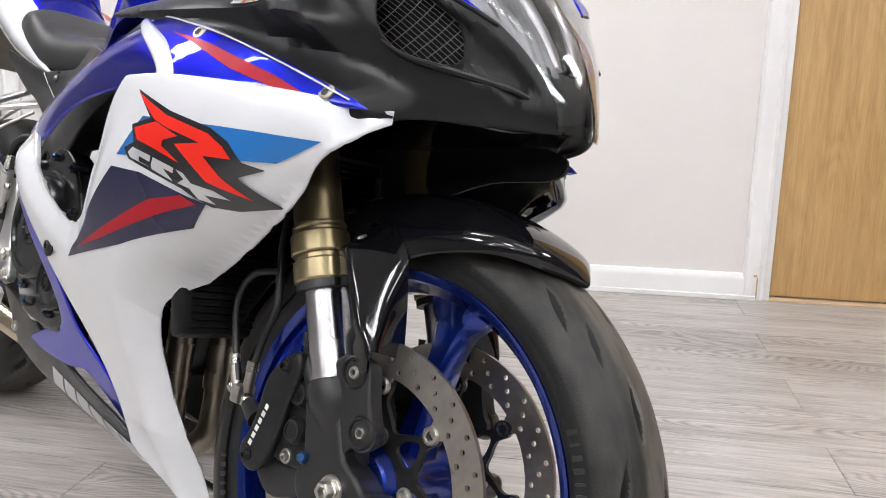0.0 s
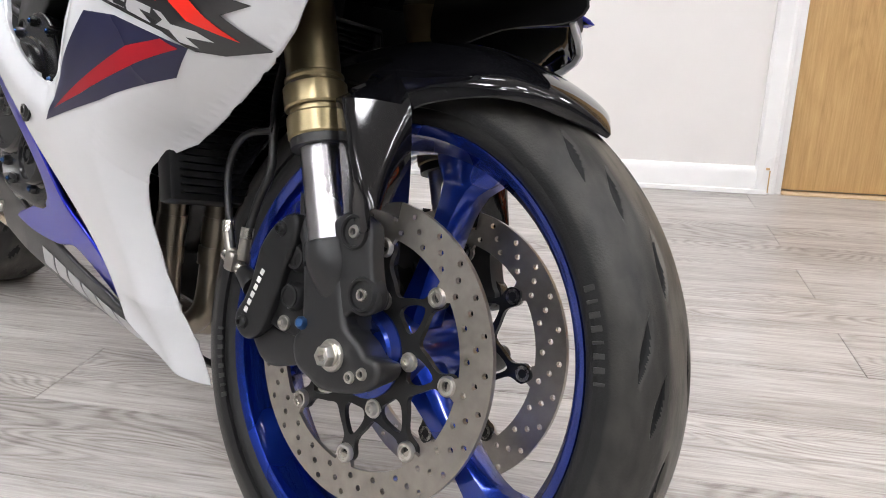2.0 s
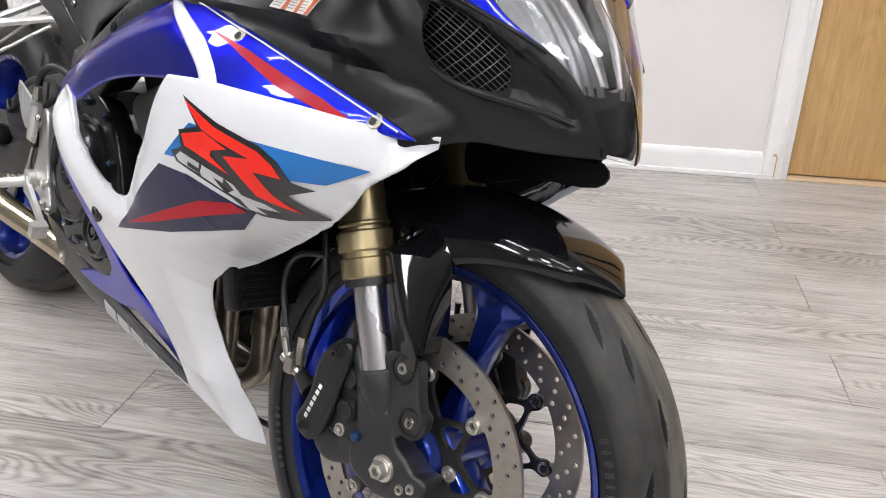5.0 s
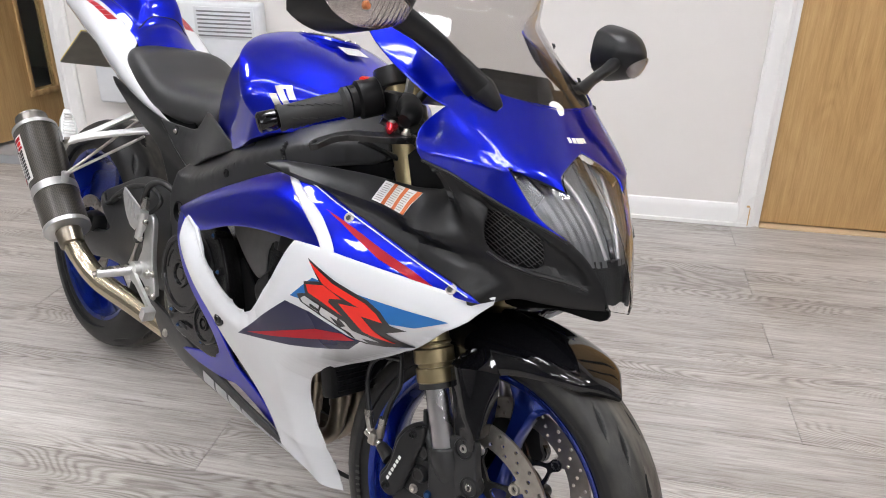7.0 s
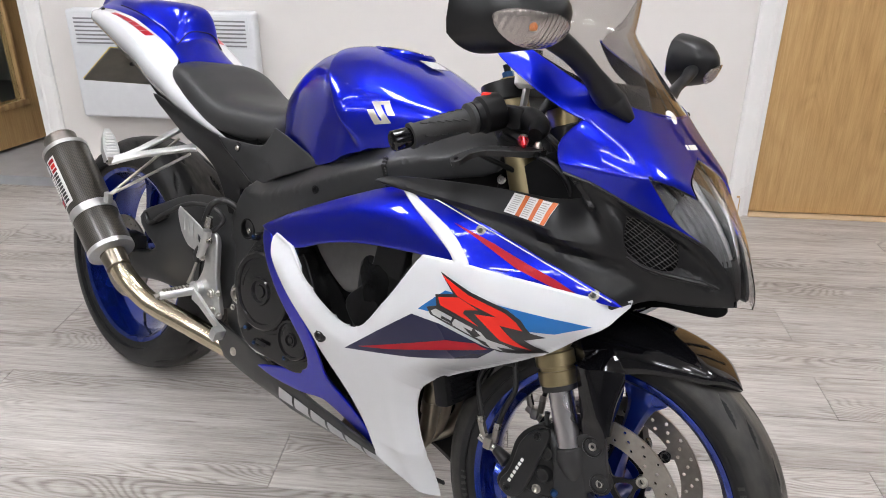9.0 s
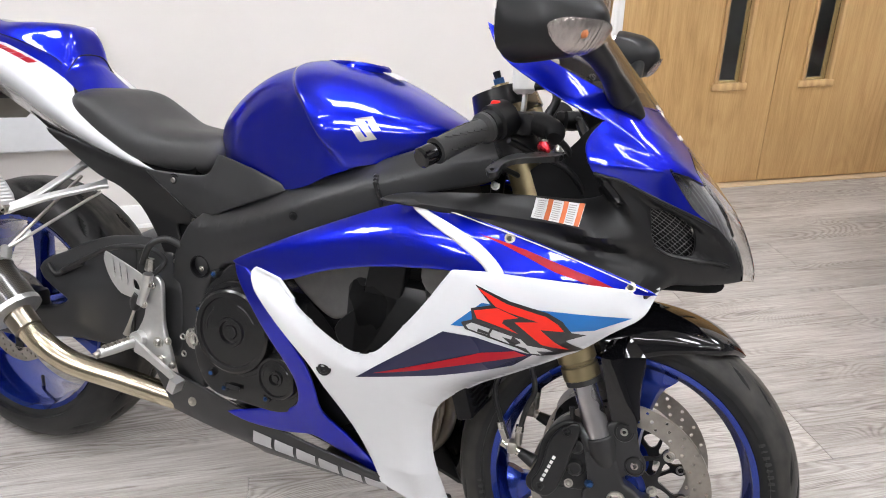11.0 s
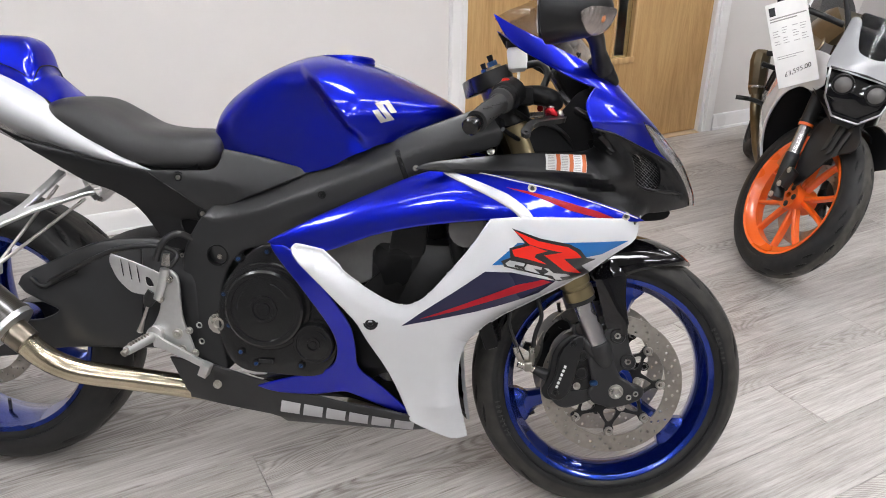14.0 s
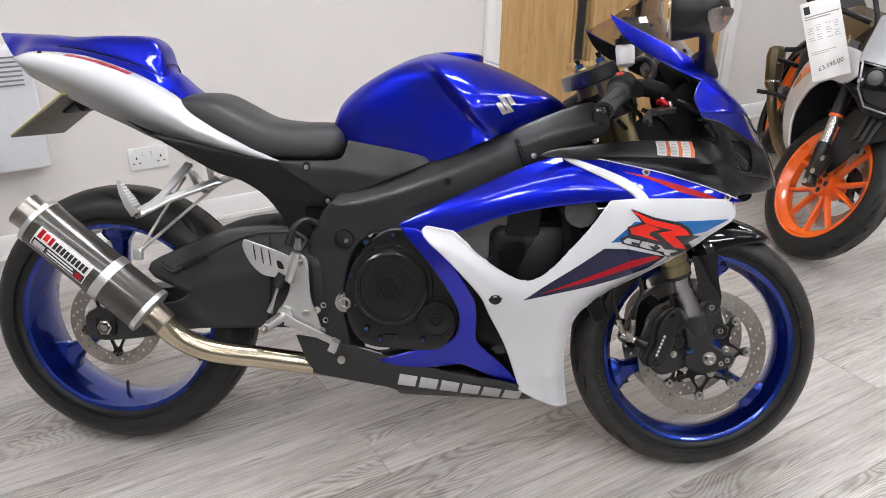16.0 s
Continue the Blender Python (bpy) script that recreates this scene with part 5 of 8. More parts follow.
INTAKE = [(0.334, 0.794), (0.334, 0.794), (0.295, 0.788), (0.264, 0.769), (0.266, 0.748), (0.288, 0.724), (0.321, 0.720), (0.356, 0.730), (0.360, 0.754)]
for side in (-1, 1):
    cowl = part("upper_cowl", panel([(0.0, 0.930), (0.0, 0.930), (0.10, 0.936), (0.19, 0.948), (0.27, 0.972), (0.36, 1.014), (0.392, 1.037), (0.392, 1.037), (0.405, 0.99), (0.36, 0.95), (0.31, 0.925), (0.268, 0.914), (0.268, 0.914), (0.322, 0.893), (0.358, 0.872), (0.383, 0.840), (0.383, 0.840), (0.342, 0.831), (0.311, 0.816), (0.274, 0.800), (0.233, 0.785), (0.189, 0.769), (0.189, 0.769), (0.214, 0.783), (0.224, 0.801), (0.210, 0.830), (0.188, 0.854), (0.188, 0.854), (0.147, 0.843), (0.109, 0.830), (0.109, 0.830), (0.085, 0.849), (0.037, 0.870), (0.0, 0.881), (0.0, 0.881)], crested(side), 0.004, 0.005, lip=0.002, smooth=4, inside=True), [BLUE, DARK], BIKE, "pearl blue upper cowl", sharp=50)
    part("air_cowl", panel([(0.385, 0.837), (0.385, 0.837), (0.342, 0.828), (0.311, 0.812), (0.274, 0.796), (0.233, 0.781), (0.184, 0.765), (0.156, 0.738), (0.141, 0.710), (0.135, 0.681), (0.135, 0.681), (0.213, 0.677), (0.287, 0.674), (0.342, 0.672), (0.368, 0.657), (0.368, 0.657), (0.40, 0.68), (0.47, 0.699), (0.55, 0.722), (0.66, 0.746), (0.735, 0.754), (0.735, 0.754), (0.70, 0.768), (0.58, 0.785), (0.44, 0.795), (0.40, 0.815)], duct(side), 0.004, 0.009, lip=0.002, smooth=4, holes=(INTAKE,)), MATT, BIKE, "matt black air intake cowl", sharp=40)
    LAMP_OUT = [(0.0, 0.878), (0.0, 0.878), (0.037, 0.867), (0.084, 0.846), (0.108, 0.827), (0.108, 0.827), (0.147, 0.840), (0.186, 0.851), (0.186, 0.851), (0.207, 0.830), (0.221, 0.801), (0.213, 0.782), (0.182, 0.766), (0.154, 0.738), (0.139, 0.710), (0.133, 0.682), (0.133, 0.682), (0.0, 0.678), (0.0, 0.678)]
    lens = part("headlight", panel(LAMP_OUT, nose(side), 0.003, 0.012, smooth=4), LENS, BIKE, "clear headlight lens over a chrome and black lamp")
    lens.visible_shadow = False
    back = lambda s, z: tuple(Vector(nose(side)(s, z)) - Vector((0.010 + 0.016 * step((0.2 - s) / 0.2) + 0.0007 * math.sin(s * 260 + z * 60) * step((s - 0.09) / 0.02), side * 0.004, 0.0)))
    part("reflector", panel([(0.07, 0.850), (0.108, 0.830), (0.147, 0.842), (0.182, 0.848), (0.204, 0.828), (0.217, 0.800), (0.208, 0.783), (0.178, 0.768), (0.15, 0.735), (0.07, 0.735)], back, 0.003, 0.0035, smooth=1), REFLECTOR, lens, "fluted chrome lamp reflector")
    part("lamp_chin", panel([(0.15, 0.743), (0.137, 0.710), (0.130, 0.686), (0.0, 0.682), (0.0, 0.740), (0.07, 0.743)], back, 0.003, 0.02, smooth=0), DARK, lens)
    part("lamp_bridge", panel([(0.0, 0.874), (0.037, 0.863), (0.068, 0.848), (0.068, 0.745), (0.0, 0.745)], back, 0.003, 0.02, smooth=0), LAMP_GREY, lens)
    part("lamp_rib", tube([back(s, z) for s, z in ((0.069, 0.846), (0.072, 0.82), (0.074, 0.79), (0.072, 0.745))], [0.003, 0.004, 0.005, 0.003], 10), CHROME, lens)
    part("lamp_crest", tube([back(s, z) for s, z in ((0.02, 0.868), (0.018, 0.83), (0.018, 0.79), (0.02, 0.745))], [0.004, 0.007, 0.008, 0.005], 10), GLOSS, lens)
    part("cowl_seam", tube([tuple(Vector(crested(side)(s, z)) + Vector((0.0005, side * 0.0005, 0))) for s, z in ((0.385, 0.8385), (0.364, 0.834), (0.342, 0.8295), (0.311, 0.814), (0.274, 0.798), (0.233, 0.783), (0.21, 0.775), (0.189, 0.767))], 0.0022, 8, 3), MATT, cowl)
    part("lamp_edge", tube([nose(side)(s, z) for s, z in ((0.108, 0.8285), (0.147, 0.8415), (0.187, 0.8525))], 0.0016, 6), DARK, lens)

# ---------------------------------------------------------------- tank, seat, tail
TANK = [  # x, then height and half width at the foot, the knee, the shoulder and the deck's edge, and the top
    (0.512, 0.772, 0.030, 0.785, 0.034, 0.793, 0.032, 0.797, 0.022, 0.800), (0.530, 0.763, 0.052, 0.795, 0.058, 0.820, 0.052, 0.836, 0.036, 0.842), (0.58, 0.752, 0.094, 0.800, 0.092, 0.850, 0.082, 0.878, 0.064, 0.888), (0.654, 0.740, 0.122, 0.800, 0.120, 0.880, 0.108, 0.919, 0.094, 0.932),
    (0.714, 0.732, 0.146, 0.790, 0.142, 0.865, 0.132, 0.926, 0.127, 0.957), (0.750, 0.729, 0.158, 0.790, 0.154, 0.865, 0.144, 0.922, 0.150, 0.962), (0.80, 0.745, 0.172, 0.790, 0.168, 0.865, 0.158, 0.919, 0.156, 0.957), (0.842, 0.768, 0.180, 0.800, 0.178, 0.860, 0.167, 0.912, 0.148, 0.947),
    (0.90, 0.790, 0.170, 0.815, 0.166, 0.862, 0.160, 0.900, 0.130, 0.927), (0.99, 0.826, 0.105, 0.840, 0.112, 0.866, 0.106, 0.877, 0.084, 0.887), (1.03, 0.842, 0.060, 0.848, 0.063, 0.856, 0.058, 0.860, 0.044, 0.864), (1.044, 0.846, 0.020, 0.848, 0.020, 0.850, 0.018, 0.851, 0.012, 0.852)]
FLARE = [  # the same for the flared front half
    (0.70, 0.734, 0.160, 0.795, 0.170, 0.890, 0.170, 0.926, 0.150, 0.954), (0.75, 0.729, 0.178, 0.795, 0.190, 0.893, 0.190, 0.925, 0.164, 0.962), (0.80, 0.745, 0.186, 0.800, 0.202, 0.884, 0.202, 0.922, 0.160, 0.957), (0.842, 0.768, 0.190, 0.810, 0.204, 0.872, 0.205, 0.914, 0.150, 0.947),
    (0.88, 0.786, 0.176, 0.820, 0.183, 0.871, 0.181, 0.905, 0.138, 0.935), (0.922, 0.798, 0.149, 0.825, 0.157, 0.870, 0.155, 0.893, 0.122, 0.919), (0.99, 0.826, 0.105, 0.840, 0.112, 0.866, 0.108, 0.877, 0.084, 0.887), (1.03, 0.842, 0.060, 0.848, 0.063, 0.856, 0.058, 0.860, 0.044, 0.864), (1.044, 0.846, 0.020, 0.848, 0.020, 0.850, 0.018, 0.851, 0.012, 0.852)]
CREST = [(0.70, 0.970), (0.75, 0.925), (0.797, 0.871), (0.851, 0.812), (0.918, 0.752), (0.96, 0.715)]



def section(rows, x, n):
    """One half of the tank's outline at x: straight facets between rounded edges, cut into n even steps."""
    q = [table(rows, x, k) for k in range(1, 10)]
    pts = [Vector((q[1], q[0])), Vector((q[3], q[2])), Vector((q[5], q[4])), Vector((q[7], q[6])), Vector((q[7] * 0.52, q[8] - 0.10 * (q[8] - q[6]))), Vector((0.0, q[8]))]
    for cut in (0.28, 0.27, 0.26):
        out = [pts[0]]
        for a, b in zip(pts, pts[1:]):
            out += [a.lerp(b, cut), a.lerp(b, 1 - cut)]
        pts = out + [pts[-1]]
    far = [0.0]
    for a, b in zip(pts, pts[1:]):
        far.append(far[-1] + (b - a).length)
    out, k = [], 0
    for i in range(n + 1):
        d = far[-1] * i / n
        while k < len(pts) - 2 and far[k + 1] < d:
            k += 1
        out.append(pts[k].lerp(pts[k + 1], (d - far[k]) / max(1e-9, far[k + 1] - far[k])))
    return out


def tank_ring(x, n=96):
    knee, flare, pts = section(TANK, x, n), section(FLARE, max(x, 0.70), n), []
    for i, (a, b) in enumerate(zip(knee, flare)):
        d = x - table(CREST, a.y)
        k = step((d + 0.022) / 0.026) * step((x - 0.70) / 0.03)
        c = a.lerp(b, k)
        pts.append((0.0 if i == n else max(0.0, c.x), c.y))
    return [(x, -a, b) for a, b in pts] + [(x, a, b) for a, b in reversed(pts[:-1])]


xs = [0.512 + (1.044 - 0.512) * i / 190 for i in range(191)]
tank = part("fuel_tank", loft([tank_ring(x) for x in xs]), BLUE, BIKE, "pearl blue fuel tank", sharp=60)
cap = lathe([(0, 0.012), (0.03, 0.011), (0.042, 0.009), (0.046, 0.004), (0.054, 0.003), (0.056, -0.01)], 32)
cap.transform(Matrix.Translation((0.79, 0, 0.951)) @ Matrix.Rotation(radians(90 - 4), 4, "X"))
part("filler_cap", cap, SATIN, tank, "black filler cap ring")
# the silver emblem on the flank
def tank_side(side):
    def f(u, v):
        ring = tank_ring(u)
        n = len(ring) // 2 + 1
        best = min(ring[:n], key=lambda p: abs(p[2] - v))
        lower = [p for p in ring[:n]]
        for a, b in zip(lower, lower[1:]):
            if a[2] <= v <= b[2] and b[2] > a[2]:
                k = (v - a[2]) / (b[2] - a[2])
                return (u, -side * (a[1] + (b[1] - a[1]) * k), v)
        return (u, -side * best[1], v)
    return f


for side in (-1, 1):
    part("emblem", panel([(0.882, 0.869), (0.906, 0.875), (0.923, 0.853), (0.912, 0.851), (0.9005, 0.8675), (0.8965, 0.8665), (0.919, 0.839), (0.895, 0.832), (0.879, 0.855), (0.889, 0.8575), (0.902, 0.840), (0.905, 0.8415)], tank_side(side), 0.001, 0.008, smooth=0, lift=0.0018), NUT, tank, "silver tank emblem")

SEAT = [(0.160, 0.842, 0.815, 0.085), (0.20, 0.856, 0.795, 0.118), (0.25, 0.856, 0.770, 0.127), (0.30, 0.834, 0.745, 0.128), (0.36, 0.806, 0.722, 0.125), (0.43, 0.797, 0.712, 0.115), (0.50, 0.797, 0.712, 0.10), (0.535, 0.79, 0.722, 0.085), (0.55, 0.775, 0.735, 0.06)]


def seat_ring(x):
    top, bot, w = [table(SEAT, x, k) for k in (1, 2, 3)]
    h = top - bot
    half = spline([(w * 0.55, bot), (w * 0.93, bot + h * 0.12), (w, bot + h * 0.42), (w * 0.90, bot + h * 0.78), (w * 0.55, top - h * 0.03), (0, top)], 5)
    return [(x, -p.x, p.y) for p in half] + [(x, p.x, p.y) for p in reversed(half[:-1])]


part("seat", loft([seat_ring(0.160 + 0.390 * i / 40) for i in range(41)]), VINYL, BIKE, "black vinyl rider seat", sharp=60)


TAIL = [  # x, then height and half width at the lower edge, the flank, the shoulder and the upper edge
    (-0.205, 0.918, 0.075, 0.921, 0.080, 0.924, 0.079, 0.926, 0.074), (-0.165, 0.888, 0.096, 0.908, 0.120, 0.926, 0.118, 0.934, 0.100), (-0.13, 0.866, 0.088, 0.900, 0.127, 0.927, 0.126, 0.938, 0.100), (-0.08, 0.838, 0.082, 0.885, 0.131, 0.926, 0.130, 0.937, 0.098), (-0.014, 0.807, 0.079, 0.862, 0.134, 0.914, 0.131, 0.927, 0.092),
    (0.053, 0.778, 0.078, 0.840, 0.135, 0.892, 0.130, 0.905, 0.085), (0.106, 0.754, 0.078, 0.815, 0.136, 0.868, 0.128, 0.882, 0.078), (0.15, 0.742, 0.080, 0.795, 0.136, 0.846, 0.127, 0.858, 0.074), (0.185, 0.734, 0.081, 0.780, 0.135, 0.826, 0.128, 0.838, 0.098), (0.211, 0.730, 0.082, 0.768, 0.134, 0.806, 0.131, 0.816, 0.120),
    (0.265, 0.721, 0.085, 0.748, 0.130, 0.776, 0.130, 0.785, 0.122), (0.32, 0.713, 0.088, 0.732, 0.126, 0.750, 0.127, 0.757, 0.120), (0.38, 0.708, 0.100, 0.715, 0.116, 0.721, 0.118, 0.725, 0.114), (0.406, 0.709, 0.108, 0.711, 0.111, 0.713, 0.112, 0.714, 0.110)]


def tail(side):
    """The tail's flank: u along it, v from its lower edge at 0 to its upper edge at 1."""
    def f(u, v):
        q = [table(TAIL, u, k) for k in range(1, 9)]
        pts = [Vector((q[2 * i + 1], q[2 * i])) for i in range(4)]
        pts = [pts[0] * 2 - pts[1]] + pts + [pts[3] * 2 - pts[2]]
        x = max(0.0, min(0.9999, v)) * 3
        k = int(x)
        t, (a, b, c, d) = x - k, pts[k:k + 4]
        p = 0.5 * (2 * b + (c - a) * t + (2 * a - 5 * b + 4 * c - d) * t * t + (3 * b - a - 3 * c + d) * t ** 3)
        return (u, side * p.x, p.y)
    return f


def tail_skin(f, x0, x1, nx, v0, v1, nv, lift=0.0, thick=0.004):
    """A thin skin over a stretch of the tail, with how far its paint has faded to silver."""
    bm = shell(lambda v, x: tuple(Vector(f(x, v)) + Vector((0, math.copysign(lift, f(x, 0.5)[1]), lift * 0.8))), [v0 + (v1 - v0) * i / nv for i in range(nv + 1)], [x0 + (x1 - x0) * i / nx for i in range(nx + 1)], thick)
    fade = bm.verts.layers.float.new("fade")
    for v in bm.verts:
        x = v.co.x
        lo, hi = table(TAIL, x, 1), table(TAIL, x, 7)
        edge = 0.74 + 0.10 * step((x - 0.05) / 0.3)
        v[fade] = 1 - step(((v.co.z - lo) / max(0.004, hi - lo) - edge + 0.42) / 0.46)
    return bm


for side in (-1, 1):
    t = part("tail_fairing", tail_skin(tail(side), -0.205, 0.406, 80, 0.0, 1.0, 18), TAIL_PAINT, BIKE, "white tail fairing fading to silver below", sharp=60)
    for k in range(6):
        bm = shell(lambda v, x: tuple(Vector(tail(side)(x, v + 0.10 * (x + 0.064) / 0.144)) + Vector((0, side * 0.0012, 0.001))), [0.755 - 0.008 * k, 0.86], [-0.064 + k * 0.023, -0.064 + k * 0.023 + 0.0205], 0.0006)
        part("red_flash", bm, RED, t)
    part("tail_screw", bolt(Vector(tail(side)(-0.125, 0.86)) + Vector((0, side * 0.001, 0.001)), 0.004, 0.002, (0, side, 0.6)), DARK, t)

COWL = [  # x, height and half width of the edge, height of the middle, how far the pad stands up
    (-0.273, 0.978, 0.006, 0.982, 0.0), (-0.24, 0.955, 0.045, 0.982, 0.1), (-0.205, 0.927, 0.074, 0.982, 0.2), (-0.165, 0.935, 0.100, 0.981, 0.35), (-0.13, 0.939, 0.101, 0.980, 0.5), (-0.08, 0.938, 0.099, 0.977, 0.7), (-0.014, 0.928, 0.093, 0.981, 1.0),
    (0.053, 0.906, 0.086, 0.983, 1.0), (0.085, 0.893, 0.081, 0.981, 1.0), (0.103, 0.884, 0.079, 0.974, 1.0), (0.117, 0.877, 0.078, 0.957, 1.0), (0.126, 0.872, 0.077, 0.926, 0.7), (0.134, 0.868, 0.076, 0.908, 0.1), (0.149, 0.859, 0.076, 0.899, 0.0), (0.172, 0.847, 0.080, 0.878, 0.0), (0.205, 0.826, 0.085, 0.850, 0.0)]


def cowl_ring(x):
    ze, w, zc, pad = [table(COWL, x, k) for k in (1, 2, 3, 4)]
    pad = max(0.0, min(1.0, pad))
    h = zc - ze
    flat = [(1.0, 0.0), (0.9, 0.22), (0.7, 0.52), (0.45, 0.80), (0.22, 0.95), (0.0, 1.0)]
    high = [(1.0, 0.0), (0.88, 0.16), (0.80, 0.26), (0.62, 0.74), (0.42, 0.95), (0.0, 1.0)]
    half = spline([(w * (a + (c - a) * pad), ze + h * (b + (d - b) * pad)) for (a, b), (c, d) in zip(flat, high)], 6)
    return [(x, -p.x, p.y) for p in half] + [(x, p.x, p.y) for p in reversed(half[:-1])]


sc = part("seat_cowl", loft([cowl_ring(-0.273 + 0.478 * i / 110) for i in range(111)]), BLUE, BIKE, "pearl blue single-seat cowl", sharp=60)
for side in (-1, 1):
    part("pad_seam", tube([(x, side * abs(cowl_ring(x)[11][1]) * 1.002, cowl_ring(x)[11][2] + 0.0004) for x in [-0.10 + 0.215 * i / 12 for i in range(13)]], 0.0012, 6, 2), DARK, sc)
part("pad_seam", tube([Vector(cowl_ring(0.128)[k]) + Vector((0.001, 0, 0.0006)) for k in range(9, len(cowl_ring(0.128)) - 9)], 0.0013, 6, 2), DARK, sc)

# the under-tray and the number plate
UNDER = [(-0.17, 0.915, 0.90, 0.05), (0.0, 0.88, 0.82, 0.095), (0.15, 0.82, 0.745, 0.11), (0.35, 0.78, 0.70, 0.11), (0.5, 0.74, 0.66, 0.10)]
rings = []
for i in range(16):
    x = -0.17 + 0.67 * i / 15
    top, bot, w = [table(UNDER, x, k) for k in (1, 2, 3)]
    rings.append([(x, -w, top), (x, -w * 0.9, bot), (x, w * 0.9, bot), (x, w, top)])
part("under_tray", loft(rings), DARK, BIKE)

# black side cover under the seat
COVER_OUT = [(0.401, 0.7135), (0.401, 0.7135), (0.463, 0.715), (0.533, 0.719), (0.553, 0.735), (0.560, 0.762), (0.560, 0.762), (0.66, 0.749), (0.751, 0.731), (0.751, 0.731), (0.651, 0.688), (0.543, 0.640), (0.533, 0.636), (0.504, 0.649), (0.470, 0.6715), (0.436, 0.691)]
STRUT_OUT = [(0.123, 0.764), (0.123, 0.764), (0.24, 0.742), (0.325, 0.722), (0.401, 0.711), (0.436, 0.688), (0.470, 0.668), (0.504, 0.645), (0.533, 0.631), (0.533, 0.631), (0.515, 0.607), (0.493, 0.563), (0.478, 0.508), (0.478, 0.508), (0.456, 0.518), (0.442, 0.532), (0.414, 0.581), (0.373, 0.633), (0.319, 0.668), (0.263, 0.685), (0.202, 0.718)]
POCKET = [(0.460, 0.612), (0.506, 0.613), (0.500, 0.598), (0.484, 0.552), (0.473, 0.570)]
for side in (-1, 1):
    surf = lambda u, v: (u, side * (0.108 + 0.05 * step((u - 0.5) / 0.25) + 0.26 * max(0, min(0.06, v - 0.63 + 0.25 * (u - 0.40))) - 0.35 * max(0, v - 0.715 + 0.12 * (u - 0.4))), v)
    inset = lambda d: (lambda u, v: (u, surf(u, v)[1] - side * d, v))
    cov = part("side_cover", panel(COVER_OUT, inset(-0.001), 0.005, 0.010, lip=0.003, smooth=3), FRAME, BIKE, "matt black side cover under the seat", sharp=50)
    strut = part("subframe", panel(STRUT_OUT, inset(0.004), 0.006, 0.008, lip=0.003, smooth=3, holes=(POCKET,)), MATT, BIKE, "black cast subframe rail", sharp=50)
    part("pocket", panel([(0.45, 0.62), (0.515, 0.62), (0.505, 0.59), (0.49, 0.54), (0.465, 0.55)], inset(0.016), 0.003, 0.02), DARK, strut)
    # dark sheet set behind the cover's gap so it reads as shade
    part("gap_shade_sheet", panel([(0.50, 0.60), (0.53, 0.66), (0.75, 0.75), (0.76, 0.71), (0.56, 0.62)], inset(0.03), 0.003, 0.02), DARK, strut)
    part("cover_edge", tube([inset(-0.002)(u, v) for u, v in ((0.403, 0.712), (0.436, 0.6898), (0.470, 0.6698), (0.504, 0.647), (0.531, 0.634))], 0.0012, 6, 4), SATIN, cov)
    for u, v in ((0.468, 0.703), (0.515, 0.6285), (0.466, 0.536)):
        on = surf(u, v)
        part("bolt_cup", bolt((u, on[1] - side * 0.001, v), 0.0095, 0.003, (0, side, 0)), DARK, cov)
        part("cover_bolt", bolt((u, on[1] + side * 0.001, v), 0.0055, 0.004, (0, side, 0)), STEEL, cov)

# ---------------------------------------------------------------- frame, engine
FRAME_OUT = [(0.548, 0.650), (0.548, 0.650), (0.548, 0.650), (0.755, 0.733), (0.875, 0.779), (1.027, 0.842), (1.10, 0.856), (1.12, 0.80), (1.013, 0.765), (0.961, 0.728), (0.854, 0.672), (0.746, 0.615), (0.68, 0.580), (0.623, 0.572), (0.573, 0.527), (0.552, 0.453), (0.552, 0.374), (0.566, 0.302), (0.566, 0.302), (0.497, 0.310), (0.478, 0.398), (0.475, 0.514), (0.505, 0.592)]


def spar(side):
    return lambda u, v: (u, side * (table([(0.45, 0.128), (0.55, 0.148), (0.70, 0.178), (0.80, 0.188), (0.95, 0.172), (1.12, 0.12)], u) - 0.75 * max(0, v - table([(0.45, 0.66), (0.55, 0.625), (0.7, 0.667), (0.85, 0.733), (1.0, 0.795), (1.12, 0.83)], u)) - 0.22 * min(0.045, max(0, table([(0.45, 0.56), (0.60, 0.585), (0.7, 0.63), (0.85, 0.69), (1.0, 0.755), (1.12, 0.80)], u) - v))), v)


for side in (-1, 1):
    fr = part("frame_spar", panel(FRAME_OUT, spar(side), 0.05, 0.010, lip=0.006, smooth=4), FRAME, BIKE, "satin black twin-spar frame", sharp=50)
    part("frame_hole", bolt((0.785, side * 0.1895, 0.69), 0.006, 0.002, (0, side, 0)), DARK, fr)
    part("pivot_nut", lathe([(0.0, 0.002), (0.0085, 0.002), (0.0095, 0.010), (0.015, 0.011), (0.017, 0.006), (0.022, 0.005), (0.023, -0.02)], 12, Matrix.Translation((0.561, side * 0.158, 0.407)) @ (Matrix.Rotation(math.pi, 4, "Z") if side < 0 else Matrix.Identity(4))), NUT, fr, "silver swingarm pivot nut")

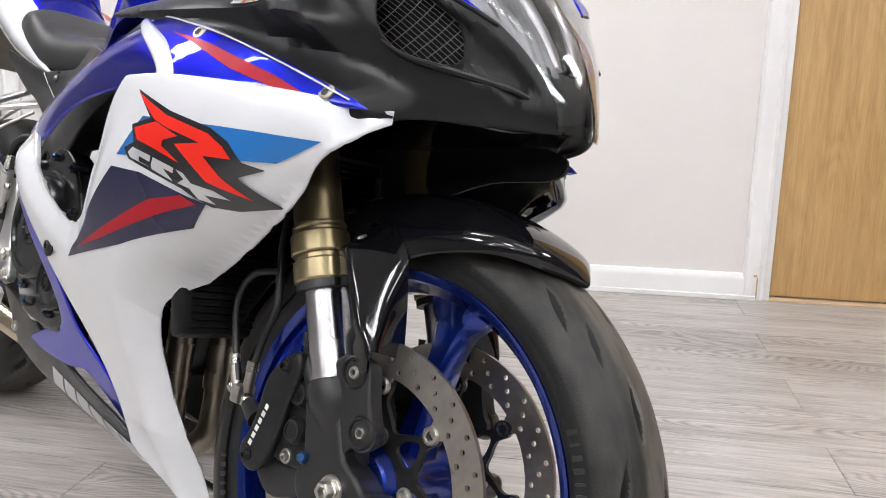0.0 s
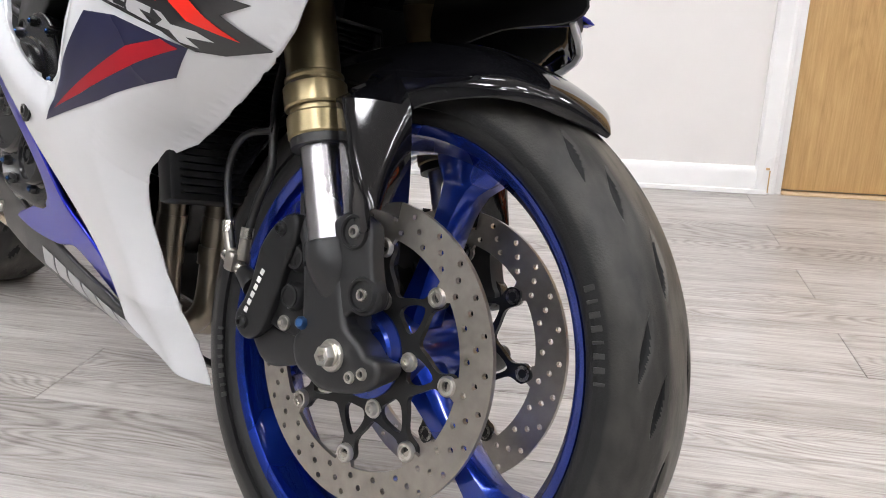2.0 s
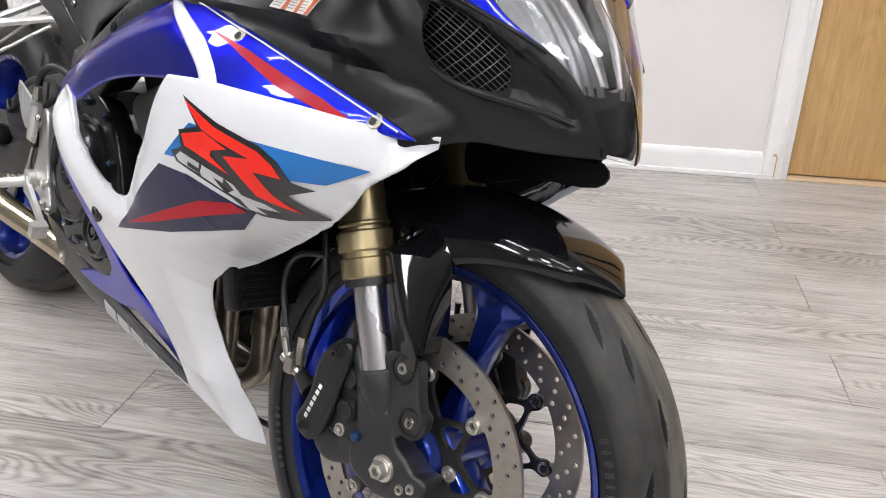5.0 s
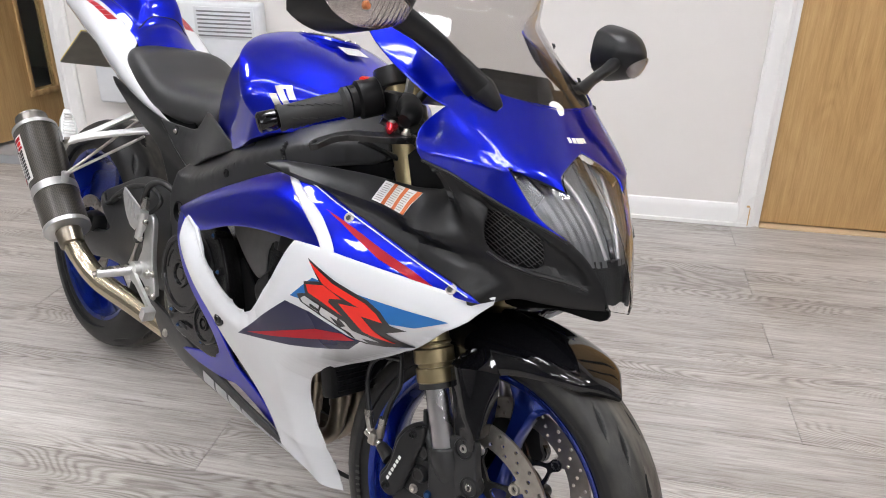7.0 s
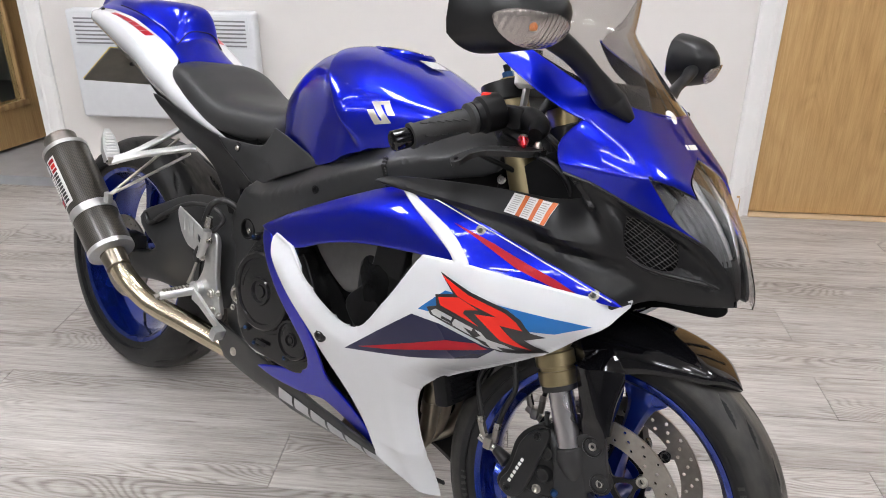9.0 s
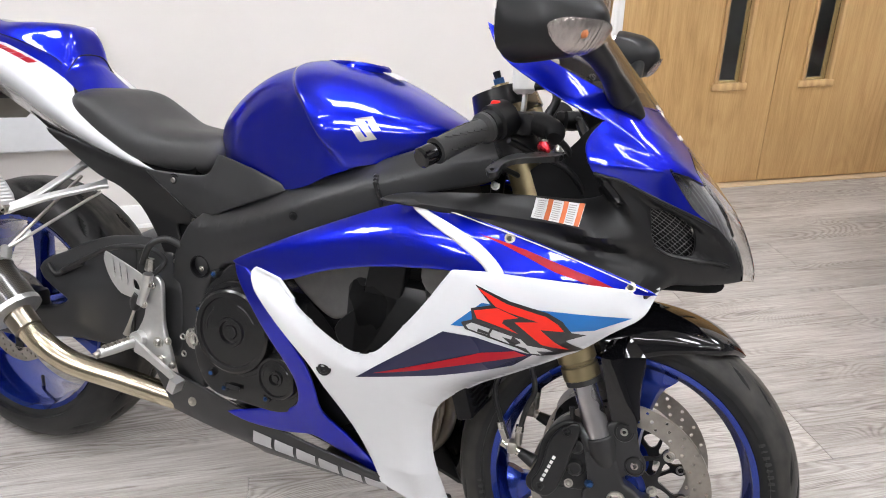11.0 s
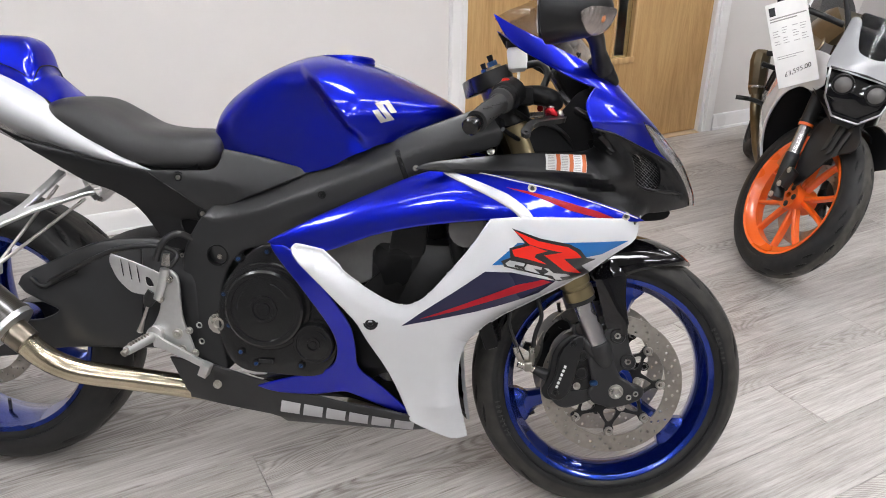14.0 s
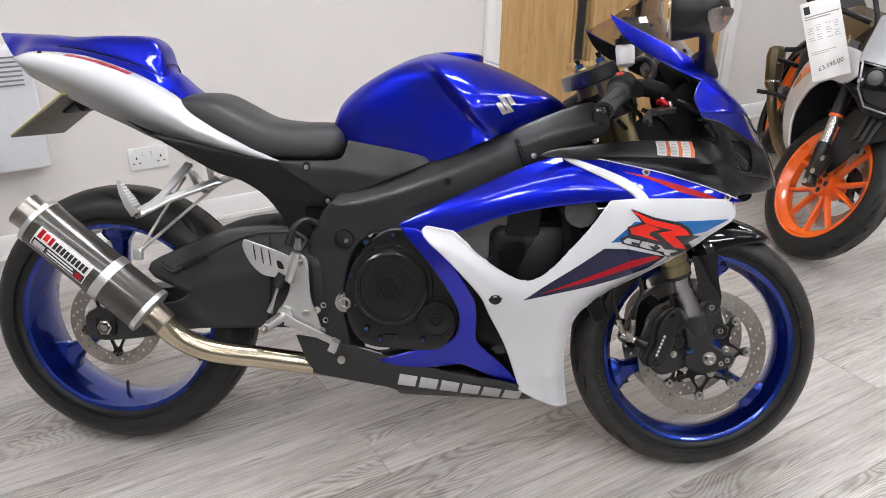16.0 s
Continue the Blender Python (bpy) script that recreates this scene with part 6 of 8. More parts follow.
eng = part("engine", box(0.77, 0, 0.41, 0.36, 0.26, 0.26, 0.03), ENGINE, BIKE, "black engine cases")
part("cylinder_block", box(0.97, 0, 0.50, 0.20, 0.30, 0.20, 0.03), SATIN, eng)
part("air_box", box(0.88, 0, 0.68, 0.30, 0.26, 0.20, 0.04), DARK, eng)
CASE = [(0.60, 0.52), (0.66, 0.575), (0.73, 0.56), (0.78, 0.50), (0.805, 0.43), (0.815, 0.385), (0.80, 0.338), (0.765, 0.312), (0.68, 0.312), (0.61, 0.32), (0.575, 0.37), (0.57, 0.45)]
part("engine_cover", panel(CASE, lambda u, v: (u, -0.168, v), 0.03, 0.03, lip=0.006), ENGINE, eng, "black crankcase cover")
for (cx, cz), r, y, nm in (((0.667, 0.452), 0.083, 0.185, "clutch_cover"), ((0.768, 0.383), 0.043, 0.182, "starter_cover")):
    prof = [(0, 0.010), (r * 0.15, 0.010), (r * 0.17, 0.007), (r * 0.25, 0.007), (r * 0.27, 0.0115), (r * 0.33, 0.0115), (r * 0.35, 0.0075), (r * 0.80, 0.0065), (r * 0.82, 0.010), (r * 0.92, 0.010), (r * 0.97, 0.007), (r, 0.001), (r, -0.010), (r * 1.09, -0.0105), (r * 1.12, -0.014), (r * 1.12, -0.03)]
    bm = lathe(prof, 64)
    bm.transform(Matrix.Translation((cx, -y, cz)) @ Matrix.Rotation(math.pi, 4, "Z"))
    part(nm, bm, ENGINE, eng, "round black engine cover", sharp=28)
    for a0 in (0.5, 2.4):
        arc = [(cx + r * 0.66 * math.cos(a0 + q * 0.16), -y - 0.0072, cz + r * 0.66 * math.sin(a0 + q * 0.16)) for q in range(6)]
        part("cover_rib", tube(arc, 0.0016, 6, 2), ENGINE, eng)
for u, v in ((0.610, 0.549), (0.669, 0.567), (0.742, 0.555), (0.771, 0.490), (0.739, 0.330), (0.644, 0.329), (0.612, 0.352), (0.588, 0.408), (0.578, 0.474)):
    part("bolt_boss", lathe([(0, 0.005), (0.0068, 0.005), (0.008, 0.003), (0.0085, -0.02)], 12, Matrix.Translation((u, -0.170, v)) @ Matrix.Rotation(math.pi, 4, "Z")), ENGINE, eng)
    part("case_bolt", bolt((u, -0.1752, v), 0.0032, 0.003), BLUE_ANOD, eng)

# radiator and headers
rad = part("radiator", box(0, 0, 0, 0.03, 0.335, 0.27, 0.006), DARK, BIKE, "black ribbed radiator")
rad.matrix_basis = pose(1.085, 0, 0.515, 0, -20, 0)
fin = part("fin", box(0.018, 0, -0.125, 0.006, 0.31, 0.0022), DARK, rad, smooth=False)
for k in range(1, 30):
    shared("fin", fin.data, rad, Matrix.Translation((0, 0, k * 0.0086)))
for k, y in enumerate((-0.088, -0.028, 0.034, 0.094)):
    f = 0.012 * (k % 2)
    hp = part("header_pipe", tube([(0.985, y, 0.44), (0.998 + f, y, 0.37), (1.002 + f, y * 0.98, 0.29), (0.992 + f, y * 0.85, 0.225), (0.955, y * 0.6, 0.185), (0.88, y * 0.4, 0.17), (0.80, y * 0.3, 0.168)], 0.0175, 18), HEADER, BIKE, "heat-stained steel header pipe")
    part("pipe_clamp", tube([(1.0 + f, y * 0.99, 0.312), (1.001 + f, y * 0.985, 0.288)], 0.0205, 18, smooth=False), HEADER, hp)
    part("upper_joint", tube([(1.0 + f, y * 0.99, 0.352), (1.0 + f, y * 0.99, 0.315)], 0.0192, 18, smooth=False), HEADER, hp)

# ---------------------------------------------------------------- swingarm, exhaust, rests
SWING_OUT = [(0.10, 0.455), (0.17, 0.500), (0.28, 0.548), (0.41, 0.560), (0.48, 0.52), (0.50, 0.43), (0.49, 0.35), (0.367, 0.335), (0.206, 0.325), (0.072, 0.295), (-0.035, 0.285), (-0.05, 0.318), (-0.03, 0.348), (0.06, 0.36), (0.16, 0.375), (0.20, 0.41)]
for side in (-1, 1):
    surf = lambda u, v: (u, side * (0.130 - 0.45 * max(0, v - (0.40 + 0.22 * (u - 0.1))) ** 1.1 - 0.25 * max(0, 0.345 - v)), v)
    sw = part("swingarm", panel(SWING_OUT, surf, 0.04, 0.016, lip=0.008, smooth=4), FRAME, BIKE, "satin black braced swingarm")
    part("axle_nut", lathe([(0.0, 0.014), (0.009, 0.014), (0.010, 0.006), (0.013, 0.006), (0.0145, 0.012), (0.0175, 0.010), (0.018, 0.0), (0.0, 0.0)], 6, Matrix.Translation((-0.002, side * 0.130, 0.318)) @ (Matrix.Rotation(math.pi, 4, "Z") if side < 0 else Matrix.Identity(4))), NUT, sw)
    part("axle_block", box(-0.005, side * 0.126, 0.318, 0.05, 0.008, 0.042, 0.005), SATIN, sw)

CAN0, CAN1 = Vector((-0.101, -0.205, 0.576)), Vector((0.137, -0.205, 0.381))
can = part("exhaust_can", bmesh.new(), CARBON, BIKE, "carbon fibre exhaust silencer")


def can_mesh(d0, d1, r0, r1, bm=None, seg=40):
    a, b = CAN0.lerp(CAN1, d0), CAN0.lerp(CAN1, d1)
    return tube([a, b], [r0, r1], seg, smooth=False, bm=bm)


bm = can_mesh(0, 1, 0.0535, 0.0535)
uv = bm.loops.layers.uv.new("UVMap")
ax = (CAN1 - CAN0).normalized()
ref = ax.orthogonal().normalized()
for f in bm.faces:
    angs = []
    for l in f.loops:
        q = l.vert.co - CAN0
        ang = math.atan2(q.dot(ax.cross(ref)), q.dot(ref))
        angs.append(ang)
    for l, ang in zip(f.loops, angs):
        if max(angs) - min(angs) > 3 and ang < 0:
            ang += 2 * math.pi
        l[uv].uv = (ang / (2 * math.pi), (l.vert.co - CAN0).dot(ax) / 0.34)
bm.to_mesh(can.data)
bm.free()
can.data.shade_smooth()
can.data.set_sharp_from_angle(angle=radians(40))
for d0, d1, r0, r1, nm in ((-0.012, 0.022, 0.055, 0.055, "end_band"), (0.962, 1.0, 0.055, 0.055, "front_band"), (0.595, 0.665, 0.0555, 0.0555, "clamp_band"), (1.0, 1.012, 0.054, 0.031, "front_cap")):
    part(nm, can_mesh(d0, d1, r0, r1), ALU, can)
part("tailpipe", can_mesh(-0.13, -0.01, 0.0385, 0.0385), STEEL, can, "polished tailpipe")
part("inlet_collar", can_mesh(1.008, 1.14, 0.0305, 0.0285), HEADER, can, "heat-tinted inlet collar")
part("tailpipe_rim", can_mesh(-0.133, -0.122, 0.0395, 0.0395), STEEL, can)
part("tailpipe_bore", can_mesh(-0.132, -0.128, 0.034, 0.034), DARK_SLOT, can)
part("link_pipe", tube([tuple(CAN0.lerp(CAN1, 1.05)), (0.185, -0.186, 0.322), (0.25, -0.166, 0.284), (0.36, -0.132, 0.260), (0.50, -0.090, 0.231), (0.56, -0.080, 0.222)], 0.0255, 24, 8), PIPE, BIKE, "straw-tinted polished link pipe")

# rider's footrest plate and brake lever
GUARD_OUT = [(0.338, 0.543), (0.338, 0.543), (0.335, 0.526), (0.351, 0.492), (0.372, 0.471), (0.387, 0.464), (0.421, 0.462), (0.445, 0.475), (0.448, 0.500), (0.411, 0.519)]
HANG_OUT = [(0.443, 0.513), (0.467, 0.507), (0.475, 0.486), (0.478, 0.43), (0.485, 0.397), (0.499, 0.36), (0.504, 0.337), (0.484, 0.335), (0.455, 0.354), (0.431, 0.362), (0.410, 0.374), (0.425, 0.396), (0.439, 0.428), (0.442, 0.466), (0.436, 0.484)]
for side in (-1, 1):
    y = side * 0.162
    peg = part("footrest_hanger", panel(HANG_OUT, lambda u, v: (u, y, v), 0.010, 0.05, lip=0.004, smooth=3), ALU, BIKE, "silver cast footrest hanger")
    slots = [[(a, b), (a + 0.0050, b + 0.001), (a + 0.0100, b - 0.033), (a + 0.0050, b - 0.034)] for a, b in ((0.355, 0.531), (0.372, 0.525), (0.389, 0.520))]
    part("heel_guard", panel(GUARD_OUT, lambda u, v: (u, y + side * 0.004, v), 0.003, 0.05, lip=0.0015, smooth=3, holes=(*slots, [(0.408, 0.499), (0.420, 0.497), (0.428, 0.480), (0.412, 0.480)])), ALU, peg, "slotted silver heel guard")
    part("footpeg", tube([(0.424, y + side * 0.004, 0.374), (0.413, y + side * 0.045, 0.368), (0.402, y + side * 0.082, 0.364)], [0.012, 0.0105, 0.0095], 12), ALU, peg)
    for k in range(7):
        q = 0.25 + k * 0.1
        part("peg_rib", tube([(0.424 - 0.022 * q, y + side * (0.004 + 0.078 * q), 0.384 - 0.010 * q), (0.424 - 0.022 * q + 0.001, y + side * (0.010 + 0.078 * q), 0.384 - 0.010 * q)], 0.0045, 6, smooth=False), STEEL, peg)
    part("peg_tip", tube([(0.402, y + side * 0.082, 0.364), (0.399, y + side * 0.090, 0.360)], [0.006, 0.0075], 10, smooth=False), STEEL, peg)
    part("peg_pivot", tube([(0.428, y - side * 0.006, 0.378), (0.428, y + side * 0.014, 0.378)], 0.017, 18, smooth=False), ALU, peg)
    lev = part("pedal", loft([[(x, y + side * (0.010 + d), z - h), (x, y + side * (0.010 + d), z + h), (x, y + side * (0.018 + d), z + h), (x, y + side * (0.018 + d), z - h)] for x, z, h, d in ((0.428, 0.368, 0.014, 0), (0.455, 0.356, 0.009, 0), (0.50, 0.338, 0.0075, 0.004), (0.545, 0.320, 0.0075, 0.008))]), ALU, peg)
    part("pedal_tip", loft([[(x - 0.008, y + side * 0.016, z + 0.007), (x + 0.008, y + side * 0.016, z), (x + 0.008, y + side * 0.042, z), (x - 0.008, y + side * 0.042, z + 0.007)] for x, z in ((0.547, 0.324), (0.538, 0.300))]), ALU, lev)
    part("master_cylinder", tube([(0.456, y + side * 0.012, 0.520), (0.447, y + side * 0.012, 0.485), (0.437, y + side * 0.012, 0.455)], [0.010, 0.0095, 0.008], 12), ALU, peg)
    part("master_boot", tube([(0.424, y - side * 0.002, 0.468), (0.415, y - side * 0.002, 0.452), (0.409, y - side * 0.002, 0.436)], [0.013, 0.014, 0.008], 14), HOSE, peg)
    part("push_rod", tube([(0.411, y - side * 0.002, 0.44), (0.400, y, 0.405), (0.391, y, 0.378)], [0.003, 0.0035, 0.007], 10), NUT, peg)
    for u, v in ((0.474, 0.380), (0.482, 0.344), (0.499, 0.388), (0.511, 0.340)):
        part("plate_bolt", bolt((u, y + side * 0.003, v), 0.0085 if u < 0.49 else 0.006, 0.006, (0, side, 0)), NUT, peg)
    for u, v in ((0.443, 0.455), (0.463, 0.498)):
        part("cylinder_bolt", bolt((u, y + side * 0.010, v), 0.006, 0.006, (0, side, 0)), NUT, peg)
    part("union_bolt", tube([(0.458, y + side * 0.012, 0.528), (0.460, y + side * 0.012, 0.552)], [0.010, 0.007], 6, smooth=False), NUT, peg)
    # passenger hanger: two cast arms that run outward to the hinge of the peg
    up, low, fork_at, pin = [Vector((a, side * b, c)) for a, b, c in ((0.182, 0.063, 0.695), (0.256, 0.078, 0.662), (0.150, 0.188, 0.618), (0.122, 0.207, 0.602))]
    face = (up - fork_at).cross(low - fork_at).normalized()

    def arm(pts, widths, thick, bm):
        rings = []
        for k, (p, w) in enumerate(zip(pts, widths)):
            d = (pts[min(k + 1, len(pts) - 1)] - pts[max(k - 1, 0)]).normalized()
            a, t = d.cross(face).normalized() * w, face * thick
            rings.append([p + a * u + t * v for u, v in ((-1, -0.6), (-0.7, -1), (0.7, -1), (1, -0.6), (1, 0.6), (0.7, 1), (0.45, 0.75), (-0.45, 0.75), (-0.7, 1), (-1, 0.6))])
        return loft(rings, bm=bm)

    bm = bmesh.new()
    heel = (pin - fork_at).normalized()
    arm([up, up.lerp(fork_at, 0.12), up.lerp(fork_at, 0.8), fork_at + heel * 0.008, pin], [0.010, 0.0085, 0.0080, 0.011, 0.012], 0.0055, bm)
    arm([low, low.lerp(fork_at, 0.10), low.lerp(fork_at, 0.8), fork_at + heel * 0.010, pin + heel * 0.010], [0.013, 0.0088, 0.0080, 0.012, 0.010], 0.0060, bm)
    hang = part("pillion_hanger", bm, ALU, BIKE, "silver cast pillion footrest hanger", sharp=30)
    tip = Vector((0.076, side * 0.200, 0.669))
    lean = (tip - pin).normalized()
    over = lean.cross(Vector((0, side, 0))).normalized() * side
    peg_rows = [(0.0, 0.012, 0.016), (0.35, 0.010, 0.020), (0.7, 0.006, 0.016), (1.0, 0.001, 0.006)]
    part("pillion_peg", loft([[pin + (tip - pin) * k + over * (u * a) + Vector((0, side * v * b, 0)) for u, v in ((-0.4, -1), (1, -1), (1, 1), (-0.4, 1))] for k, a, b in peg_rows]), ALU, hang, sharp=30)
    for k in range(8):
        q = pin + (tip - pin) * (0.22 + 0.09 * k) - over * 0.004
        bm = box(0, 0, 0, 0.0045, 0.030 - 0.002 * k, 0.0035, 0.0006, seg=1)
        bm.transform(Matrix.Translation(q))
        part("peg_tooth", bm, PAPER, hang)
    part("peg_hinge", tube([pin - Vector((0, side * 0.012, 0)), pin + Vector((0, side * 0.014, 0))], 0.0085, 14, smooth=False), STEEL, hang)
    part("hinge_pin", tube([pin + Vector((0, side * 0.013, 0)), pin + Vector((0, side * 0.0155, 0))], 0.0040, 10, smooth=False), DARK, hang)
    if side < 0:
        part("can_strut", tube([(0.174, -0.069, 0.666), (0.122, -0.211, 0.520)], 0.0036, 8, smooth=False), NUT, hang)
        part("can_stay", tube([(0.242, -0.082, 0.643), (0.124, -0.211, 0.520)], 0.0036, 8, smooth=False), NUT, hang)
        part("can_lug", box(0.118, -0.211, 0.512, 0.022, 0.014, 0.026, 0.004), ALU, hang)


# ---------------------------------------------------------------- windscreen
SCREEN = [(0.90, 1.384), (0.925, 1.362), (1.0, 1.293), (1.07, 1.228), (1.15, 1.155)]


def screen(y, z):
    return (table(SCREEN, z) - 3.0 * y * y, y, z)


SCREEN_FOOT = [(0.0, 0.930), (0.081, 0.936), (0.139, 0.948), (0.170, 0.972), (0.184, 1.008), (0.192, 1.028)]
SCREEN_TOP = [(0.0, 1.135), (0.06, 1.125), (0.10, 1.098), (0.13, 1.070), (0.165, 1.048), (0.192, 1.031)]
SCREEN_BOW = [(0.93, 1.5), (0.948, 1.9), (0.972, 2.5), (1.014, 3.8), (1.037, 4.4), (1.15, 4.6)]


def screen_at(u, k, off=0.0):
    """u across the screen from -1 to 1, k from its foot to its top edge."""
    y = 0.192 * u
    z = table(SCREEN_FOOT, abs(y)) * (1 - k) + table(SCREEN_TOP, abs(y)) * k
    return (table(NOSE, z) + 0.003 - off - table(SCREEN_BOW, z) * y * y, y, z)


us, ks = [-1 + 2 * j / 40 for j in range(41)], [i / 20 for i in range(21)]
wind = part("windscreen", shell(screen_at, us, ks, 0.003), SMOKE, BIKE, "lightly smoked clear windscreen")
wind.visible_shadow = False
part("screen_foot", shell(lambda u, k: screen_at(u * 0.96, k, 0.006), us, [0.0, 0.03, 0.06, 0.09, 0.12], 0.002), DARK, wind)
oval = lathe([(0, 0.0006), (0.011, 0.0006), (0.0125, 0.0)], 24)
oval.transform(Matrix.Translation((1.352, -0.012, 0.931)) @ Vector((0.75, -0.1, 0.7)).to_track_quat("Y", "Z").to_matrix().to_4x4() @ Matrix.Diagonal((1.3, 1, 1, 1)))
part("oval_sticker", oval, PAPER, wind)
for side in (-1, 1):
    for s_, z_ in ((0.17, 0.935), (0.235, 0.972), (0.292, 1.02)):
        p = Vector(nose(side)(s_, z_))
        part("screen_screw", bolt(p + Vector((0.003, side * 0.002, 0.001)), 0.004, 0.003, (0.7, side * 0.5, 0.5)), SATIN, wind)
    # maker's name over the lamp as plain bars
for k in range(6):
    y0 = -0.030 + k * 0.0095
    bm = box(0, 0, 0, 0.0010, 0.0075, 0.009, 0.0003, seg=1)
    bm.transform(Matrix.Translation((table(NOSE, 0.893) + 0.0015 - 6 * abs(y0 + 0.004) ** 2, y0 + 0.004, 0.893)) @ Matrix.Rotation(radians(-44), 4, "Y"))
    part("letter_bar", bm, PAPER, wind)

# warning label and intake mesh on the black cowl
for side in (-1, 1):
    cowl = [o for o in BIKE.children if o.name.startswith("air_cowl")][0 if side < 0 else 1]
    if side < 0:
        def lab(a, b):
            """a along the label from its rear edge, b up it."""
            return (0.546 - 0.072 * a - 0.016 * b - 0.005 * a * b, 0.760 - 0.002 * a + 0.027 * b + 0.003 * a * b)

        part("warning_label", panel([lab(0, 0), lab(0, 1), lab(1, 1), lab(1, 0)], duct(-1), 0.0003, 0.01, smooth=0, lift=0.0012), LABEL, cowl, "white and orange warning label")
        for k in range(3):
            a = 0.25 + k * 0.32
            part("label_bar", panel([lab(a, 0), lab(a, 1), lab(a + 0.10, 1), lab(a + 0.10, 0)], duct(-1), 0.0003, 0.01, smooth=0, lift=0.0018), ORANGE_INK, cowl)
            for q in range(9):
                b = 0.08 + q * 0.098
                part("print_line", panel([lab(a - 0.20, b), lab(a - 0.20, b + 0.032), lab(a - 0.04 - 0.04 * (q % 4 == 3), b + 0.032), lab(a - 0.04, b)], duct(-1), 0.0003, 0.01, smooth=0, lift=0.0018), TEXT_INK, cowl)
    wires = None
    for k in range(-8, 11):
        for sl in (0.8, -0.45):
            pts = []
            for i in range(9):
                u = 0.245 + 0.130 * i / 8
                z = 0.728 + k * 0.0092 + (u - 0.31) * sl
                if 0.712 < z < 0.806:
                    pts.append(Vector(nose(side)(u, z)) - Vector((0.010, side * 0.020, 0)))
            if len(pts) > 2:
                wires = tube(pts, 0.0005, 4, 2, bm=wires)
    part("intake_mesh", wires, GRILLE, cowl, "thin wire intake grille", smooth=False)
    part("intake_back", panel([(0.36, 0.815), (0.24, 0.795), (0.24, 0.715), (0.30, 0.705), (0.385, 0.72), (0.385, 0.77)], lambda u, v: tuple(Vector(nose(side)(u, v)) - Vector((0.040, side * 0.045, 0))), 0.002, 0.03), DARK, cowl)
    # thin raised bead in the cowl's black along the scoop's lower lip
    part("cowl_lip", tube([tuple(Vector(duct(side)(u, z)) + Vector((0.001, side * 0.0015, 0))) for u, z in ((0.19, 0.706), (0.229, 0.712), (0.301, 0.718), (0.345, 0.724), (0.366, 0.735))], [0.0015, 0.0035, 0.004, 0.003, 0.0015], 8), MATT, cowl)

# the tray under the lamps that closes the nose
tray = []
for x, w, z in ((1.50, 0.02, 0.690), (1.45, 0.085, 0.688), (1.38, 0.13, 0.684), (1.28, 0.16, 0.680), (1.17, 0.17, 0.670)):
    tray.append([(x, -w, z), (x, 0, z - 0.02), (x, w, z), (x, 0, z + 0.01)])
part("nose_tray", loft(tray), GLOSS, BIKE, "gloss black tray under the lamps")
# ---------------------------------------------------------------- mirrors
def head_size(t):
    """Centre height, rear face, half height and depth of a mirror's head at t from its inner end."""
    big = math.sin(math.pi * (0.10 + 0.78 * max(0.0, min(1.0, t)))) ** 0.55
    return 1.043 - 0.012 * t, 1.183 + 0.030 * (1 - t), 0.058 * big, 0.118 * big * (1 - 0.25 * t)


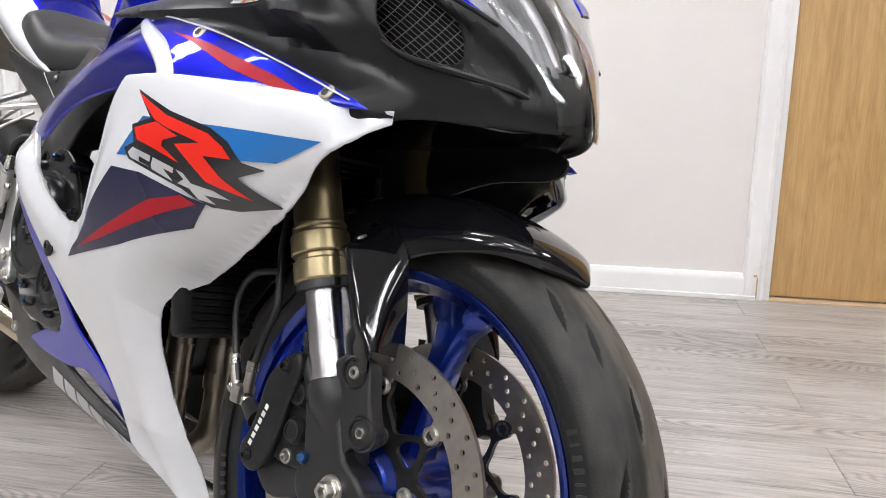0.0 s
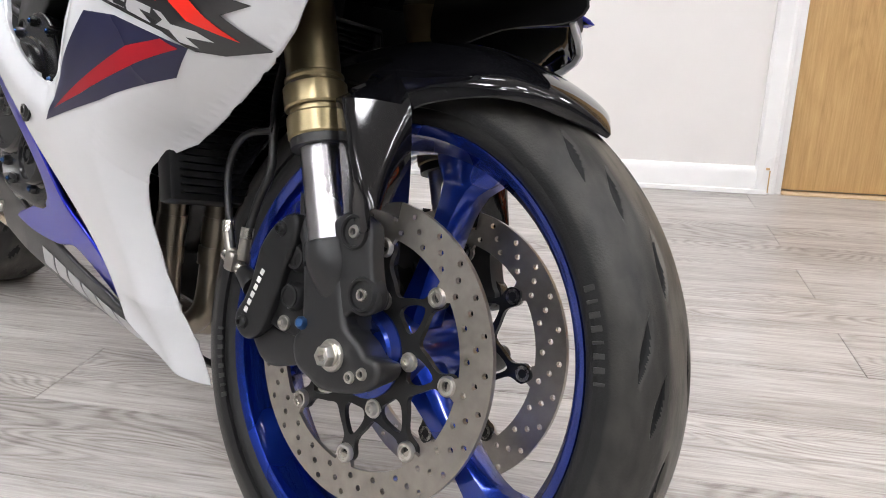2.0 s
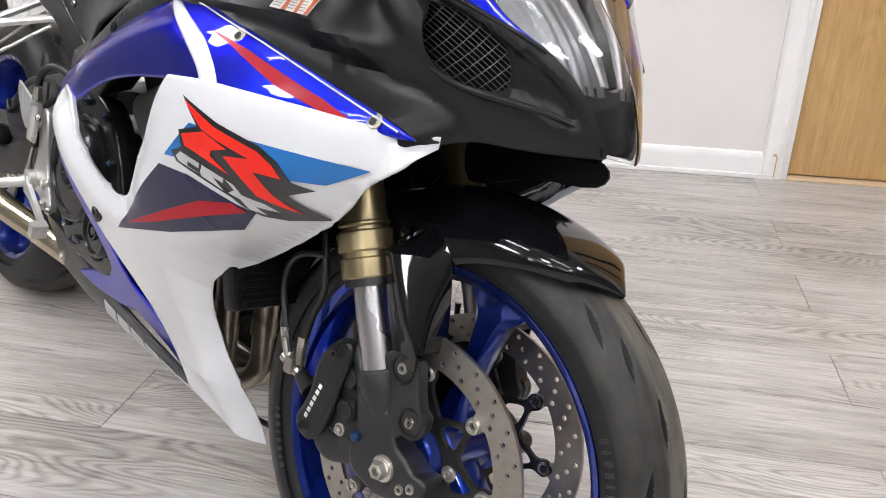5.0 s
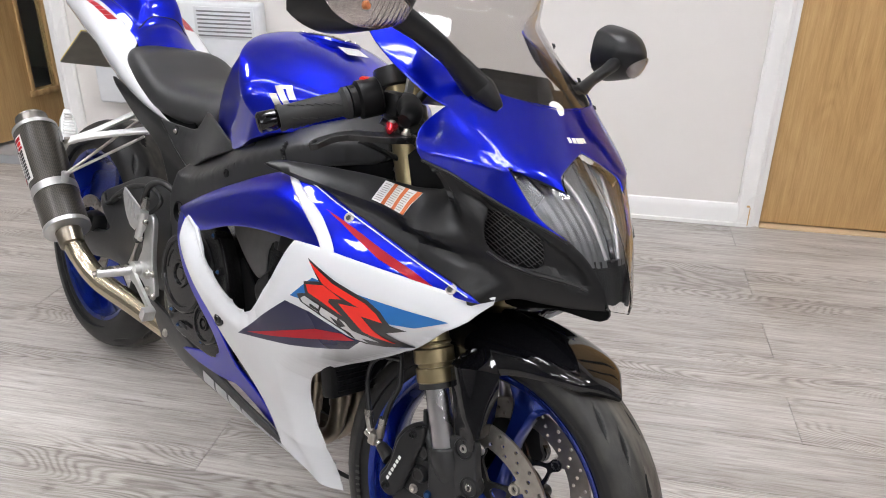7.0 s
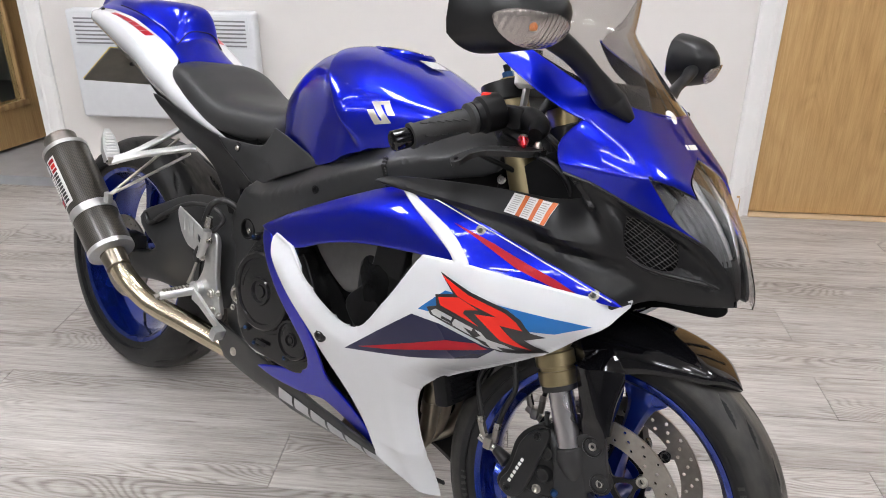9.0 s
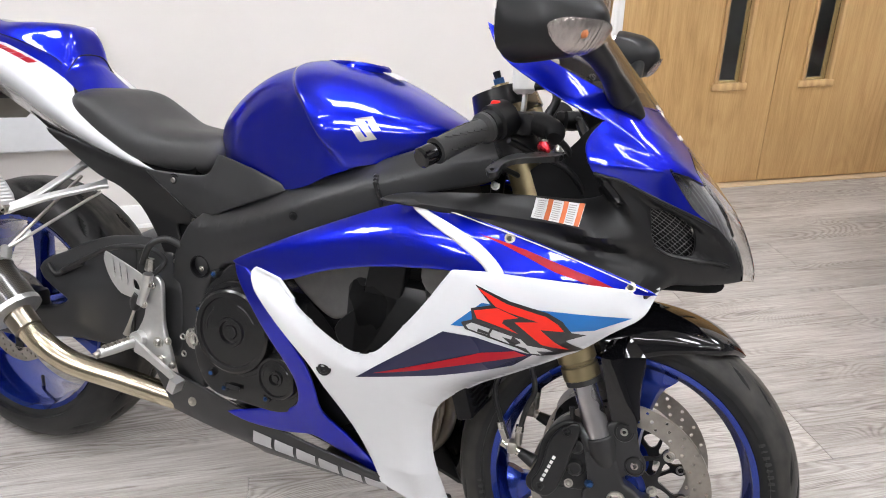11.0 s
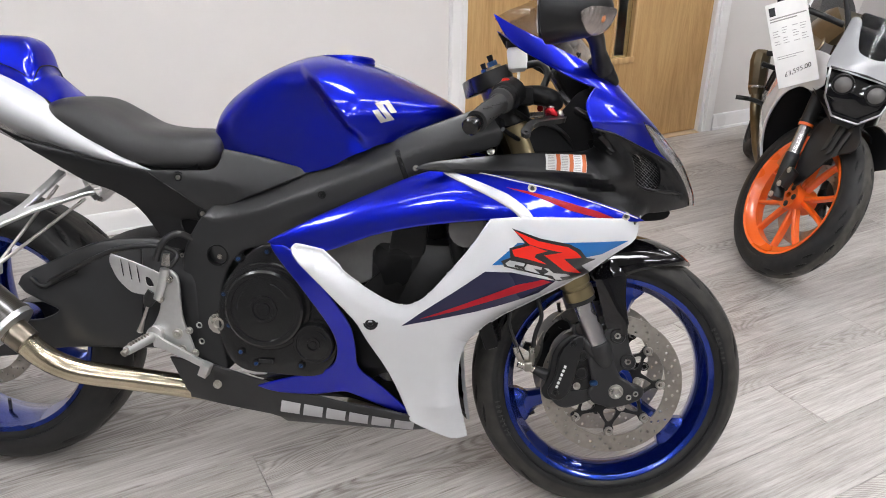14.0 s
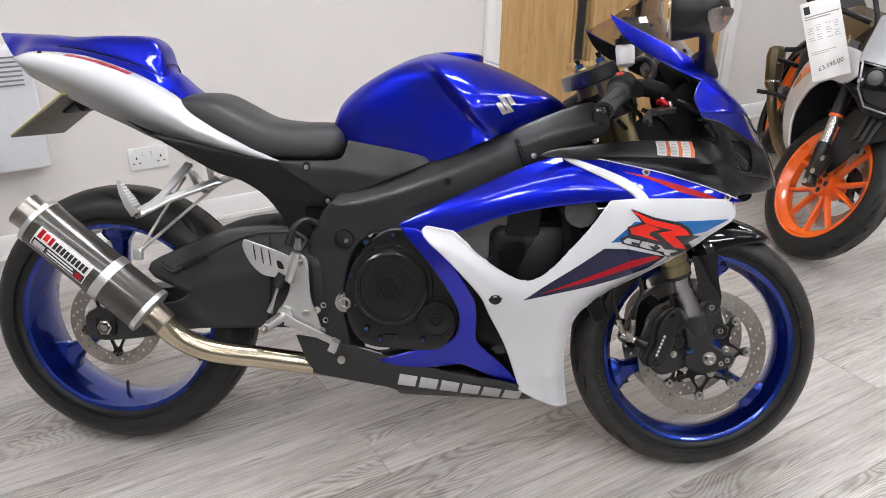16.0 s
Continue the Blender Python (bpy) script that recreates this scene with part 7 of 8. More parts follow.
HEAD = [(-1, 0.05), (-0.72, 0.72), (-0.3, 0.95), (0.15, 1.0), (0.6, 0.82), (0.86, 0.55), (1, 0.1)]
for side in (-1, 1):
    yo = 0.0
    rings = []
    for i in range(17):
        t = i / 16
        cz, bx, h, dpt = head_size(t)
        sec = [(bx, cz - h), (bx - 0.004, cz - h * 0.5), (bx - 0.004, cz + h * 0.5), (bx, cz + h)] + [(bx + dpt * table(HEAD, w), cz + h * w) for w in (0.97, 0.86, 0.7, 0.5, 0.3, 0.1, -0.1, -0.3, -0.5, -0.65, -0.78, -0.9, -0.97)]
        rings.append([(p[0], side * (0.255 + 0.125 * t), p[1]) for p in sec])
    mir = part("mirror", loft(rings), MATT, BIKE, "black fairing mirror with a clear indicator lens", sharp=60)
    glassy = panel([(0.275, 1.000), (0.362, 0.994), (0.366, 1.070), (0.285, 1.080)], lambda u, v: (1.176 + 0.24 * max(0, 0.38 - u), side * u, v), 0.002, 0.05)
    part("mirror_glass", glassy, MIRROR, mir)
    if side > 0:  # this head is folded in towards the screen
        mir.matrix_basis = Matrix.Translation((1.262, 0.265, 1.015)) @ Matrix.Rotation(radians(-14), 4, "Z") @ Matrix.Scale(0.86, 4) @ Matrix.Translation((-1.262, -0.282, -1.022))

    def lens_at(u, v, side=side, off=0.002):
        cz, bx, h, dpt = head_size((u - 0.255) / 0.125)
        return (bx + dpt * table(HEAD, max(-0.98, min(0.98, (v - cz) / h))) + off, side * u, v)

    IND = [(0.373, 1.031), (0.373, 1.021), (0.362, 1.006), (0.340, 0.996), (0.310, 0.997), (0.287, 1.009), (0.290, 1.026), (0.315, 1.038), (0.336, 1.039), (0.360, 1.038)]
    ind = part("indicator", panel(IND, lambda u, v: lens_at(u, v, side, 0.006), 0.002, 0.006, lip=0.001), LENS, mir, "clear ribbed indicator lens")
    ind.visible_shadow = False
    part("indicator_bowl", panel(IND, lambda u, v: lens_at(u, v, side, 0.0025 + 0.0006 * math.sin(u * 1100)), 0.001, 0.0022), RIBBED, mir)
    part("amber_bulb", lathe([(0, 0.006), (0.005, 0.004), (0.007, 0.0), (0.007, -0.006)], 12, Matrix.Translation(Vector(lens_at(0.338, 1.022, side, -0.002))) @ Matrix.Rotation(radians(-90), 4, "Z")), BULB, mir)
    part("stalk", tube([(1.262, side * (0.282 + yo), 1.022), (1.285, side * (0.235 + yo * 0.8), 1.000), (1.298, side * (0.19 + yo * 0.6), 0.975), (1.312, side * (0.150 + yo * 0.3), 0.945)], [0.020, 0.016, 0.015, 0.022], 16, flat=0.75), MATT, mir)
    part("stalk_foot", tube([(1.288, side * (0.160 + yo * 0.3), 0.962), (1.318, side * (0.142 + yo * 0.3), 0.942), (1.342, side * (0.128 + yo * 0.2), 0.922)], [0.010, 0.019, 0.006], 14), MATT, mir)

# ---------------------------------------------------------------- handlebars and controls
for side in (-1, 1):
    g0, g1 = Vector((1.126, side * 0.212, 0.884)), Vector((1.085, side * 0.302, 0.847))
    bar = part("handlebar", tube([(1.128, side * 0.112, 0.893), (1.132, side * 0.16, 0.893), tuple(g0), tuple(g1)], 0.011, 14), SATIN, BIKE, "black clip-on handlebar")
    grip = part("grip", tube([tuple(g0.lerp(g1, t)) for t in (0, 0.06, 0.12, 0.9, 0.95, 1.0)], [0.024, 0.024, 0.0180, 0.0175, 0.0195, 0.0195], 24, smooth=False), GRIP, bar, "ribbed black rubber grip")
    d = (g1 - g0).normalized()
    for k in range(6):
        for a in (0.2, 1.4, 2.6, 3.9, 5.1):
            c = g0.lerp(g1, 0.2 + 0.12 * k)
            o = d.orthogonal().normalized()
            n = (o * math.cos(a + k * 0.15) + d.cross(o) * math.sin(a + k * 0.15))
            rib = tube([tuple(c + n * 0.0178 - d * 0.005), tuple(c + n * 0.0178 + d * 0.005 + d.cross(n) * 0.005)], 0.0012, 5, smooth=False)
            part("rib", rib, GRIP, bar)
    part("bar_end", tube([tuple(g1), tuple(g1.lerp(g0, -0.05)), tuple(g1 + d * 0.028), tuple(g1 + d * 0.031)], [0.013, 0.0155, 0.0155, 0.012], 24, smooth=False), GLOSS, bar, "gloss black bar end")
    s0 = Vector((1.138, side * 0.19, 0.853))
    part("throttle_tube", tube([tuple(g0 - d * 0.002), tuple(g0 - d * 0.012)], 0.024, 24, smooth=False), DARK, bar)
    part("switch_box", tube([tuple(g0 - d * 0.012), tuple(g0 - d * 0.016), tuple(g0 - d * 0.046), tuple(g0 - d * 0.050)], [0.024, 0.029, 0.029, 0.022], 20, smooth=False), DARK, bar, "black switch housing")
    if side < 0:
        part("kill_switch", box(1.131, -0.187, 0.917, 0.016, 0.024, 0.016, 0.005), BRIGHT_RED, bar, "red stop switch")
    part("lever_clamp", box(1.165, side * 0.155, 0.893, 0.045, 0.034, 0.036, 0.009), DARK, bar)
    part("master_cylinder", tube([(1.165, side * 0.135, 0.895), (1.195, side * 0.155, 0.895), (1.222, side * 0.175, 0.888), (1.228, side * 0.192, 0.878)], [0.017, 0.019, 0.017, 0.011], 16), DARK, bar)
    LEVER = [(1.226, 0.178), (1.206, 0.218), (1.188, 0.243), (1.174, 0.266), (1.165, 0.288), (1.163, 0.300), (1.171, 0.308), (1.179, 0.301), (1.180, 0.281), (1.194, 0.262), (1.222, 0.247), (1.241, 0.226), (1.247, 0.188), (1.238, 0.176)]
    ring = lambda x, y, r: [(x + r * math.cos(a), y + r * math.sin(a)) for a in (k * math.pi / 4 for k in range(8))]
    blade = lambda u, v: (u, side * v, 0.858 + 0.05 * max(0.0, 0.222 - v) - 0.48 * soft(v - 0.248, 0.02))
    lever = part("lever", panel(LEVER, blade, 0.008, 0.004, lip=0.001, smooth=2, holes=(ring(1.200, 0.235, 0.0028), ring(1.2085, 0.228, 0.0026), ring(1.216, 0.2205, 0.0022), ring(1.171, 0.299, 0.0042))), SATIN, bar, "short black drilled lever")
    part("adjuster", tube([(1.212, side * 0.196, 0.866), (1.217, side * 0.205, 0.868), (1.223, side * 0.212, 0.864), (1.228, side * 0.217, 0.861)], [0.008, 0.0085, 0.006, 0.003], 12, smooth=False), RED_ANOD, bar, "red anodised lever adjuster")
    part("adjuster_screw", bolt((1.217, side * 0.205, 0.8755), 0.004, 0.0015, (0, 0, 1)), NUT, bar)
    part("pivot_screw", bolt((1.235, side * 0.191, 0.862), 0.0055, 0.007, (0, 0, 1)), NUT, bar)
    # fork top, cap, clamp
    part("bar_clamp", steer(tube([tuple(on_fork(side * 0.104, q)) for q in (0.592, 0.596, 0.640, 0.644)], [0.031, 0.035, 0.035, 0.031], 24, smooth=False)), SATIN, bar, "black clamp round the fork tube")
    cap0 = on_fork(side * 0.100, 0.695)
    part("fork_cap", steer(tube([tuple(cap0), tuple(cap0 + FORK * 0.006), tuple(cap0 + FORK * 0.008), tuple(cap0 + FORK * 0.018)], [0.0275, 0.0255, 0.016, 0.015], 20, smooth=False)), GOLD, BIKE, "anodised fork cap")
    part("preload", steer(tube([tuple(cap0 + FORK * 0.018), tuple(cap0 + FORK * 0.028)], 0.010, 6, smooth=False)), BLUE_ANOD, BIKE)
    part("adjuster_screw", steer(tube([tuple(cap0 + FORK * 0.026), tuple(cap0 + FORK * 0.040)], [0.005, 0.0065], 12, smooth=False)), DARK, BIKE)
# top yoke and dash
part("top_yoke", steer(panel([(-0.135, 0.0), (-0.10, 0.035), (0.10, 0.035), (0.135, 0.0), (0.11, -0.04), (0.0, -0.055), (-0.11, -0.04)], lambda u, v: tuple(on_fork(u, 0.675, v - 0.008)), 0.028, 0.05, lip=0.004)), SATIN, BIKE, "satin black top yoke")
part("bottom_yoke", steer(panel([(-0.14, 0.0), (-0.10, 0.04), (0.10, 0.04), (0.14, 0.0), (0.11, -0.04), (0.0, -0.06), (-0.11, -0.04)], lambda u, v: tuple(on_fork(u, 0.43, v - 0.012)), 0.03, 0.05, lip=0.004)), SATIN, BIKE, "black bottom yoke")
dash = part("instrument_panel", box(0, 0, 0, 0.05, 0.19, 0.085, 0.015), DARK, BIKE, "black instrument panel behind the screen")
dash.matrix_basis = pose(1.262, 0, 0.925, 0, -35, 0)
part("dial", lathe([(0, 0.004), (0.034, 0.004), (0.038, 0.0), (0.038, -0.004)], 32, Matrix.Translation((-0.026, -0.02, 0.004)) @ Matrix.Rotation(radians(90), 4, "Z")), SATIN, dash)
part("dash_stay", tube([(1.24, -0.08, 0.90), (1.27, -0.12, 0.87), (1.33, -0.15, 0.84)], 0.008, 8), SATIN, BIKE)
# fluid bottle and its hose
res = part("fluid_bottle", tube([(1.154, -0.122, 0.938), (1.153, -0.122, 0.944), (1.149, -0.120, 0.978), (1.148, -0.120, 0.985)], [0.012, 0.019, 0.020, 0.017], 20, smooth=False), PAPER, BIKE, "translucent white brake fluid bottle")
part("bottle_cap", tube([(1.148, -0.120, 0.984), (1.147, -0.120, 0.996)], 0.0205, 20, smooth=False), DARK, res)
part("bottle_hose", tube([(1.165, -0.122, 0.950), (1.195, -0.125, 0.955), (1.21, -0.135, 0.935), (1.20, -0.145, 0.905)], 0.007, 10), HOSE, res)
part("bottle_stay", box(1.155, -0.122, 0.920, 0.006, 0.014, 0.045, 0.001), ALU, res)
part("inner_cowl", panel([(1.17, 0.775), (1.30, 0.785), (1.345, 0.83), (1.315, 0.905), (1.275, 0.905), (1.235, 0.86), (1.18, 0.82)], lambda u, v: (u, -0.125, v), 0.006, 0.05), DARK, BIKE, "dark inner cowl behind the lamps")
for pts, r in (([(1.19, -0.15, 0.885), (1.22, -0.14, 0.875), (1.24, -0.12, 0.85), (1.24, -0.10, 0.80), (1.225, -0.08, 0.74)], 0.0055),
               ([(1.15, -0.165, 0.865), (1.175, -0.13, 0.85), (1.20, -0.10, 0.83), (1.215, -0.07, 0.76)], 0.005),
               ([(1.13, -0.185, 0.83), (1.16, -0.13, 0.81), (1.20, -0.09, 0.79), (1.215, -0.06, 0.72)], 0.0045),
               ([(1.15, 0.17, 0.87), (1.19, 0.13, 0.90), (1.22, 0.10, 0.87), (1.215, 0.07, 0.80)], 0.005),
               ([(1.19, -0.15, 0.85), (1.24, -0.13, 0.83), (1.27, -0.12, 0.79), (1.27, -0.11, 0.73)], 0.005)):
    part("cable", tube(pts, r, 8), HOSE, BIKE)

# brake hoses down to the calipers
for side in (-1, 1):
    b = lambda u, y, v: tuple(beside(side, u, y, v))
    one = part("brake_hose", steer(tube([b(-0.178, 0.094, 0.050), b(-0.177, 0.093, 0.080), b(-0.172, 0.092, 0.115), b(-0.162, 0.091, 0.150), b(-0.173, 0.088, 0.190), b(-0.189, 0.080, 0.240), b(-0.200, 0.062, 0.330)], 0.0048, 10)), HOSE, BIKE, "black brake hose")
    two = part("brake_hose", steer(tube([b(-0.197, 0.095, 0.056), b(-0.216, 0.095, 0.096), b(-0.229, 0.094, 0.132), b(-0.226, 0.094, 0.163), b(-0.206, 0.094, 0.183), b(-0.171, 0.090, 0.192)], 0.0042, 10)), HOSE, BIKE, "black brake hose")
    for hose, u, lean_ in ((one, -0.178, 0.0), (two, -0.197, -0.5)):
        part("hose_ferrule", steer(tube([b(u, 0.0945, 0.048), b(u + lean_ * 0.024, 0.0945, 0.072)], 0.0066, 10, smooth=False)), STEEL, hose)
        part("ferrule_collar", steer(tube([b(u + lean_ * 0.024, 0.0945, 0.072), b(u + lean_ * 0.032, 0.0945, 0.084)], 0.0072, 10, smooth=False)), NUT, hose)

# ---------------------------------------------------------------- tank fittings
part("cap_ring", lathe([(0.044, 0.010), (0.058, 0.010), (0.062, 0.006), (0.062, -0.004), (0.044, -0.004)], 40, Matrix.Translation((0.79, 0, 0.949)) @ Matrix.Rotation(radians(90 - 3), 4, "X"), closed=True), BLUE, tank)
for k in range(8):
    a = 2 * math.pi * k / 8
    part("cap_screw", bolt((0.79 + 0.05 * math.cos(a), 0.05 * math.sin(a), 0.9595 - 0.002 * math.cos(a)), 0.0028, 0.002, (0, 0, 1)), NUT, tank)
part("fuel_label", box(0, 0, 0, 0.034, 0.05, 0.0006), GREY_FILM, tank).matrix_basis = pose(0.872, -0.006, 0.9435, 0, 17, 0)
part("tank_rubber", box(0.805, -0.150, 0.752, 0.05, 0.03, 0.012, 0.004), HOSE, tank)

# ---------------------------------------------------------------- number plate
plate = part("number_plate", box(0.001, 0, 0, 0.0012, 0.227, 0.157, 0.0003), PLATE_YELLOW, BIKE, "rear number plate with its characters left blank")
plate.matrix_basis = pose(-0.145, 0, 0.80, 0, 52, 0)
part("plate_backing", box(0.0045, 0, 0, 0.004, 0.2265, 0.1565, 0.001), PLATE_BACK, plate, "dull brown plate backing")
part("plate_holder", box(0.010, 0, 0.045, 0.008, 0.07, 0.055, 0.004), DARK, plate, "black plate holder")
part("plate_arm", box(0.02, 0, 0.09, 0.03, 0.06, 0.08, 0.008), DARK, plate)

# ---------------------------------------------------------------- engine and frame details
part("oil_pump_cover", panel([(0.60, 0.325), (0.65, 0.335), (0.72, 0.315), (0.80, 0.305), (0.79, 0.285), (0.70, 0.282), (0.62, 0.295)], lambda u, v: (u, -0.140, v), 0.03, 0.03, lip=0.005), ENGINE, eng, "black lower crankcase")
part("sump_block", box(0.72, -0.06, 0.275, 0.16, 0.12, 0.05, 0.012), ENGINE, eng)
part("bare_case", panel([(0.606, 0.349), (0.634, 0.337), (0.662, 0.342), (0.667, 0.319), (0.657, 0.303), (0.611, 0.307)], lambda u, v: (u, -0.158, v), 0.02, 0.02, lip=0.004, smooth=2), ALU, eng, "bare cast aluminium case corner")
for u, v, r in ((0.628, 0.322, 0.008), (0.650, 0.318, 0.006)):
    part("plug", bolt((u, -0.161, v), r, 0.006), NUT, eng)
part("case_mark", box(0.665, -0.1745, 0.335, 0.03, 0.002, 0.008, 0.0005), SATIN, eng)
# seen through the fairing's window
part("frame_arm", panel([(0.938, 0.70), (0.985, 0.70), (0.981, 0.578), (0.959, 0.529), (0.931, 0.470), (0.900, 0.45), (0.864, 0.49), (0.905, 0.538), (0.918, 0.581)], lambda u, v: (u, -0.15, v), 0.03, 0.03, lip=0.005), SATIN, BIKE, "black engine hanger")
part("throttle_body", panel([(0.76, 0.58), (0.809, 0.605), (0.868, 0.625), (0.915, 0.615), (0.918, 0.575), (0.893, 0.540), (0.864, 0.515), (0.84, 0.513), (0.79, 0.545)], lambda u, v: (u, -0.14, v), 0.05, 0.03, lip=0.008), INNER, eng, "grey cast throttle body")
part("window_hose", tube([(1.09, -0.15, 0.66), (1.05, -0.16, 0.62), (1.06, -0.15, 0.55), (1.04, -0.14, 0.49)], 0.016, 12), HOSE, eng)
part("water_pump", tube([(1.07, -0.19, 0.635), (1.07, -0.14, 0.635)], [0.035, 0.038], 20, smooth=False), INNER, eng)
part("window_grille", panel([(1.035, 0.62), (1.062, 0.60), (1.058, 0.53), (1.02, 0.49), (1.005, 0.50), (1.018, 0.56)], lambda u, v: (u, -0.10, v), 0.004, 0.03), SATIN, eng)
for k in range(9):
    part("grille_rib", box(1.036 - abs(k - 6) * 0.003, -0.104, 0.505 + k * 0.012, 0.034, 0.006, 0.003, 0.001, seg=1), HOSE, eng)
# dark sheet added so no bright wall shows beside the far fork
part("nose_gap_sheet", panel([(1.305, 0.672), (1.40, 0.675), (1.488, 0.668), (1.486, 0.642), (1.40, 0.630), (1.31, 0.605)], lambda u, v: (u, 0.03, v), 0.004, 0.05), DARK, BIKE, "dark sheet added to fill the gap under the nose")
# dark sheet added across the far window in place of the dim interior
part("far_window_sheet", panel([(0.70, 0.62), (0.85, 0.47), (0.97, 0.45), (1.08, 0.52), (1.17, 0.68), (1.0, 0.72), (0.80, 0.68)], lambda u, v: (u, 0.185, v), 0.004, 0.08), DARK, BIKE, "dark sheet added across the far fairing window")
part("hanger_tab", panel([(0.965, 0.545), (0.985, 0.535), (0.955, 0.49), (0.945, 0.47), (0.935, 0.475)], lambda u, v: (u, -0.13, v), 0.01, 0.05), INNER, eng)
# weld seam and holes of the spar
part("weld_seam", tube([spar(-1)(0.928 + 0.028 * t, 0.778 - 0.072 * t) for t in (0, 0.25, 0.5, 0.75, 1)], 0.004, 8, 3), FRAME, BIKE)
for k in range(15):
    t = k / 14
    p = (0.928 + 0.028 * t, 0.778 - 0.072 * t)
    for side in (-1, 1):
        if side < 0:
            q = spar(-1)(*p)
            part("weld_bead", lathe([(0, 0.0048), (0.0035, 0.004), (0.0055, 0)], 8, Matrix.Translation((q[0], q[1] - 0.0005, q[2])) @ Matrix.Rotation(math.pi, 4, "Z")), SATIN, BIKE)
part("headstock_stay", tube([(1.108, -0.058, 0.82), (1.108, -0.062, 0.74)], 0.012, 10), DARK, BIKE)
part("headstock_bolt", bolt((1.107, -0.071, 0.78), 0.0062, 0.005, (0.1, -1, 0.2)), NUT, BIKE)
bolt_spots = [(0.965, 0.748, 0.0045)]
for u, v, r in bolt_spots:
    q = spar(-1)(u, v)
    part("spar_bolt", bolt((q[0], q[1] - 0.001, q[2]), r, 0.004), STEEL, BIKE)
q = spar(-1)(0.557, 0.549)
part("frame_hole", lathe([(0, -0.012), (0.017, -0.012), (0.0195, 0.002), (0.0225, 0.002), (0.0235, -0.01)], 28, Matrix.Translation((q[0], q[1] - 0.004, q[2])) @ Matrix.Rotation(math.pi, 4, "Z")), DARK, BIKE)
part("frame_bolt", bolt((q[0] + 0.005, q[1] - 0.005, q[2] - 0.003), 0.004, 0.002), NUT, BIKE)
for u, v, r in ((0.507, 0.39, 0.006), (0.512, 0.355, 0.006)):
    q = spar(-1)(u, v)
    part("frame_boss", lathe([(0, -0.004), (r * 0.6, -0.004), (r * 0.7, 0.001), (r, 0.002), (r * 1.15, 0.0), (r * 1.15, -0.01)], 20, Matrix.Translation((q[0], q[1] - 0.001, q[2])) @ Matrix.Rotation(math.pi, 4, "Z")), DARK if r > 0.01 else NUT, BIKE)

# ---------------------------------------------------------------- swingarm, silencer label, cables at the back
part("swing_seam", tube([(0.385, -0.131, 0.55), (0.388, -0.134, 0.45), (0.38, -0.131, 0.34)], 0.0022, 6), SATIN, BIKE)
part("rear_hose", tube([(0.17, -0.118, 0.462), (0.24, -0.135, 0.50), (0.33, -0.14, 0.545), (0.42, -0.14, 0.560), (0.47, -0.145, 0.545), (0.455, -0.16, 0.515)], 0.0055, 10), HOSE, BIKE, "black rear brake hose")
part("rear_hose", tube([(0.13, -0.118, 0.47), (0.16, -0.125, 0.455), (0.19, -0.12, 0.47), (0.24, -0.13, 0.495)], 0.0055, 10), HOSE, BIKE, "black rear brake hose")
part("master_hose", tube([(0.435, -0.168, 0.535), (0.45, -0.165, 0.575), (0.475, -0.15, 0.59), (0.50, -0.13, 0.575)], 0.007, 10), HOSE, BIKE)
part("rear_caliper", box(0.085, -0.116, 0.385, 0.06, 0.045, 0.05, 0.014), SATIN, BIKE, "black rear brake caliper")
# label on the silencer: white plate with red and dark bars
axc = (CAN1 - CAN0).normalized()
outc = Vector((0, -1, 0))
upc = axc.cross(outc).normalized()
if upc.z < 0:
    upc = -upc


def can_at(u, v, side=0.0538):
    """On the silencer: u along it from the tail, v round it from the outer side upward."""
    a = v / side
    return tuple(CAN0 + axc * u + (outc * math.cos(a) + upc * math.sin(a)) * (side + 0.0008))


def can_film(name, u0, u1, v0, v1, mat, lift, label=""):
    bm = bmesh.new()
    n = 8
    rows = []
    for i in range(n + 1):
        v = v0 + (v1 - v0) * i / n
        rows.append([bm.verts.new(Vector(can_at(u, v, 0.0538 + lift))) for u in (u0, u1)])
    for A, B in zip(rows, rows[1:]):
        bm.faces.new((A[0], A[1], B[1], B[0]))
    bmesh.ops.recalc_face_normals(bm, faces=bm.faces[:])
    bmesh.ops.solidify(bm, geom=bm.faces[:], thickness=0.0003)
    part(name, bm, mat, can, label)


can_film("label_plate", 0.028, 0.165, -0.028, 0.022, PAPER, 0.0004, "white and red maker's label")
can_film("label_band", 0.030, 0.163, -0.026, -0.006, INK, 0.0008)
can_film("label_red", 0.034, 0.044, -0.002, 0.019, RED, 0.0014)
can_film("label_red", 0.047, 0.058, 0.001, 0.017, BRIGHT_RED, 0.0014)
can_film("label_red", 0.061, 0.069, -0.001, 0.018, RED, 0.0014)
for k in range(9):
    can_film("letter_bar", 0.073 + k * 0.0098, 0.080 + k * 0.0098, -0.001, 0.015, INK, 0.0014)
can_film("label_white", 0.034, 0.062, -0.023, -0.010, GREY_FILM, 0.0014)
for q in range(2):
    can_film("print_line", 0.068, 0.135 + 0.004 * q, -0.013 - q * 0.008, -0.009 - q * 0.008, PAPER, 0.0014)
can_film("label_flag", 0.143, 0.158, -0.022, -0.009, RED, 0.0014)

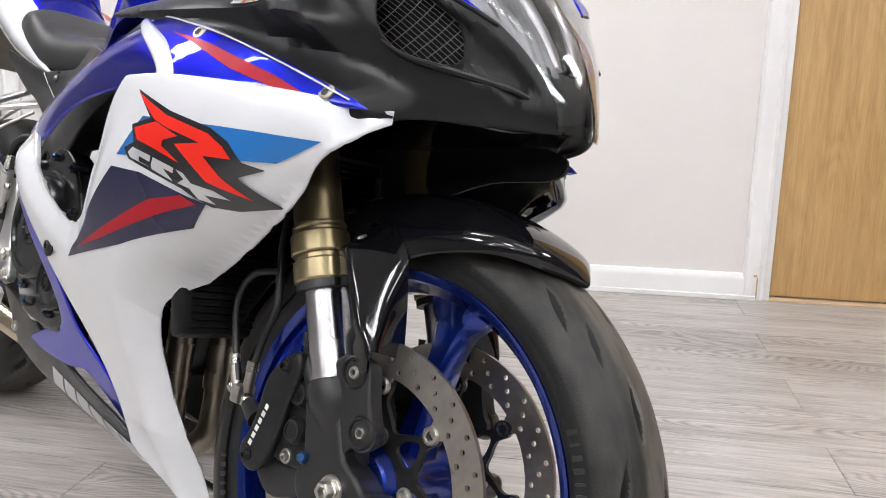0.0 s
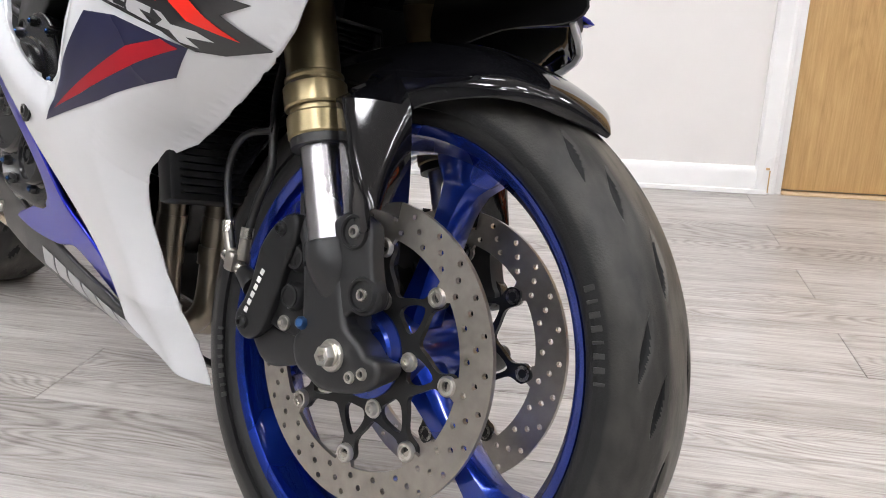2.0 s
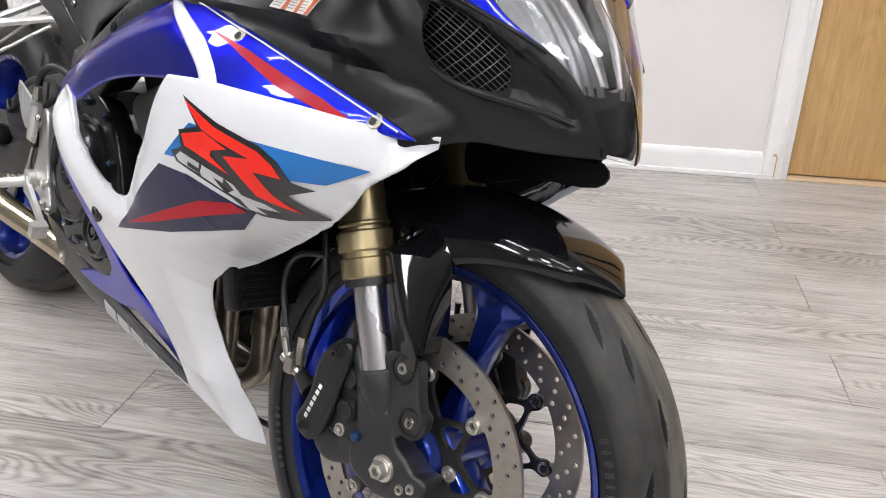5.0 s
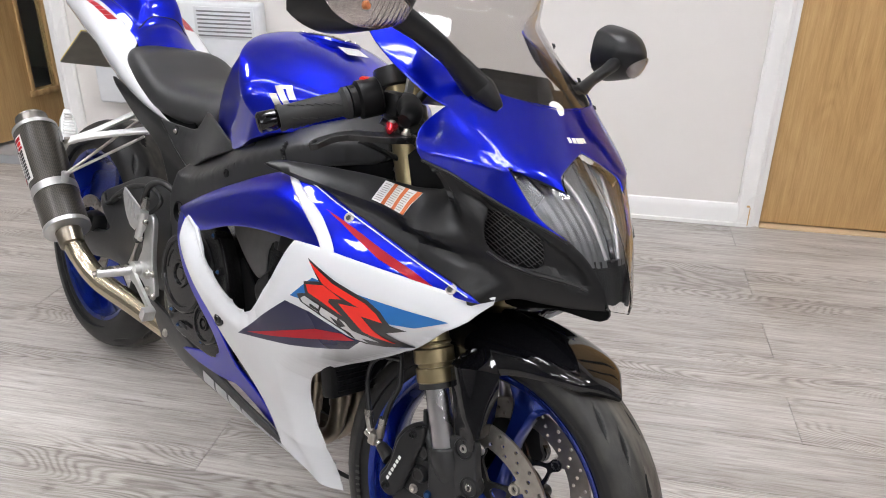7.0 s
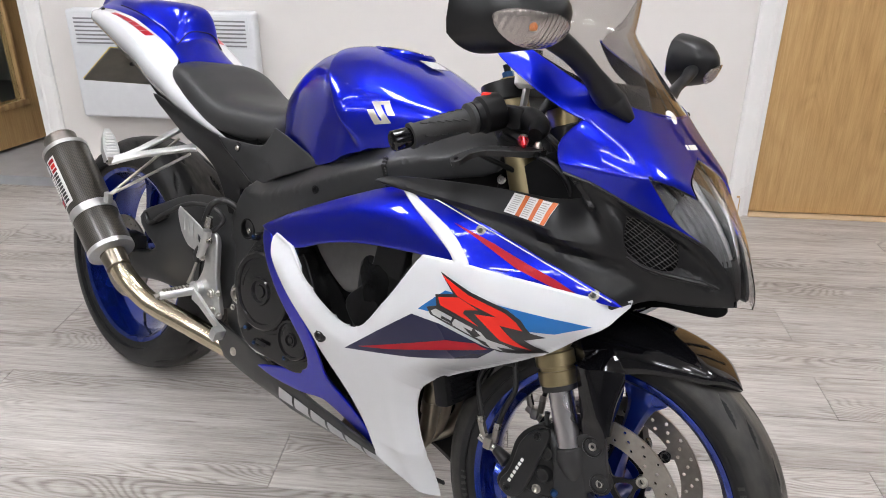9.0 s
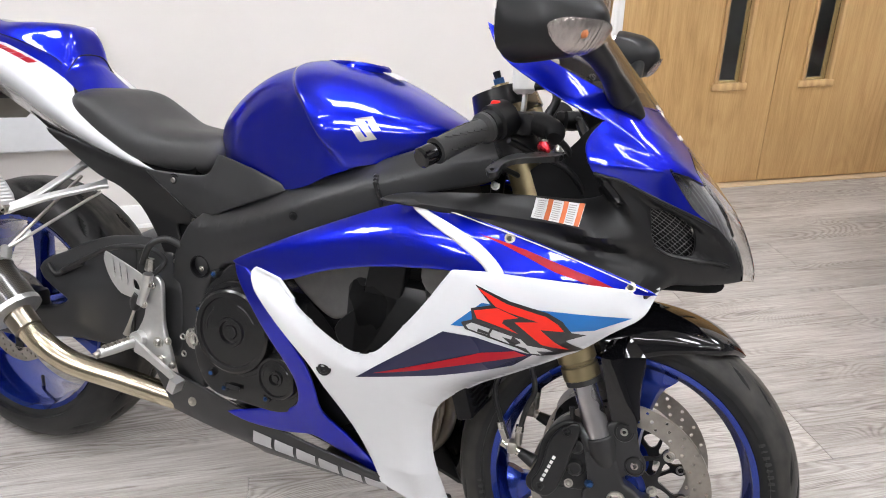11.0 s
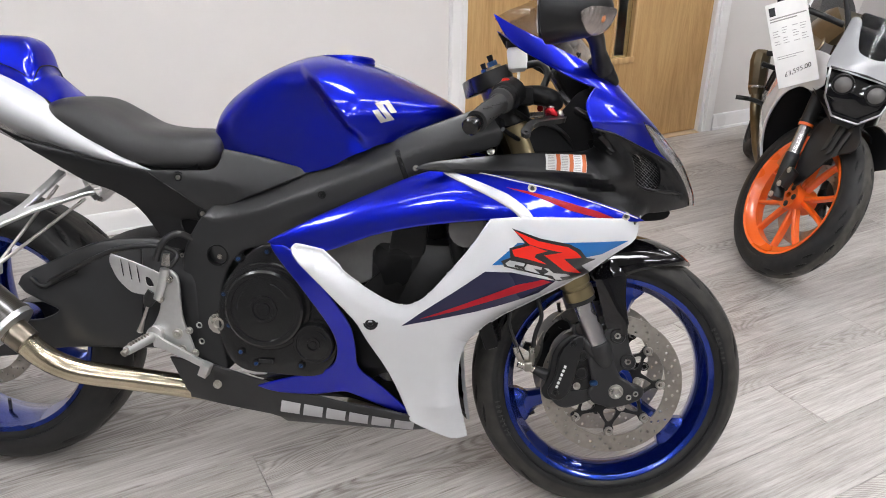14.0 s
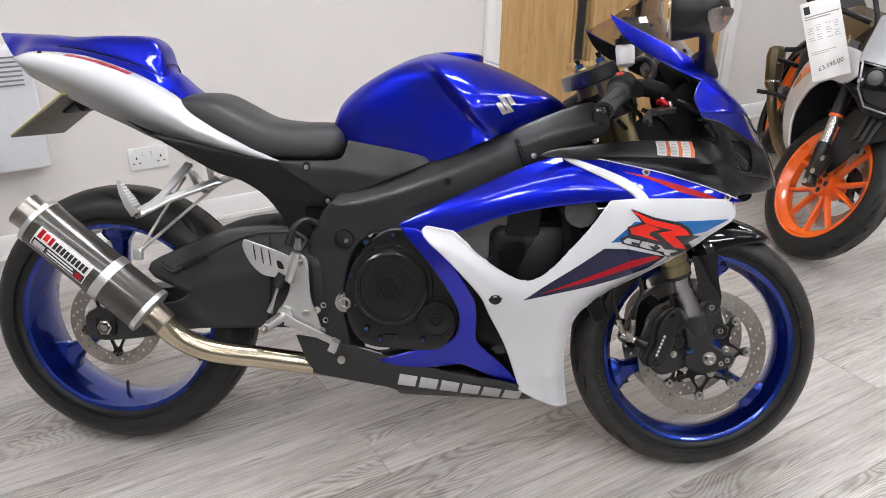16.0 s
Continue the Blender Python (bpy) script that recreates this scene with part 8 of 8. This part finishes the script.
# ---------------------------------------------------------------- the orange-wheeled motorcycle
ORANGE = material("orange_rim_paint", (0.85, 0.13, 0.01), 0.32, 0.0, 0.6, 0.03, 30)
BRONZE = material("bronze_titanium", (0.17, 0.14, 0.092), 0.35, 0.9, vary=0.12, scale=30)
GREY_PLASTIC = material("silver_fairing", (0.30, 0.305, 0.315), 0.35, 0.5, 0.6, 0.03, 20)
CLEAR = glass("pale_screen", (0.85, 0.85, 0.86), 0.0, 0.2)
KTM_M = pose(2.043, 2.263, 0.0, -15.0, 0, -138.0)
SECOND = tagged(new("motorcycle"), "small sports motorcycle with orange wheels and a price tag", "motorcycle")
SECOND.matrix_basis = KTM_M
HUB2 = (1.34, 0, 0.297)
_ax2 = Vector((-math.sin(radians(23.5)), 0, math.cos(radians(23.5))))
_pin2 = Vector((HUB2[0] + 0.088, 0, 0))
STEER2 = Matrix.Translation(_pin2) @ Matrix.Rotation(radians(27), 4, _ax2) @ Matrix.Translation(-_pin2)


def turned(bm):
    bm.transform(STEER2)
    return bm


def orange_rim(hub):
    rr, half = 0.219, 0.042
    bm = lathe([(rr, half), (rr - 0.004, half - 0.012), (rr - 0.028, half * 0.4), (rr - 0.028, -half * 0.4), (rr - 0.004, -half + 0.012), (rr, -half), (rr - 0.009, -half + 0.002), (rr - 0.017, -half + 0.016), (rr - 0.036, -half * 0.35), (rr - 0.036, half * 0.35), (rr - 0.017, half - 0.016), (rr - 0.009, half - 0.002)], 80, closed=True)
    bm.transform(at(hub))
    return bm


def orange_hub(hub):
    return placed(lathe([(0.012, 0.045), (0.045, 0.045), (0.05, 0.03), (0.04, 0.0), (0.05, -0.03), (0.045, -0.045), (0.012, -0.045)], 30, closed=True), at(hub))


def orange_spoke(hub, k):
    a = 2 * math.pi * (k // 2) / 5 + (0.19 if k % 2 else -0.19)
    b = 2 * math.pi * (k // 2) / 5 + (0.30 if k % 2 else -0.30)
    rings = []
    for t in (0, 0.3, 0.7, 1.0):
        r = 0.04 + (0.219 - 0.034 - 0.04) * t
        q = a + (b - a) * t
        w = 0.009 - 0.003 * t
        c, s = math.cos(q + 0.3), math.sin(q + 0.3)
        rings.append([(r * c - u * s, v, r * s + u * c) for u, v in ((-w, -0.010), (-w * 0.5, -0.014), (w * 0.5, -0.014), (w, -0.010), (w, 0.010), (w * 0.5, 0.014), (-w * 0.5, 0.014), (-w, 0.010))])
    return placed(loft(rings), at(hub))


w2 = part("front_wheel", turned(orange_rim(HUB2)), ORANGE, SECOND, "bright orange ten-spoke front wheel")
part("hub", turned(orange_hub(HUB2)), ORANGE, w2)
for k in range(10):
    part("spoke", turned(orange_spoke(HUB2, k)), ORANGE, w2)
for k in range(5):
    a = 2 * math.pi * (k + 0.24) / 5
    part("hub_hole", turned(bolt((HUB2[0] + 0.031 * math.cos(a), -0.0455, HUB2[2] + 0.031 * math.sin(a)), 0.008, 0.002, (0, -1, 0))), DARK_SLOT, w2)
bm = tyre_mesh(0.291, 0.047, 0.219, 0.042, 0.05, False)
bm.transform(at(HUB2))
part("tyre", turned(bm), [TYRE, DARK], w2, "black road tyre", sharp=30)
bm = disc_mesh(0.15, 0.10, 0.004, 18)
bm.transform(at(HUB2, 0.058))
part("brake_disc", turned(bm), STEEL, w2)
fk = lambda y, d, off=0.0: Vector((HUB2[0], y, HUB2[2])) + _ax2 * d + Vector((_ax2.z, 0, -_ax2.x)) * off
for side in (-1, 1):
    y = side * 0.095
    lg = part("fork_leg", turned(tube([fk(y, 0.12), fk(y, 0.30)], 0.020, 18, smooth=False)), CHROME, SECOND, "chrome fork stanchion")
    part("upper_tube", turned(tube([fk(y, 0.24), fk(y, 0.52)], 0.024, 18, smooth=False)), SATIN, lg)
    part("seal_ring", turned(tube([fk(y, 0.235), fk(y, 0.245)], 0.0255, 18, smooth=False)), ORANGE, lg)
    part("fork_bottom", turned(tube([fk(y, 0.135), fk(y, 0.10), fk(y, 0.03), fk(y, -0.03, 0.01)], [0.023, 0.025, 0.022, 0.026], 14)), SATIN, lg)
    part("lug", turned(box(HUB2[0] + 0.02, y + side * 0.012, HUB2[2] + 0.06, 0.05, 0.03, 0.07, 0.01)), SATIN, lg)
    for dz in (-0.015, 0.03, 0.085):
        part("leg_bolt", turned(bolt((HUB2[0] + 0.02, y + side * 0.026, HUB2[2] + dz), 0.008, 0.006, (0, side, 0))), NUT, lg)
    part("reflector", turned(box(HUB2[0] - 0.065, y + side * 0.010, HUB2[2] + 0.10, 0.03, 0.006, 0.07, 0.004)), ORANGE_INK, lg, "amber side reflector")
    plate_ = [(0.00, 0.33), (0.10, 0.315), (0.155, 0.262), (0.09, 0.20), (0.055, 0.09), (0.03, 0.05), (-0.02, 0.10), (-0.06, 0.20), (-0.06, 0.28)]
    pl = part("guard_plate", turned(panel(plate_, lambda u, v: (HUB2[0] + u, side * (0.078 - 0.10 * max(0, v - 0.25)), HUB2[2] + v), 0.004, 0.03, lip=0.004)), MATT, SECOND, "matt black mudguard side plate")
    for k in range(3):
        part("groove", turned(panel([(0.01 + k * 0.035, 0.29), (0.025 + k * 0.035, 0.29), (0.05 + k * 0.03, 0.21), (0.035 + k * 0.03, 0.19)], lambda u, v: (HUB2[0] + u, side * (0.0825 - 0.10 * max(0, v - 0.25)), HUB2[2] + v), 0.002, 0.03, smooth=0)), DARK_SLOT, pl)


def guard2(t, v):
    a = radians(t)
    r = 0.306 - 0.025 * abs(v) ** 4
    return (HUB2[0] + r * math.cos(a), v * 0.066, HUB2[2] + r * math.sin(a))


part("mudguard", turned(shell(lambda u, t: guard2(t, u), [-1 + 2 * j / 12 for j in range(13)], [84 + 4 * i for i in range(13)], 0.004)), MATT, SECOND, "matt black front mudguard")


def snout(y, z):
    """The front cowl's face."""
    return (1.455 - 1.5 * y * y - 0.9 * max(0, z - 0.72) - 0.35 * max(0, 0.66 - z), y, z)


part("front_cowl", panel([(-0.100, 0.86), (-0.092, 0.90), (-0.070, 0.90), (-0.062, 0.86), (-0.040, 0.815), (0.040, 0.815), (0.062, 0.86), (0.070, 0.90), (0.092, 0.90), (0.100, 0.86), (0.114, 0.785), (0.116, 0.758), (0.116, 0.758), (0.0, 0.764), (-0.116, 0.758), (-0.116, 0.758), (-0.114, 0.785)], snout, 0.006, 0.03, lip=0.004), GREY_PLASTIC, SECOND, "silver grey front cowl")
hl = part("headlight", panel([(-0.115, 0.76), (0.115, 0.76), (0.09, 0.67), (0.04, 0.62), (-0.04, 0.62), (-0.09, 0.67)], lambda u, v: tuple(Vector(snout(u, v)) - Vector((0.02, 0, 0))), 0.004, 0.05, smooth=0), GLOSS, SECOND, "twin projector headlight in a black recess")
for side in (-1, 1):
    m = Matrix.Translation((1.428, side * 0.052, 0.722)) @ Matrix.Rotation(radians(-90), 4, "Z")
    part("projector", lathe([(0, 0.014), (0.016, 0.010), (0.026, 0.002), (0.027, -0.01)], 24, m), INNER, hl)
    part("projector_ring", lathe([(0.026, 0.004), (0.032, 0.004), (0.034, -0.008), (0.026, -0.008)], 24, m, closed=True), SATIN, hl)
    part("chrome_rim", tube([snout(side * 0.107, 0.757), snout(side * 0.088, 0.674), snout(side * 0.042, 0.623), snout(0, 0.622)], 0.0035, 8, smooth=False), CHROME, hl)
part("chrome_rim", tube([snout(-0.107, 0.757), snout(0, 0.765), snout(0.107, 0.757)], 0.004, 8, smooth=False), MATT, hl)
ws = part("windscreen", shell(lambda u, k: (1.372 - 0.235 * k - 2.0 * (u * 0.08) ** 2, u * (0.055 + 0.035 * step(k * 3) - 0.02 * k * k), 0.812 + 0.27 * k), [-1 + j / 7 for j in range(15)], [i / 8 for i in range(9)], 0.003), CLEAR, SECOND, "clear fairing screen")
ws.visible_shadow = False
for side in (-1, 1):
    ms = part("mirror_stem", tube([(1.29, side * 0.085, 0.845), (1.27, side * 0.11, 0.90), (1.22, side * 0.165, 0.99)], [0.012, 0.009, 0.009], 10), MATT, SECOND, "black mirror stem")
    for z in (0.85, 0.895):
        part("stem_bolt", bolt((1.305 - (z - 0.85), side * (0.088 + (z - 0.85) * 0.5), z), 0.006, 0.005, (1, 0, 0.2)), NUT, ms)
    # side fairing round the wheel: dark inside, pale outside with an orange flash
    wrap = [(1.30, 0.66), (1.22, 0.64), (1.13, 0.56), (1.09, 0.45), (1.08, 0.33), (1.04, 0.24), (0.94, 0.22), (0.84, 0.30), (0.82, 0.45), (0.86, 0.60), (1.0, 0.70), (1.20, 0.76), (1.32, 0.75)]
    sf = part("side_fairing", panel(wrap, lambda u, v: (u, side * (0.175 - 0.9 * max(0, u - 1.1) ** 1.6 - 0.9 * max(0, 0.48 - v) ** 1.6 - 0.3 * max(0, v - 0.6) ** 1.4), v), 0.005, 0.03, lip=0.005, inside=True), [WHITE, DARK], SECOND, "white side fairing")
    part("orange_flash", panel([(1.22, 0.70), (1.0, 0.66), (0.88, 0.58), (0.87, 0.50), (1.0, 0.60), (1.2, 0.66)], lambda u, v: (u, side * (0.175 - 0.9 * max(0, u - 1.1) ** 1.6 - 0.3 * max(0, v - 0.6) ** 1.4), v), 0.0005, 0.03, smooth=2, lift=0.0015), ORANGE, sf)
    part("tank_side", panel([(1.12, 0.74), (1.0, 0.80), (0.8, 0.82), (0.7, 0.74), (0.8, 0.62), (0.95, 0.60)], lambda u, v: (u, side * (0.15 - 0.8 * max(0, v - 0.66) ** 1.5), v), 0.005, 0.04, lip=0.006), BRONZE, SECOND, "bronze tank panel")
    pgl = part("footrest", tube([(0.60, side * 0.12, 0.40), (0.56, side * 0.18, 0.40), (0.55, side * 0.255, 0.385)], 0.010, 10), SATIN, SECOND, "black footrest")
    part("footrest_plate", box(0.60, side * 0.12, 0.42, 0.09, 0.012, 0.16, 0.006), SATIN, pgl)
    part("pillion_arm", tube([(0.45, side * 0.12, 0.66), (0.42, side * 0.15, 0.60), (0.40, side * 0.20, 0.575)], 0.012, 10), SATIN, SECOND)
part("engine_block", box(0.90, 0, 0.42, 0.30, 0.22, 0.36, 0.03), DARK, SECOND, "dark engine block")
part("inner_fairing", panel([(-0.13, 0.62), (0.13, 0.62), (0.12, 0.30), (-0.12, 0.30)], lambda u, v: (1.06, u, v), 0.01, 0.1), DARK, SECOND)
part("tank_top", loft([[(x, -w, z), (x, -w * 0.7, z + h), (x, w * 0.7, z + h), (x, w, z)] for x, w, z, h in ((0.62, 0.10, 0.74, 0.03), (0.75, 0.15, 0.76, 0.09), (0.95, 0.15, 0.78, 0.11), (1.1, 0.10, 0.78, 0.06))]), BRONZE, SECOND, "bronze fuel tank")
part("seat", loft([[(x, -w, z), (x, -w * 0.7, z + 0.05), (x, w * 0.7, z + 0.05), (x, w, z)] for x, w, z in ((-0.1, 0.06, 0.86), (0.2, 0.10, 0.80), (0.45, 0.12, 0.74), (0.64, 0.10, 0.74))]), VINYL, SECOND, "black seat")
part("tail_panel", loft([[(x, -w, z - 0.09), (x, -w, z), (x, w, z), (x, w, z - 0.09)] for x, w, z in ((-0.15, 0.05, 0.87), (0.2, 0.11, 0.80), (0.5, 0.13, 0.74))]), WHITE, SECOND)
bm = tyre_mesh(0.305, 0.073, 0.219, 0.06, 0.06, False)
bm.transform(at((0, 0, 0.31)))
r2 = part("rear_tyre", bm, [TYRE, DARK_SLOT], SECOND, "black rear tyre", sharp=30)
part("rear_rim", orange_rim((0, 0, 0.31)), ORANGE, r2)
for k in range(10):
    part("rear_spoke", orange_spoke((0, 0, 0.31), k), ORANGE, r2)
part("swingarm", loft([[(x, -0.11, z - h), (x, -0.11, z + h), (x, -0.08, z + h), (x, -0.08, z - h)] for x, z, h in ((-0.03, 0.31, 0.03), (0.3, 0.37, 0.035), (0.6, 0.40, 0.05))]), SATIN, SECOND)
cn = part("exhaust_can", tube([(0.262, -0.150, 0.365), (0.255, -0.158, 0.385), (0.218, -0.196, 0.505), (0.210, -0.202, 0.540), (0.206, -0.205, 0.552)], [0.030, 0.038, 0.044, 0.040, 0.026], 8, smooth=False), BRONZE, SECOND, "bronze six-sided exhaust silencer")
part("clamp", tube([(0.255, -0.158, 0.392), (0.252, -0.161, 0.402)], 0.042, 16, smooth=False), NUT, cn)
for z in (0.46, 0.49):
    part("can_bolt", bolt((0.262, -0.172 - (z - 0.46) * 0.3, z), 0.007, 0.006, (0.9, -0.3, 0)), NUT, cn)
part("bracket", box(0.27, -0.14, 0.505, 0.03, 0.10, 0.02, 0.005), SATIN, cn)
part("down_pipe", tube([(0.262, -0.150, 0.37), (0.285, -0.13, 0.31), (0.36, -0.10, 0.25), (0.55, -0.07, 0.20), (0.8, -0.05, 0.2)], 0.024, 16), BRONZE, SECOND, "bronze exhaust pipe")
bars = part("handlebar", tube([(1.16, -0.09, 0.86), (1.12, -0.20, 0.865), (1.06, -0.31, 0.86)], 0.011, 12), SATIN, SECOND, "black handlebar")
part("grip", tube([(1.11, -0.215, 0.865), (1.065, -0.30, 0.86)], 0.016, 16, smooth=False), GRIP, bars)
part("chin", loft([[(x, -w, z), (x, -w * 0.6, z - 0.03), (x, w * 0.6, z - 0.03), (x, w, z)] for x, w, z in ((1.43, 0.05, 0.63), (1.38, 0.085, 0.645), (1.28, 0.11, 0.66), (1.16, 0.12, 0.64))]), MATT, SECOND, "matt black chin under the lamps")
part("dark_nose_fill", box(1.24, 0, 0.80, 0.14, 0.17, 0.16, 0.02), DARK, SECOND)
part("dash", box(1.20, 0, 0.89, 0.03, 0.12, 0.06, 0.01), GLOSS, SECOND, "dark instrument display")

# the price tag that hangs from the handlebar
TAG = tagged(new("price_tag"), "white paper price sheet hanging from the handlebar", "price tag")
TL, TR, BL = Vector((1.296, -0.363, 0.852)), Vector((1.296, -0.262, 0.925)), Vector((1.346, -0.211, 0.628))
ux, uy = (TR - TL), (BL - TL)


def on_tag(a, b, lift=0.0):
    n = ux.cross(uy).normalized()
    if n.x < 0:
        n = -n
    curl = 0.012 * math.sin(math.pi * b) + 0.006 * math.sin(2 * math.pi * a)
    p = TL + ux * a + uy * b + n * (curl + lift)
    return KTM_M @ p


def tag_bar(name, a0, b0, a1, b1, mat, lift, label="", n=8):
    m_ = max(2, int(32 * (a1 - a0)))
    us_, vs_ = [a0 + (a1 - a0) * j / m_ for j in range(m_ + 1)], [b0 + (b1 - b0) * i / n for i in range(n + 1)]
    part(name, shell(lambda u, v: on_tag(u, v, lift), us_, vs_, 0.0003), mat, TAG, label)


tag_bar("sheet", 0, 0, 1.0, 1.0, PAPER, 0, "white printed paper", 30)
tag_bar("logo_square", 0.07, 0.05, 0.22, 0.15, INK, 0.0008)
for k, (a0, a1) in enumerate(((0.06, 0.95), (0.06, 0.72))):
    tag_bar("headline", a0, 0.175 + k * 0.03, a1, 0.19 + k * 0.03, TEXT_INK, 0.0008)
for k in range(7):
    for a0, a1 in ((0.08, 0.24), (0.30, 0.44), (0.55, 0.70), (0.75, 0.90)):
        if (k * 3 + int(a0 * 10)) % 4:
            tag_bar("print_line", a0, 0.30 + k * 0.03, a1 - 0.02 * (k % 3), 0.307 + k * 0.03, TEXT_INK, 0.0008)
for k in range(2):
    tag_bar("print_line", 0.08, 0.63 + k * 0.025, 0.75 - 0.2 * k, 0.637 + k * 0.025, TEXT_INK, 0.0008)
txt = bpy.data.curves.new("price", "FONT")
txt.body, txt.size, txt.extrude, txt.align_x, txt.align_y = "\u00a33,595.00", 0.0212, 0.0002, "CENTER", "CENTER"
tob = bpy.data.objects.new("price_text", txt)
dep = bpy.context.evaluated_depsgraph_get()
scene.collection.objects.link(tob)
bpy.context.view_layer.update()
me = bpy.data.meshes.new_from_object(tob.evaluated_get(bpy.context.evaluated_depsgraph_get()))
bpy.data.objects.remove(tob)
for v in me.vertices:
    v.co = on_tag(0.53 + v.co.x / ux.length, 0.83 - v.co.y / uy.length - 0.08 * v.co.x / ux.length, 0.0016 + v.co.z)
me.materials.clear()
me.materials.append(INK)
pt = new("price_text", me)
pt.parent = TAG
part("tag_string", tube([tuple(on_tag(0.5, 0.0)), tuple(KTM_M @ Vector((1.20, -0.25, 0.93))), tuple(KTM_M @ Vector((1.12, -0.215, 0.868)))], 0.0015, 6), PAPER, TAG)

# ---------------------------------------------------------------- floor planks
ROWY = 1.011
whole = plank_mesh(PLANK_L, PLANK_W)
ends = {}
for r in range(math.floor((Y0 - ROWY) / PLANK_W), math.ceil((Y1 - ROWY) / PLANK_W)):
    ya, yb = max(Y0, ROWY + r * PLANK_W), min(Y1, ROWY + (r + 1) * PLANK_W)
    if yb - ya < 0.004:
        continue
    joint = 0.482 if r % 2 == 0 else -0.355
    k = math.floor((X0 - joint) / PLANK_L)
    while joint + k * PLANK_L < X1:
        xa, xb = max(X0, joint + k * PLANK_L), min(X1, joint + (k + 1) * PLANK_L)
        k += 1
        if xb - xa < 0.01:
            continue
        size = (round(xb - xa, 4), round(yb - ya, 4))
        full = abs(size[0] - PLANK_L) < 1e-3 and abs(size[1] - PLANK_W) < 1e-3
        me = whole if full else ends.setdefault(size, None) or ends.update({size: plank_mesh(*size)}) or ends[size]
        shared("plank", me, floor, pose((xa + xb) / 2, (ya + yb) / 2, 0))
